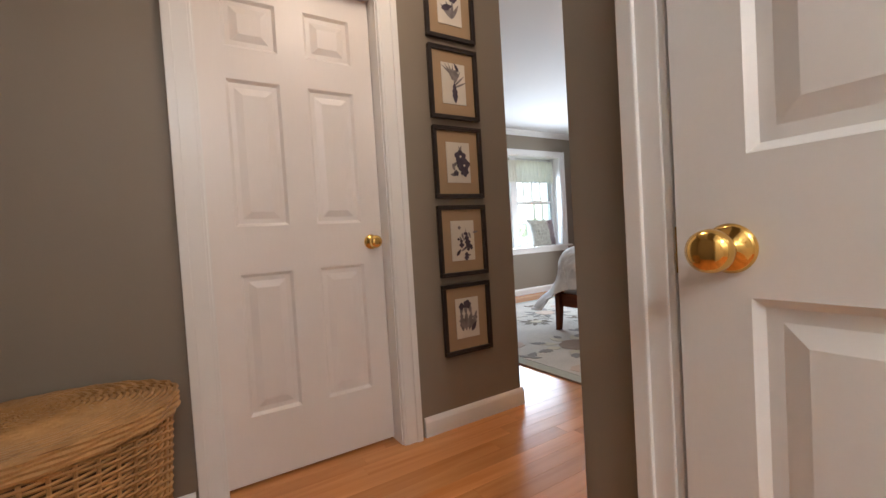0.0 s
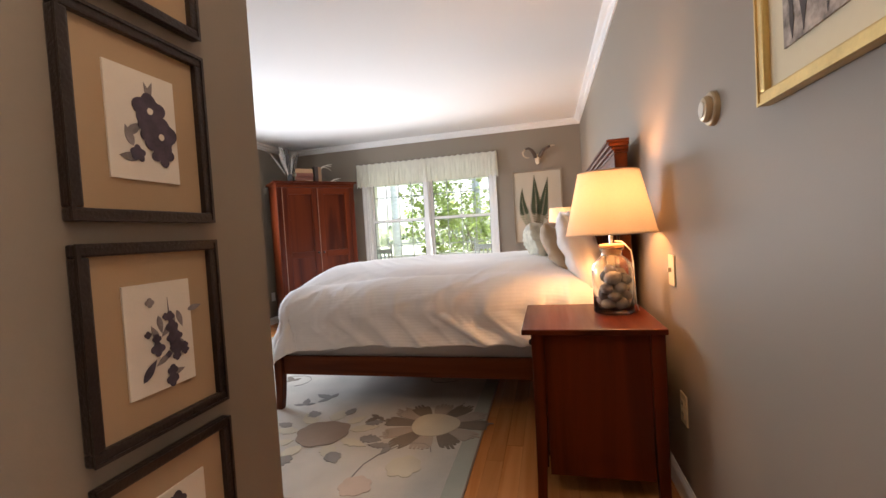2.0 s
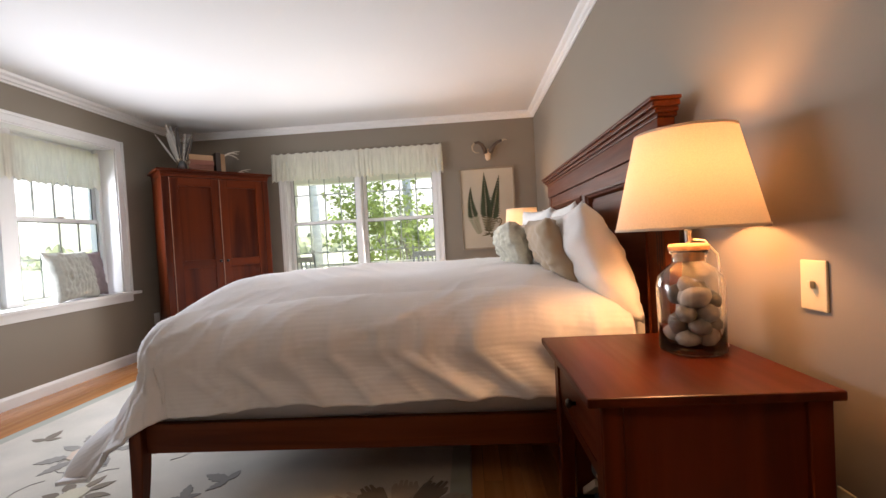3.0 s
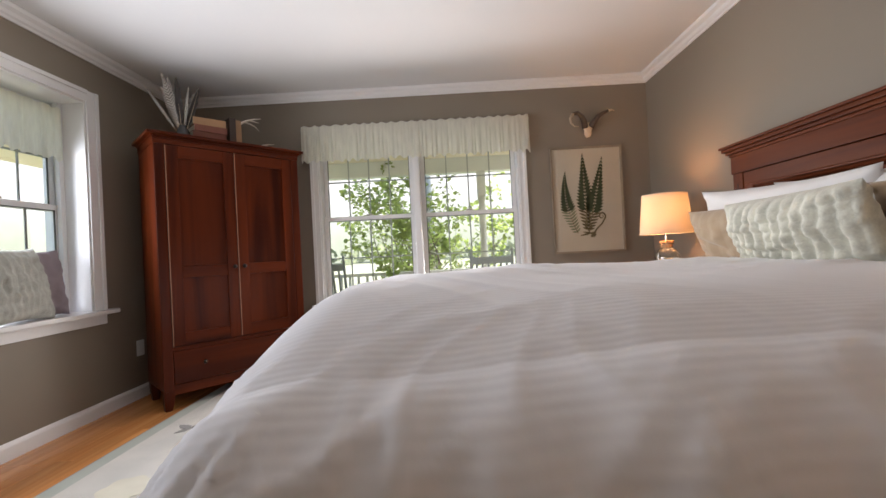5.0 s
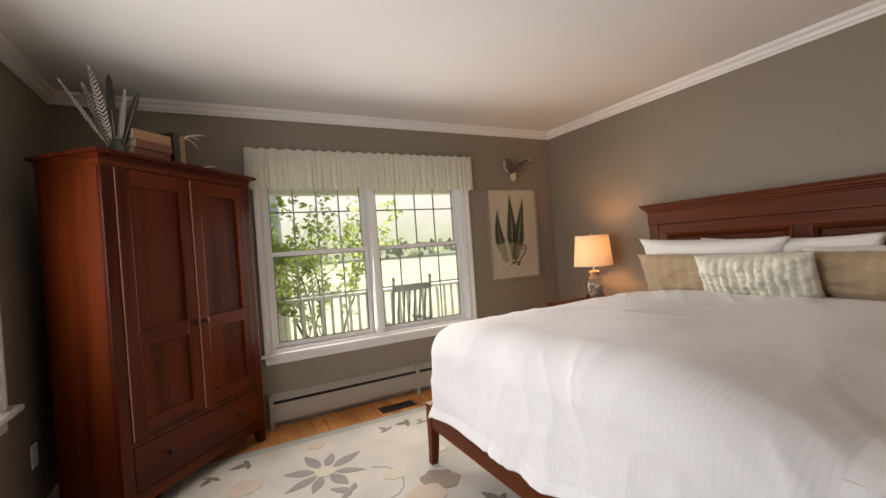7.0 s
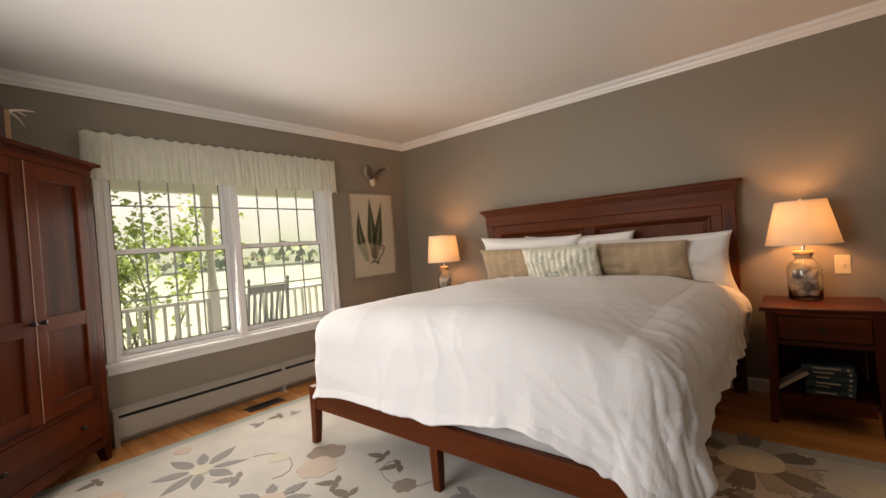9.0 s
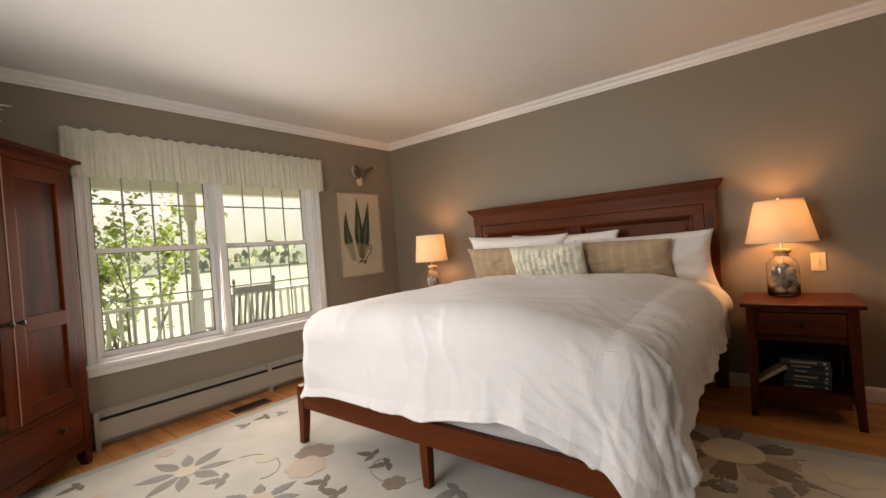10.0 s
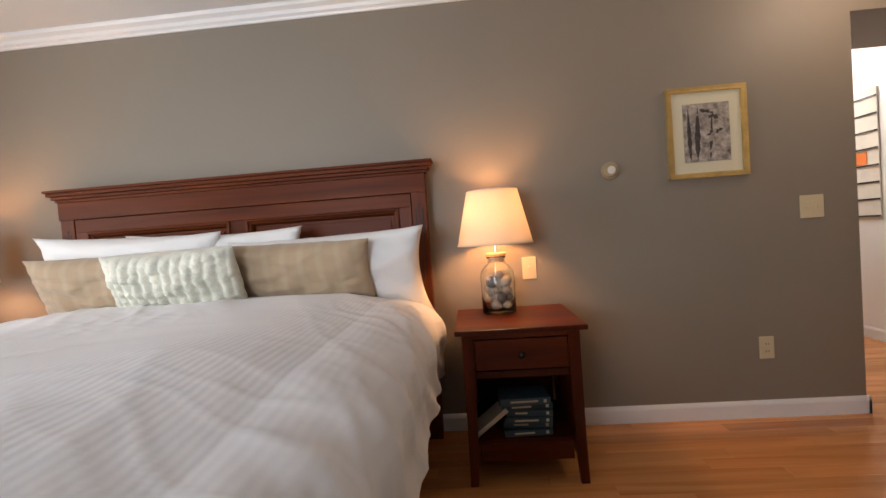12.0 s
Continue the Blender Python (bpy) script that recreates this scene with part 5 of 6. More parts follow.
ri = random.Random(5)
for k in range(5):
    h = 0.352
    t = framed("botanical_frame", "dark-framed botanical print on tan mat, hung in column", 0.285, h, pose(1.374, Y_DOOR, 0.358 + 0.3885 * k), 0.021, 0.022, M["frame_black"], M["mat"], (0.138, 0.200), M["paper"])
    t["group"] = "column of five prints"
    cx, cz, yf = 0.1425, h / 2, -0.022 * 0.45 - 0.0042
    if k == 2:
        flowers = [(blob_outline(r, k + i, 5, 0.3), cx + dx, cz + dz, ri.uniform(0, 90)) for i, (dx, dz, r) in enumerate(((0.012, 0.030, 0.030), (0.030, -0.012, 0.034), (0.010, -0.004, 0.024), (0.034, -0.045, 0.024), (-0.018, -0.052, 0.014)))]
        small = [(leaf_outline(0.038, 0.016), cx - 0.035 + 0.01 * i, cz - 0.02 - 0.02 * i, 40 + 70 * i) for i in range(3)] + [(leaf_outline(0.05, 0.012), cx + 0.005, cz + 0.04, 70), (leaf_outline(0.045, 0.012), cx + 0.02, cz + 0.04, 110)]
        centres = [(blob_outline(0.006, 3), cx + 0.012, cz + 0.030, 0), (blob_outline(0.006, 4), cx + 0.032, cz - 0.014, 0)]
        ink_shape(t, centres, M["paper"], yf - 0.0022)
    elif k == 1:
        flowers = [(blob_outline(ri.uniform(0.006, 0.013), i, 4, 0.3), cx + 0.018 + ri.gauss(0, 0.020), cz - 0.01 + ri.gauss(0, 0.034), 0) for i in range(19)] + [(leaf_outline(0.045, 0.016), cx - 0.045, cz - 0.075, 50)]
        small = [(leaf_outline(0.035, 0.012), cx + 0.01 + ri.gauss(0, 0.02), cz + ri.gauss(0, 0.04), ri.uniform(0, 360)) for i in range(12)] + [(blob_outline(0.008, 9, 4, 0.4), cx - 0.02, cz + 0.065, 0), (leaf_outline(0.10, 0.004), cx + 0.02, cz - 0.03, 92)]
    elif k == 0:
        flowers = [(blob_outline(0.020, 2, 5, 0.3), cx + 0.0, cz + 0.068, 0), (leaf_outline(0.055, 0.022), cx + 0.02, cz - 0.07, 55), (blob_outline(0.016, 8, 4, 0.3), cx - 0.035, cz + 0.06, 0)]
        small = [(leaf_outline(0.10, 0.030, frayed=0.3, seed=i), cx - 0.03 + 0.018 * i, cz - 0.065, 95 - 8 * i) for i in range(4)] + [(leaf_outline(0.06, 0.02), cx - 0.04 + 0.03 * i, cz + 0.02, 80 + 10 * i) for i in range(3)]
    elif k == 3:
        flowers = [(leaf_outline(0.105, 0.030, frayed=0.2), cx + 0.005, cz - 0.095, 92), (leaf_outline(0.05, 0.016), cx + 0.03, cz + 0.06, 120)]
        small = [(leaf_outline(0.085, 0.010), cx, cz - 0.02 + 0.008 * i, 25 + 17 * i) for i in range(8)] + [(blob_outline(0.026, 6, 6, 0.3), cx + 0.005, cz + 0.045, 0)]
    else:
        flowers = [(leaf_outline(0.07, 0.030), cx - 0.05, cz - 0.03, 20), (blob_outline(0.022, 5, 5, 0.3), cx + 0.02, cz + 0.03, 0)]
        small = [(leaf_outline(0.09, 0.018), cx + 0.01, cz - 0.07, 60 + 25 * i) for i in range(4)]
    ink_shape(t, small, M["ink2"], yf)
    ink_shape(t, flowers, M["ink"], yf - 0.0011)

fern = framed("fern_picture", "large framed pressed fern on cream ground, pale wood frame", 0.622, 0.93, pose(X_WIN, 1.722, 0.903, 0, 0, -90), 0.017, 0.024, M["frame_wood"], M["fern_ground"], (0.50, 0.80), M["fern_ground"])


def frond(base, bow, tip, wide, brown_share, pale):
    """One pressed frond: a bent stalk with narrow leaflets set close along both sides, tapering to the tip."""
    yy = -0.024 * 0.45 - 0.0044
    n = 23
    a, b, c = Vector(base), Vector(bow), Vector(tip)

    def at(f):
        return a * (1 - f) ** 2 + b * 2 * f * (1 - f) + c * f * f

    stalk = part("frond", tube([(at(k / 12).x, yy - 0.001, at(k / 12).y) for k in range(13)], [0.0032 - 0.0002 * k for k in range(13)], 6), M["fern_brown"], fern, "dark green pressed fern frond")
    for k in range(n):
        f = (k + 0.5) / n
        p, d = at(f), at(min(1, f + 0.01)) - at(f - 0.01)
        turn = math.degrees(math.atan2(d.y, d.x))
        w = wide * min(1.0, 0.55 + 1.6 * f) * min(1.0, (1 - f) * 1.55 + 0.03)
        step = (c - a).length / n
        for sgn in (-1, 1):
            pts = leaf_outline(w * 0.54, step * (1.2 if f > brown_share else 0.66), 6, 0.05, k)
            m = Matrix.Translation((p.x, yy - 0.00002 * k, p.y)) @ Euler((radians(90), 0, 0)).to_matrix().to_4x4() @ pose(0, 0, 0, 0, 0, turn + sgn * 64)
            part("leaflet", extrude_outline(pts, 0.0006, None, m), M["fern"] if f > brown_share else pale, stalk)


M["fern_pale"] = surface("faded_fern", (0.20, 0.21, 0.12), 0.85, vary=0.3, big=25, fine=200, bump=0.1)
frond((0.212, 0.175), (0.085, 0.44), (0.124, 0.718), 0.142, 0.34, M["fern_pale"])
frond((0.302, 0.190), (0.285, 0.52), (0.281, 0.868), 0.165, 0.28, M["fern_brown"])
frond((0.306, 0.190), (0.385, 0.47), (0.450, 0.834), 0.165, 0.27, M["fern_brown"])
ink_shape(fern, [(blob_outline(0.022, 3, 9, 0.5), 0.345, 0.155, 0), (leaf_outline(0.15, 0.016), 0.225, 0.150, 12), (leaf_outline(0.12, 0.014), 0.250, 0.185, -12), (leaf_outline(0.07, 0.016), 0.32, 0.135, 40), (leaf_outline(0.06, 0.012), 0.29, 0.150, 60)], M["fern_brown"], -0.0158, "root")
curl = [(0.425 + 0.034 * (1 - k / 27) * math.cos(0.42 * k - 0.9), -0.0163, 0.315 + 0.036 * (1 - k / 27) * math.sin(0.42 * k - 0.9)) for k in range(20)]
part("fiddlehead", tube([(0.345, -0.0163, 0.165), (0.385, -0.0163, 0.215), (0.425, -0.0163, 0.250)] + curl, [0.0065] * 8 + [0.0065 - 0.00028 * k for k in range(15)], 6), M["fern_brown"], fern, "curled brown fern shoot")

gp = framed("gilt_picture", "gilt-framed dark engraving with wide cream mat", 0.405, 0.475, pose(1.915, Y_HEAD, 1.305, 0, 0, 180), 0.026, 0.024, M["gilt"], M["mat_cream"], (0.235, 0.305), M["print_dark"])
ink_shape(gp, [(leaf_outline(0.28, 0.028, frayed=0.2, seed=2), 0.150, 0.092, 88), (leaf_outline(0.28, 0.020, frayed=0.3, seed=5), 0.115, 0.092, 91), (leaf_outline(0.26, 0.014, frayed=0.3, seed=5), 0.215, 0.092, 86), (leaf_outline(0.12, 0.03, frayed=0.5), 0.17, 0.36, -30), (leaf_outline(0.10, 0.02, frayed=0.5), 0.20, 0.22, 20)], M["print_dark2"], -0.024 * 0.45 - 0.0044, "engraved_trunk")
ink_shape(gp, [(leaf_outline(0.09, 0.022, frayed=0.5, seed=k), 0.20 + 0.008 * k, 0.13 + 0.05 * k, 20 + 40 * k) for k in range(5)], M["print_pale"], -0.024 * 0.45 - 0.0052, "engraved_clearing")


# ---- wall plates, thermostat ----
def plate(name, label, x, z, w, h, toggles, category):
    t = thing(name, label, category, pose(x, Y_HEAD, z, 0, 0, 180))
    part("cover", boxes((-w / 2, w / 2, -0.007, -0.0005, -h / 2, h / 2), bev=0.003), M["almond"], t)
    if toggles:
        for k in range(toggles):
            xx = (k - (toggles - 1) / 2) * 0.046
            bm = boxes((xx - 0.006, xx + 0.006, -0.019, -0.0072, -0.007, 0.011), bev=0.002)
            part("toggle", bm, M["almond"], t)
    else:
        for zz in (-0.020, 0.020):
            s = part("socket", boxes((-0.017, 0.017, -0.010, -0.0072, zz - 0.014, zz + 0.014), bev=0.003), M["almond"], t)
            part("slots", boxes((-0.008, -0.005, -0.0106, -0.0101, zz - 0.005, zz + 0.006), (0.005, 0.008, -0.0106, -0.0101, zz - 0.005, zz + 0.006)), M["dark"], s)
    return t


plate("light_switch", "almond single light switch beside the lamp", 2.684, 0.887, 0.076, 0.12, 1, "light switch")
plate("light_switch", "almond double light switch near the wall's end", 1.198, 1.112, 0.118, 0.12, 2, "light switch")
plate("wall_outlet", "almond power outlet low on the wall", 1.459, 0.377, 0.075, 0.12, 0, "outlet")
plate("wall_outlet", "almond power outlet low beside the nightstand", 2.60, 0.375, 0.075, 0.115, 0, "outlet")
th = thing("thermostat", "small round gold-rimmed thermostat on the wall", "thermostat", pose(2.22, Y_HEAD, 1.383, 90, 0, 180))
part("base_ring", lathe([(0.047, 0.0), (0.047, 0.010), (0.044, 0.014), (0.036, 0.015)], 36), M["thermo"], th, smooth=False)
part("body", lathe([(0.036, 0.0152), (0.036, 0.022), (0.031, 0.029), (0.022, 0.031)], 36), M["thermo"], th, "gold turned dial", smooth=False)
part("dial", lathe([(0.021, 0.0312), (0.021, 0.033), (0.016, 0.034)], 30), M["paper"], th, "pale dial face")
p2 = thing("wall_outlet", "white outlet low on the window-side wall", "outlet", pose(5.92, Y_BAY, 0.37))
part("cover", boxes((-0.037, 0.037, -0.007, -0.0005, -0.058, 0.058), bev=0.003), M["white"], p2)

# ---- heater, floor register ----
ht = thing("baseboard_heater", "long beige baseboard heater below the window", "heater")
part("back_plate", boxes((X_WIN - 0.012, X_WIN - 0.0005, Y_HEAD + 0.05, 3.84, 0.02, 0.245)), M["heater"], ht)
part("front_panel", boxes((X_WIN - 0.070, X_WIN - 0.064, Y_HEAD + 0.05, 3.84, 0.055, 0.188), (X_WIN - 0.064, X_WIN - 0.058, Y_HEAD + 0.05, 3.84, 0.05, 0.06), bev=0.002), M["heater"], ht)
bm = extrude_outline([(0, 0), (0.060, -0.030), (0.066, -0.028), (0.066, -0.022), (0.002, 0.008), (0, 0.008)], 3.84 - Y_HEAD - 0.05, None, Matrix.Translation((X_WIN - 0.0005, 3.84, 0.238)) @ Euler((radians(90), 0, 0)).to_matrix().to_4x4() @ Matrix.Diagonal((-1, 1, 1, 1)))
part("hood", bm, M["heater"], ht)
# Fins and the block below are blackened to paint the slot's shade.
part("heating_fins", boxes(*[(X_WIN - 0.055, X_WIN - 0.0125, Y_HEAD + 0.06 + 0.012 * k, Y_HEAD + 0.066 + 0.012 * k, 0.09, 0.216) for k in range(240)]), M["dark"], ht, "heating fins blackened as the slot's shade")
part("fins", boxes((X_WIN - 0.055, X_WIN - 0.0125, Y_HEAD + 0.06, 3.83, 0.06, 0.19)), M["dark"], ht, "solid dark block for the shade inside the heater")
for y in (Y_HEAD + 0.05, 2.60, 3.812):
    part("end_cap", boxes((X_WIN - 0.073, X_WIN - 0.0125, y, y + 0.03, 0.0, 0.248), bev=0.002), M["heater"], ht)
rg = thing("floor_register", "bronze metal air register in the oak floor", "floor vent", pose(6.29, 2.885, 0.0005))
part("frame", boxes((-0.065, 0.065, -0.15, -0.13, 0, 0.005), (-0.065, 0.065, 0.13, 0.15, 0, 0.005), (-0.065, -0.048, -0.13, 0.13, 0, 0.005), (0.048, 0.065, -0.13, 0.13, 0, 0.005)), M["vent"], rg)
# Thin black plate paints the shade of an open duct under the slats.
part("duct_shade", boxes((-0.0475, 0.0475, -0.1295, 0.1295, 0, 0.001)), M["dark"], rg)
for k in range(20):
    part("slat", boxes((-0.0475, 0.0475, -0.125 + 0.013 * k, -0.121 + 0.013 * k, 0.0012, 0.0045)), M["vent"], rg)

# ---- on the armoire ----
def on_armoire(x, y, z=1.8755, turn=0):
    return arm_m @ pose(x, y, z, 0, 0, turn)


vs = thing("feather_vase", "small smoked glass vase holding tall barred feathers", "vase", on_armoire(0.228, 0.17))
part("vase", lathe([(0.036, 0), (0.042, 0.01), (0.045, 0.05), (0.038, 0.085), (0.026, 0.10), (0.027, 0.115), (0.023, 0.115), (0.020, 0.10)], 28), M["pewter"], vs, smooth=True)
rf = random.Random(8)


def feather(parent, lean, az, ln, w, mat, bars):
    base = Matrix.Translation((0.006 * math.cos(az), 0.006 * math.sin(az), 0.02)) @ Matrix.Rotation(az, 4, "Z") @ Matrix.Rotation(radians(lean), 4, "Y")
    n = 30
    bm, bd = bmesh.new(), bmesh.new()
    spin = Matrix.Rotation(math.pi / 2 + rf.uniform(-0.4, 0.4), 4, "Z")

    def at(f, e, off=0.0):
        g = max(0.0, (f - 0.26) / 0.74)
        ww = w * (math.sin(math.pi * min(1, 0.08 + 0.9 * g ** 0.8)) ** 0.6) / 2 * (1 + 0.10 * math.sin(41 * f + lean))
        return base @ spin @ Vector((0.05 * ln * f * f + off + 0.004 * abs(e), e * ww, ln * f - 0.018 * (1 - abs(e))))

    for off in (0.0, -0.0012):
        rows = [[bm.verts.new(at(0.26 + 0.74 * k / n, e, off)) for e in (-1, -0.5, 0, 0.5, 1)] for k in range(n + 1)]
        for k in range(n):
            for c in range(4):
                bm.faces.new((rows[k][c], rows[k][c + 1], rows[k + 1][c + 1], rows[k + 1][c]))
    if bars:
        for k in range(1, 17):
            f0 = 0.26 + 0.74 * k / 17.5
            for off in (0.0007, -0.0019):
                lo = [bd.verts.new(at(f0, e, off)) for e in (-1.02, -0.5, 0, 0.5, 1.02)]
                hi = [bd.verts.new(at(f0 + 0.021, e, off)) for e in (-1.02, -0.5, 0, 0.5, 1.02)]
                for c in range(4):
                    bd.faces.new((lo[c], lo[c + 1], hi[c + 1], hi[c]))
    fe = part("feather", bm, mat, parent, "barred brown and cream feather" if bars else "dark feather")
    if bars:
        part("bars", bd, M["feather_dark"], fe, "dark feather bars")
    part("quill", tube([base @ spin @ Vector((0.05 * ln * f * f, 0, ln * f)) for f in [j / 8 for j in range(9)]], [0.0022 - 0.0018 * j / 8 for j in range(9)], 6), M["bone"], fe)


for lean, az, ln, w, dark in ((30, 1.9, 0.43, 0.020, 0), (19, 1.7, 0.40, 0.036, 0), (13, 2.2, 0.47, 0.038, 0), (10, 1.6, 0.46, 0.034, 0), (3, 2.4, 0.44, 0.044, 1), (11, -1.1, 0.36, 0.046, 0), (17, -1.4, 0.40, 0.040, 1), (2, 1.0, 0.30, 0.028, 0), (7, -2.0, 0.38, 0.030, 0)):
    feather(vs, lean, az - radians(ang), ln, w, M["feather_dark"] if dark else M["feather"], not dark)


def book(label, w, d, h, m, mat, group="", category="book", title=0.0):
    """A closed book lying flat: cover boards, spine, page block. Spine along local -y side."""
    t = thing("book", label, category, m, group)
    part("cover", boxes((-w / 2, w / 2, -d / 2, d / 2, 0, 0.003), (-w / 2, w / 2, -d / 2, d / 2, h - 0.003, h), (-w / 2, w / 2, -d / 2 - 0.003, -d / 2 + 0.0005, 0.0002, h - 0.0002), bev=0.0012), mat, t)
    part("pages", boxes((-w / 2 + 0.004, w / 2 - 0.004, -d / 2 + 0.001, d / 2 - 0.004, 0.0031, h - 0.0031)), M["pages"], t)
    if title:
        part("spine_title", boxes((-w * 0.30, w * (title - 0.30), -d / 2 - 0.0036, -d / 2 - 0.0032, h * 0.38, h * 0.66)), M["pages"], t, "pale title bar")
        part("spine_band", boxes((w * 0.36, w * 0.42, -d / 2 - 0.0036, -d / 2 - 0.0032, h * 0.25, h * 0.75)), M["pages"], t, "pale spine band")
    return t


z = 1.8755
rb = random.Random(2)
for k, (h, mt, w) in enumerate(((0.034, "book_tan", 0.215), (0.046, "book_red", 0.235), (0.048, "book_red", 0.228), (0.055, "book_tan", 0.225))):
    book("old %s cloth-bound book in a stack on the armoire" % ("tan" if mt == "book_tan" else "red"), w, 0.16, h, on_armoire(0.395 + rb.uniform(-0.008, 0.008), 0.19 + rb.uniform(-0.006, 0.006), z, rb.uniform(-4, 4)), M[mt], "books on the armoire")
    z += h + 0.0005
ub = book("dark leather book standing upright by the stack", 0.225, 0.14, 0.048, on_armoire(0.535, 0.19, 1.8755 + 0.1127) @ pose(0, 0, 0, 0, 90, 0), M["book_dark"], "books on the armoire")
ub2 = book("tan book standing upright behind the dark one", 0.215, 0.135, 0.042, on_armoire(0.585, 0.195, 1.8755 + 0.1077) @ pose(0, 0, 0, 0, 90, 0), M["book_tan"], "books on the armoire")


def antler(label, m, scale=1.0):
    t = thing("antler", label, "antler", m)
    main = [(0.0, 0.0, 0.018), (0.05, 0.005, 0.055), (0.10, 0.01, 0.085), (0.16, 0.0, 0.105), (0.22, -0.02, 0.112)]
    bm = tube([Vector(p) * scale for p in main], [0.013 * scale, 0.012 * scale, 0.010 * scale, 0.007 * scale, 0.002], 10)
    tube([Vector(p) * scale for p in ((0.07, 0.006, 0.066), (0.13, 0.03, 0.065), (0.185, 0.045, 0.045), (0.215, 0.05, 0.012))], [0.009 * scale, 0.007 * scale, 0.005 * scale, 0.0015], 8, bm)
    tube([Vector(p) * scale for p in ((0.12, 0.008, 0.09), (0.17, 0.02, 0.088), (0.215, 0.03, 0.085))], [0.007 * scale, 0.005 * scale, 0.0015], 8, bm)
    part("beam", bm, M["antler"], t, smooth=True)
    return t


antler("pale branched antler leaning on the books", on_armoire(0.60, 0.16, 2.04, -8), 0.85)
antler("small pale antler lying on the armoire top", on_armoire(0.74, 0.14, 1.868, 12), 0.75)

# ---- horned skull on the wall ----
sk = thing("horned_skull", "small bleached skull plate with dark curling horns, pale tips", "skull mount", pose(X_WIN, 1.385, 1.968, 0, 0, -90) @ Matrix.Scale(1.3, 4))
bm = bmesh.new()
bmesh.ops.create_uvsphere(bm, u_segments=18, v_segments=12, radius=0.036)
for v in bm.verts:
    v.co = Vector((v.co.x * (0.95 if v.co.z > 0 else 0.72), v.co.y * 0.6, v.co.z * 1.4))
    v.co += Vector((0, -0.024, 0.0)) + 0.007 * noise.noise_vector(v.co * 34)
part("skull_plate", bm, M["bone"], sk, smooth=True)
M["horn_tip"] = surface("pale_horn_tip", (0.50, 0.40, 0.28), 0.5, vary=0.2, big=20, fine=120, bump=0.2)
for pts, tip in (([(0.018, -0.03, 0.020), (0.036, -0.045, 0.048), (0.062, -0.058, 0.082), (0.092, -0.068, 0.100), (0.125, -0.07, 0.112)], [(0.125, -0.07, 0.112), (0.148, -0.068, 0.118), (0.168, -0.062, 0.114)]),
                 ([(-0.018, -0.03, 0.020), (-0.030, -0.05, 0.052), (-0.050, -0.065, 0.085), (-0.082, -0.08, 0.105), (-0.115, -0.092, 0.096)], [(-0.115, -0.092, 0.096), (-0.136, -0.10, 0.066), (-0.132, -0.10, 0.034), (-0.108, -0.095, 0.014), (-0.078, -0.088, 0.012)])):
    bm = tube(pts, [0.021, 0.019, 0.016, 0.013, 0.010], 10)
    for v in bm.verts:
        v.co += 0.003 * noise.noise_vector(v.co * 60)
    hn = part("horn", bm, M["horn"], sk, "brown ridged curved horn", smooth=True)
    k = len(tip)
    part("horn_tip", tube(tip, [0.010 - 0.0075 * i / (k - 1) for i in range(k)], 10), M["horn_tip"], hn, "pale worn horn tip", smooth=True)

# ---- books in the nightstand ----
z = 0.1835
for k in range(6):
    h = rb.uniform(0.022, 0.032)
    book("blue and dark paperback book stacked in the nightstand", rb.uniform(0.20, 0.23), 0.15, h, pose(2.795 + rb.uniform(-0.012, 0.012), 1.245 + rb.uniform(-0.012, 0.012), z, 0, 0, 180 + rb.uniform(-4, 4)), M["book_blue"], "books in the nightstand", title=(0.42, 0.30, 0.5, 0.26, 0.38, 0.55)[k])
    z += h + 0.0004
book("pale book leaning against the stacked books", 0.19, 0.14, 0.02, pose(2.955, 1.26, 0.236, 0, -38, 180), M["book_leaning"], "books in the nightstand")

# ---- cushions on the deep sill ----
c1 = finish("sill_cushion", pillow_mesh(0.44, 0.44, 0.14, 31, n=44, ribs=12), M["cushion"], True)
c1.matrix_world = pose(5.035, Y_BAY + 0.035, 0.905, -14, 0, 6)
tagged(c1, "grey basket-weave cushion standing on the window sill", "cushion")
c2 = finish("sill_cushion", pillow_mesh(0.44, 0.42, 0.12, 33), M["mauve"], True)
c2.matrix_world = pose(5.235, Y_BAY + 0.11, 0.905, -8, 0, 4)
tagged(c2, "mauve cloth cushion standing on the window sill", "cushion")

# ---- wicker hamper ----
hp = thing("wicker_hamper", "tall oval natural wicker laundry hamper with lid", "laundry basket", pose(-0.10, 1.745, 0, 0, 0, 15))
HA, HB, HH = 0.37, 0.255, 0.545
bm = bmesh.new()
rings = 42
for j in range(rings):
    z = 0.012 + (HH - 0.075) * j / (rings - 1)
    taper = 0.88 + 0.11 * z / HH
    pts = []
    for k in range(97):
        a = 2 * math.pi * k / 96
        o = 0.0045 * math.sin(a * 24 + (math.pi if j % 2 else 0))
        pts.append(((HA * taper + o) * math.cos(a), (HB * taper + o) * math.sin(a), z + 0.002 * math.sin(a * 5 + j)))
    tube(pts, 0.0046, 5, bm)
part("weave", bm, M["wicker"], hp, "woven wicker strands")
for k in range(48):
    a = 2 * math.pi * (k + 0.5) / 48
    part("stake", tube([(HA * t2 * math.cos(a), HB * t2 * math.sin(a), zz) for t2, zz in ((0.88, 0.0), (0.935, HH * 0.5), (0.98, HH - 0.06))], 0.005, 6), M["wicker"], hp)
lid = bmesh.new()
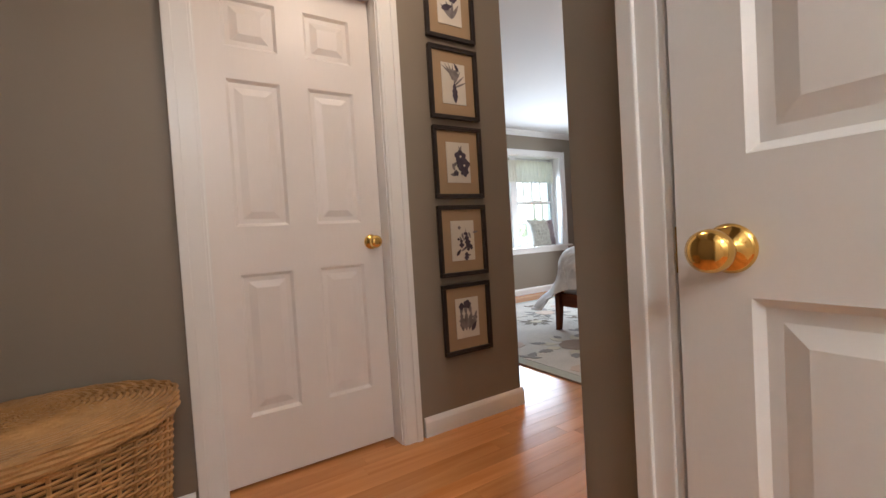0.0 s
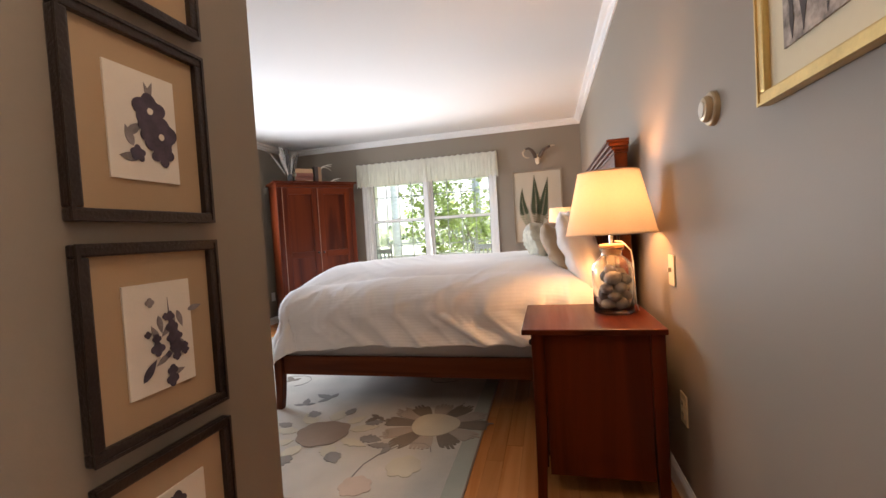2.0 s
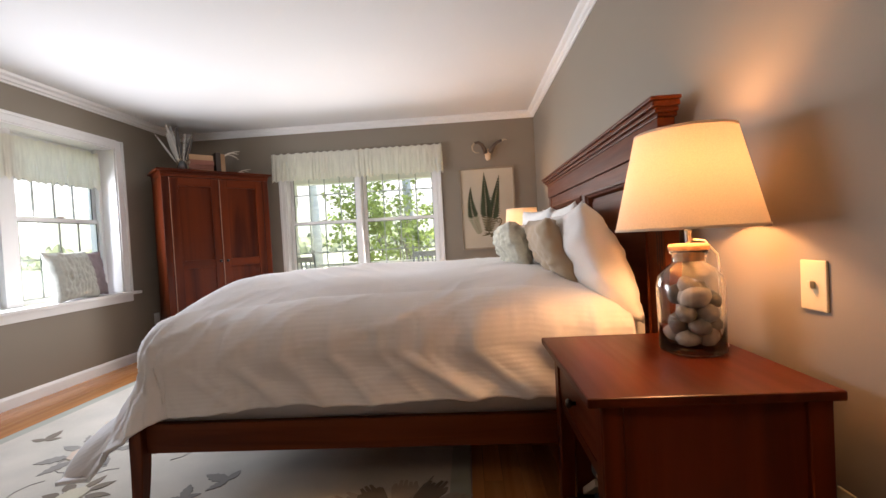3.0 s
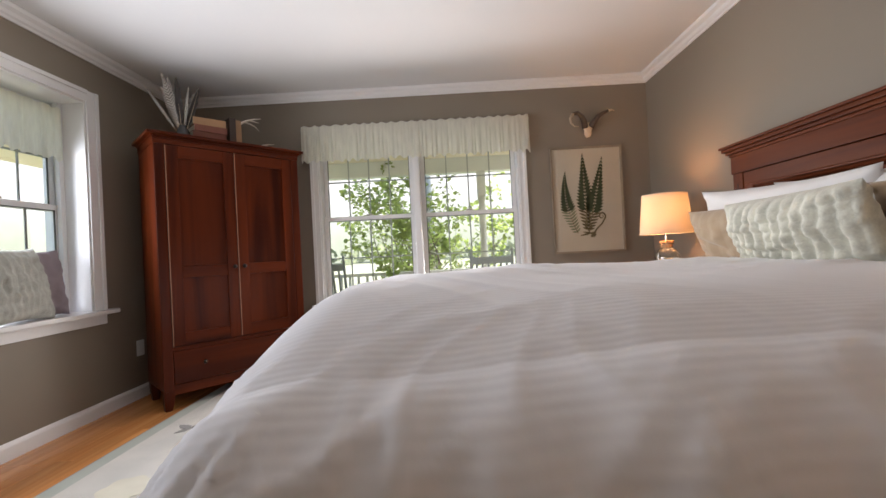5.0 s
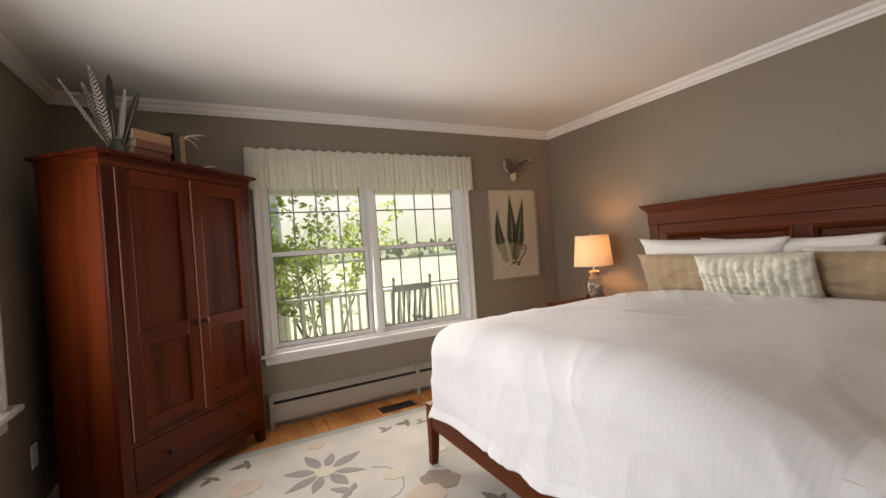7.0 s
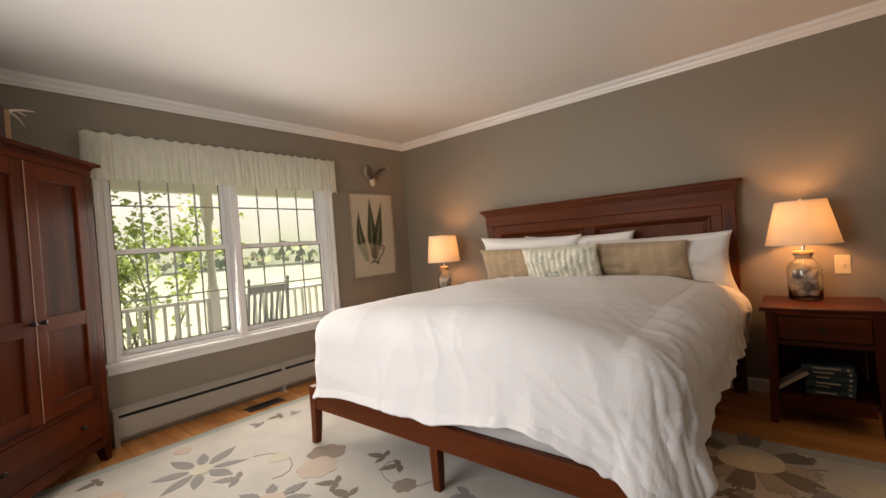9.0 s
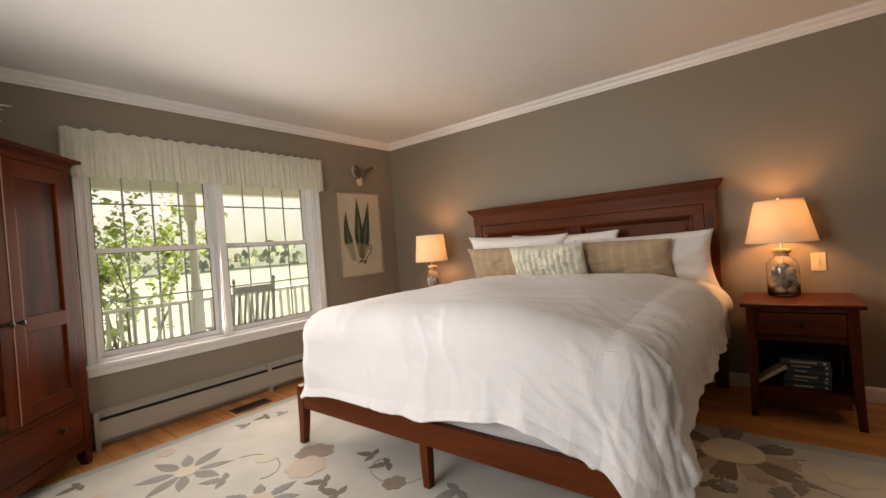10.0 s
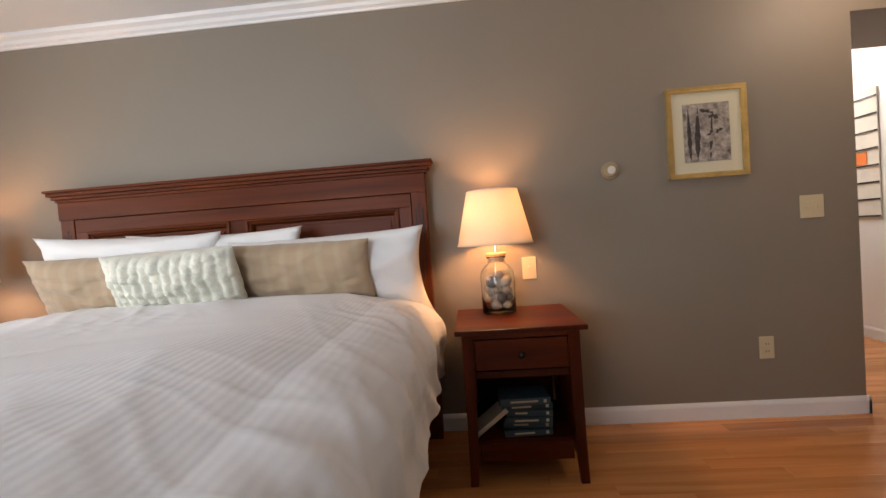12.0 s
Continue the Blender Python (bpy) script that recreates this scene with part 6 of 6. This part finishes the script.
for j in range(26):
    f = j / 25
    zz = HH - 0.004 + 0.022 * (1 - f ** 2)
    a_, b_ = (HA * 1.02) * max(0.03, f), (HB * 1.02) * max(0.03, f)
    tube([((a_ + 0.003 * math.sin(24 * a + j * math.pi)) * math.cos(a), (b_ + 0.003 * math.sin(24 * a + j * math.pi)) * math.sin(a), zz + 0.002 * math.sin(24 * a + j * math.pi)) for a in [2 * math.pi * k / 72 for k in range(73)]], 0.0075, 5, lid)
ld = part("lid", lid, M["wicker"], hp, "domed woven lid")
rim = bmesh.new()
for j in range(4):
    tube([((HA * 1.02 + 0.004 * math.sin(20 * a + j * 1.6)) * math.cos(a), (HB * 1.02 + 0.004 * math.sin(20 * a + j * 1.6)) * math.sin(a), HH - 0.012 - 0.012 * j) for a in [2 * math.pi * k / 96 for k in range(97)]], 0.0075, 6, rim)
part("rim", rim, M["wicker"], ld, "braided lid rim")
# Dark inner drum paints the shade behind the holes of the weave.
part("weave_shade", lathe([(0.235, 0.01), (0.24, HH - 0.05)], 24), M["wicker_shade"], hp)

# ---- added hall ceiling lights, hall wall rack ----
# No fixture is in view; added base and warm lamp light the closet door.
cl = thing("unseen_ceiling_light", "unseen ceiling light with bare brass base, added to brighten the hall", "ceiling light", pose(1.0, 1.35, CEIL))
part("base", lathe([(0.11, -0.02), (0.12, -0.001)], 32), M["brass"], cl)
lamp("hall_fill", "POINT", HALL_FILL_W * 0.5, (1.0, 0.77, 0.56), pose(1.0, 1.35, CEIL - 0.16), radius=0.12)
# Second, paler lamp added out of view to brighten the hall door.
cl2 = thing("unseen_ceiling_light", "unseen ceiling light with bare brass base, added to brighten the hall", "ceiling light", pose(0.36, -0.95, CEIL))
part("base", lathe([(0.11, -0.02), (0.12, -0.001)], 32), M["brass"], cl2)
lamp("hall_fill", "POINT", HALL_FILL_W * 1.6, (1.0, 0.92, 0.82), pose(0.36, -0.95, CEIL - 0.16), radius=0.15)
org = thing("wall_rack", "white wall rack with dark rails and orange card", "wall rack", pose(-0.25, -0.55, 0, 0, 0, 90))
part("board", boxes((-0.22, 0.20, -0.012, -0.0005, 0.98, 2.02), bev=0.003), M["paper"], org)
for k in range(8):
    part("rail", boxes((-0.215, 0.195, -0.024, -0.0122, 1.00 + 0.135 * k, 1.012 + 0.135 * k)), M["frame_black"], org)
part("card", boxes((-0.05, 0.10, -0.0165, -0.0125, 1.425, 1.525)), M["orange"], org, "orange card")

# ---- outside: porch, lawn, trees ----
tagged(finish("ground", boxes((-80, 140, -120, 120, -0.75, -0.62)), M["grass"]), "mown lawn reaching to far woods", "lawn", kind="structure")
PX0, PX1, PF = 6.70, 9.28, -0.19
structure("porch_floor", boxes(*[(PX0, PX1, -4 + 0.14 * k, -4 + 0.14 * k + 0.132, PF - 0.03, PF) for k in range(86)]), M["porch_floor"], "grey painted porch boards", "porch floor")
structure("porch_base", boxes((PX0, PX1 - 0.04, -4, 8.04, -0.7, PF - 0.031)), M["siding"], "porch base", "porch base")
structure("porch_ceiling", boxes((PX0, 9.55, -4, 8.04, 2.36, 2.46)), M["porch_ceiling"], "pale yellow porch ceiling", "porch ceiling")
structure("porch_beam", boxes((9.02, 9.18, -4, 8.04, 2.14, 2.359)), M["porch_white"], "white porch beam", "beam")
structure("siding_east", boxes((X_WIN + 0.161, X_WIN + 0.178, -4, W0 - 0.06, -0.6, 2.36), (X_WIN + 0.161, X_WIN + 0.178, W1 + 0.06, 5.3, -0.6, 2.36)), M["siding"], "pale outer siding", "siding")
# Unseen slab added over the house so that no sun comes in.
structure("roof", boxes((-2.0, 9.7, -4.2, 5.6, 2.66, 2.76)), M["siding"], "plain unseen roof slab added to block the sun", "roof")
rail = thing("porch_railing", "white painted porch railing with square balusters", "railing")
part("top_rail", boxes((9.05, 9.15, -4, 8, 0.665, 0.71), bev=0.008), M["porch_white"], rail)
part("bottom_rail", boxes((9.075, 9.125, -4, 8, -0.10, -0.05)), M["porch_white"], rail)
bal = bmesh.new()
box(bal, -0.017, 0.017, -0.017, 0.017, -0.0495, 0.6645)
bal_me = bpy.data.meshes.new("baluster")
bal.to_mesh(bal_me)
bal.free()
bal_me.materials.append(M["porch_white"])
for k in range(92):
    o = new("baluster", bal_me)
    o.parent, o.location = rail, (9.10, -3.9 + 0.13 * k, 0)
for y in (-2.9, -0.45, 2.13, 4.75, 7.3):
    c = thing("porch_column", "turned white wooden porch column", "column", pose(9.10, y, PF), "porch columns")
    part("shaft", lathe([(0.062, 1.02), (0.070, 1.05), (0.055, 1.08), (0.058, 1.13), (0.048, 1.30), (0.052, 1.75), (0.046, 1.88), (0.060, 1.92), (0.062, 1.96)], 24), M["porch_white"], c, smooth=True)
    part("base_block", boxes((-0.06, 0.06, -0.06, 0.06, 0, 1.019), bev=0.006), M["porch_white"], c)
    part("top_block", boxes((-0.06, 0.06, -0.06, 0.06, 1.961, 2.329), bev=0.006), M["porch_white"], c)


def rocker(m, label):
    t = thing("rocking_chair", label, "rocking chair", m)
    for s in (-1, 1):
        part("back_post", tube([(-0.02, s * 0.235, 0.02), (0.0, s * 0.235, 0.42), (-0.10, s * 0.225, 1.10), (-0.105, s * 0.225, 1.13)], [0.017, 0.018, 0.015, 0.012], 10), M["chair_grey"], t)
        part("finial", lathe([(0.010, 1.125), (0.018, 1.14), (0.018, 1.155), (0.008, 1.175), (0.001, 1.18)], 12, -0.105, s * 0.225), M["chair_grey"], t, smooth=True)
        part("front_leg", tube([(0.42, s * 0.25, 0.03), (0.42, s * 0.25, 0.62)], 0.018, 10), M["chair_grey"], t)
        part("arm", boxes((-0.08, 0.50, s * 0.255 - 0.04, s * 0.255 + 0.04, 0.62, 0.642), bev=0.008), M["chair_grey"], t)
        part("runner", tube([(-0.42, s * 0.245, 0.10), (-0.2, s * 0.245, 0.03), (0.05, s * 0.245, 0.012), (0.3, s * 0.245, 0.015), (0.52, s * 0.245, 0.05)], 0.016, 8), M["chair_grey"], t)
    part("top_rail", boxes((-0.115, -0.09, -0.215, 0.215, 1.01, 1.085), bev=0.008), M["chair_grey"], t)
    part("low_rail", boxes((-0.02, 0.005, -0.22, 0.22, 0.50, 0.545), bev=0.006), M["chair_grey"], t)
    part("seat", boxes((-0.01, 0.46, -0.25, 0.25, 0.40, 0.425), bev=0.01), M["chair_grey"], t)
    for k in range(6):
        y = -0.165 + 0.066 * k
        part("slat", tube([(-0.005, y, 0.54), (-0.03, y, 0.75), (-0.10, y, 1.02)], [0.013, 0.015, 0.012], 8), M["chair_grey"], t)
    return t


rocker(pose(7.52, 2.19, PF), "grey painted wooden rocking chair with slatted back")
rocker(pose(7.55, 4.05, PF), "grey painted rocking chair on the porch")


def heart_leaf(bm, m, s):
    pts = [(0, 0), (0.32, -0.12), (0.46, 0.18), (0.30, 0.62), (0, 1.0), (-0.30, 0.62), (-0.46, 0.18), (-0.32, -0.12)]
    v = [bm.verts.new(m @ Vector((x * s, y * s, (0.25 * abs(x) + 0.1 * math.sin(3 * y)) * s))) for x, y in pts]
    bm.faces.new(v)


def small_tree(label, base, stems, leaves, leaf_size, seed, height, spread):
    """Stems that fork into twigs; leaves sit in loose clusters along the twigs."""
    rnd = random.Random(seed)
    t = thing("tree", label, "tree", pose(*base))
    twigs = []
    bm = bmesh.new()

    def grow(p, d, ln, r, depth):
        pts, rad = [p.copy()], [r]
        n = 5
        for k in range(n):
            d = (d + Vector((rnd.gauss(0, 0.16), rnd.gauss(0, 0.16), rnd.gauss(0.03, 0.08)))).normalized()
            p = p + d * ln / n
            pts.append(p.copy())
            rad.append(r * (1 - 0.55 * (k + 1) / n))
        tube(pts, rad, 6 if depth else 9, bm)
        if depth >= 2:
            twigs.append(pts)
        if depth < 3:
            for k in range(3 if depth < 2 else 2):
                q = pts[2 + (k * 2) % 4] if k else pts[-1]
                nd = (d + Vector((rnd.gauss(0, 0.6), rnd.gauss(0, 0.7), rnd.gauss(0.1, 0.4)))).normalized()
                grow(q, nd, ln * rnd.uniform(0.55, 0.75), rad[-1] * 0.85, depth + 1)

    for k in range(stems):
        a = rnd.uniform(0, 6.28)
        grow(Vector((0.12 * math.cos(a), 0.12 * math.sin(a), 0)), Vector((spread * math.cos(a), spread * math.sin(a) * 1.3, 1)).normalized(), height * 0.5, 0.028, 0)
    part("trunk", bm, M["bark"], t, smooth=True)
    bm = bmesh.new()
    for k in range(leaves):
        tw = rnd.choice(twigs)
        i = rnd.randrange(len(tw) - 1)
        p = tw[i].lerp(tw[i + 1], rnd.random()) + Vector((rnd.gauss(0, 0.05), rnd.gauss(0, 0.05), rnd.gauss(0, 0.04)))
        m = Matrix.Translation(p) @ Euler((rnd.gauss(0.2, 0.6), rnd.gauss(0, 0.6), rnd.uniform(0, 6.28))).to_matrix().to_4x4()
        heart_leaf(bm, m, leaf_size * rnd.uniform(0.6, 1.25))
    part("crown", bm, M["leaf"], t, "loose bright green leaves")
    return t


small_tree("young leafy tree with bright green leaves by the porch", (10.15, 2.55, -0.62), 5, 2400, 0.078, 3, 3.2, 0.36)
small_tree("young leafy tree with bright green leaves by the porch", (10.6, 3.85, -0.62), 4, 1500, 0.078, 12, 3.2, 0.32)
small_tree("leafy tree outside the deep window", (5.2, 10.2, -0.62), 4, 2400, 0.12, 6, 5.0, 0.35)
for x, y, r, h in ((12.0, 3.05, 0.11, 9), (22, 9, 0.2, 12), (18, 15, 0.2, 12), (3.5, 16, 0.2, 12), (8.5, 18, 0.25, 13)):
    t = thing("tree", "tall pale trunk rising past the porch roof", "tree", pose(x, y, -0.62))
    part("trunk", tube([(0, 0, 0), (0.05, 0.03, h * 0.3), (0.0, 0.1, h * 0.6), (0.1, 0.1, h)], [r * 1.2, r, r * 0.8, r * 0.4], 12), M["pale_bark"], t, smooth=True)
    rnd = random.Random(int(x * 10))
    bm = bmesh.new()
    for k in range(500):
        a, q = rnd.uniform(0, 6.28), rnd.random() ** 0.5 * h * 0.24
        p = Vector((q * math.cos(a), q * math.sin(a), h * rnd.uniform(0.5, 1.05)))
        heart_leaf(bm, Matrix.Translation(p) @ Euler((rnd.gauss(0, 0.8), rnd.gauss(0, 0.8), a)).to_matrix().to_4x4(), 0.4 * rnd.uniform(0.6, 1.3))
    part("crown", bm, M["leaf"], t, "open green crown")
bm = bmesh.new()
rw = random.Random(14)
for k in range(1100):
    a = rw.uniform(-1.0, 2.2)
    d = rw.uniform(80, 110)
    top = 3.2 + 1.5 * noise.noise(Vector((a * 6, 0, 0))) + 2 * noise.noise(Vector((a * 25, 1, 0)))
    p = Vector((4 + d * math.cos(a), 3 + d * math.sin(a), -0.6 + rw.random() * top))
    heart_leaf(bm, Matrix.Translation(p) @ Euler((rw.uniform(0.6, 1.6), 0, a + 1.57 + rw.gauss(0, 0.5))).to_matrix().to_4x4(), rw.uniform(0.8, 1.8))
tagged(finish("far_woods", bm, M["woods"]), "far edge of green woods, paled for haze", "woods", kind="stuff")


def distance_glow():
    """Glows by itself: pale tree line with painted haze, bright overcast sky, far off."""
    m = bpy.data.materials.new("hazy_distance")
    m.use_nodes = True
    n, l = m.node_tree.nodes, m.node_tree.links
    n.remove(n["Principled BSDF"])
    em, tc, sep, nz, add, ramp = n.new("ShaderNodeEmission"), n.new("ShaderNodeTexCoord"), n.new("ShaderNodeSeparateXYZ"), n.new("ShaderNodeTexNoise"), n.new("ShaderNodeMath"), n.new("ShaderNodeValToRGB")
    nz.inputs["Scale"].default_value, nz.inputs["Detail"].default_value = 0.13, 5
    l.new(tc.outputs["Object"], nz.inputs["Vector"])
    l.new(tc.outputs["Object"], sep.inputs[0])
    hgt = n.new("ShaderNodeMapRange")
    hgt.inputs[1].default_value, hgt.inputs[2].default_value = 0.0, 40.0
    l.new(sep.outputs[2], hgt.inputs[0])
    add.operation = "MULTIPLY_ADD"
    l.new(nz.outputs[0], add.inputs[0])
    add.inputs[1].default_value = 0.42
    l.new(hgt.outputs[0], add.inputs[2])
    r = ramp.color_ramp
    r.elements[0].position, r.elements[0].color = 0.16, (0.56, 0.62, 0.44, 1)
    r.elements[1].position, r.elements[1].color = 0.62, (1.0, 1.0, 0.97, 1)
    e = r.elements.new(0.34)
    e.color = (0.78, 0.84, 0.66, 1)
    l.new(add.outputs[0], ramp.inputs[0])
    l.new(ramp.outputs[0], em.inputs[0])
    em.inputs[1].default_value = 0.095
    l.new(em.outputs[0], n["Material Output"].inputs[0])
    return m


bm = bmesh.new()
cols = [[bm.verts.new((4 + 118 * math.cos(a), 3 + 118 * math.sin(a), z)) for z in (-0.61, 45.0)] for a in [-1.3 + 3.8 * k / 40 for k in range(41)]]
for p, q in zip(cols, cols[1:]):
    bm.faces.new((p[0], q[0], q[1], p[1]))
structure("backdrop", bm, distance_glow(), "glowing backdrop painted with pale hazy trees and bright sky far beyond the lawn", "backdrop")

# ---- oak floor strips ----
SW = 0.0825
rp = random.Random(33)
shared = {}
loose = []
single = 0
y = -1.4
row = 0
while y < 5.0:
    x = -0.8 - rp.uniform(0, 0.9)
    while x < X_WIN:
        ln = rp.choice((0.6, 0.8, 1.0, 1.2, 1.5))
        x0, x1 = max(x, -0.78), min(x + ln, X_WIN - 0.001)
        y1 = min(y + SW, 4.998)
        x += ln
        if x1 - x0 < 0.02:
            continue
        if x0 > RX0 + 0.05 and x1 < RX1 - 0.05 and y > RY0 + 0.05 and y1 < RY1 - 0.05:
            continue
        near = (y > 0.6 and y < 2.7 and x1 < 4.0) or x0 > 5.0 and (y > 4.2 or y < 4.2 and x1 > RX1)
        if near and single < 300:
            key = (round(x1 - x0, 3), round(y1 - y, 4))
            if key not in shared:
                b = bmesh.new()
                w_, l_ = key[1] / 2 - 0.0002, key[0] / 2 - 0.0002
                lo = [b.verts.new((a * l_, c * w_, -0.006)) for a, c in ((-1, -1), (1, -1), (1, 1), (-1, 1))]
                md = [b.verts.new((a * l_, c * w_, -0.0006)) for a, c in ((-1, -1), (1, -1), (1, 1), (-1, 1))]
                hi = [b.verts.new((a * (l_ - 0.0006), c * (w_ - 0.0006), 0)) for a, c in ((-1, -1), (1, -1), (1, 1), (-1, 1))]
                for p, q in ((lo, md), (md, hi)):
                    for k in range(4):
                        b.faces.new((p[k], p[(k + 1) % 4], q[(k + 1) % 4], q[k]))
                b.faces.new(hi)
                me = bpy.data.meshes.new("plank")
                b.to_mesh(me)
                b.free()
                me.materials.append(M["floor"])
                shared[key] = me
            o = new("plank", shared[key])
            o.parent, o.location = bpy.data.objects["floor"], ((x0 + x1) / 2, (y + y1) / 2, 0)
            single += 1
        else:
            loose.append((x0, x1, y, y1))
    y += SW
verts, faces = [], []
for x0, x1, ya, yb in loose:
    k = len(verts)
    x0, x1, ya, yb = x0 + 0.0002, x1 - 0.0002, ya + 0.0002, yb - 0.0002
    verts += [(x0, ya, -0.006), (x1, ya, -0.006), (x1, yb, -0.006), (x0, yb, -0.006), (x0 + 0.001, ya + 0.001, 0), (x1 - 0.001, ya + 0.001, 0), (x1 - 0.001, yb - 0.001, 0), (x0 + 0.001, yb - 0.001, 0)]
    faces += [(k + 4, k + 5, k + 6, k + 7)] + [(k + i, k + (i + 1) % 4, k + 4 + (i + 1) % 4, k + 4 + i) for i in range(4)]
me = bpy.data.meshes.new("strip_boards")
me.from_pydata(verts, [], faces)
me.materials.append(M["floor_joined"])
o = new("strip_boards", me)
o.parent = bpy.data.objects["floor"]
tagged(o, "oak strip boards", kind="stuff")
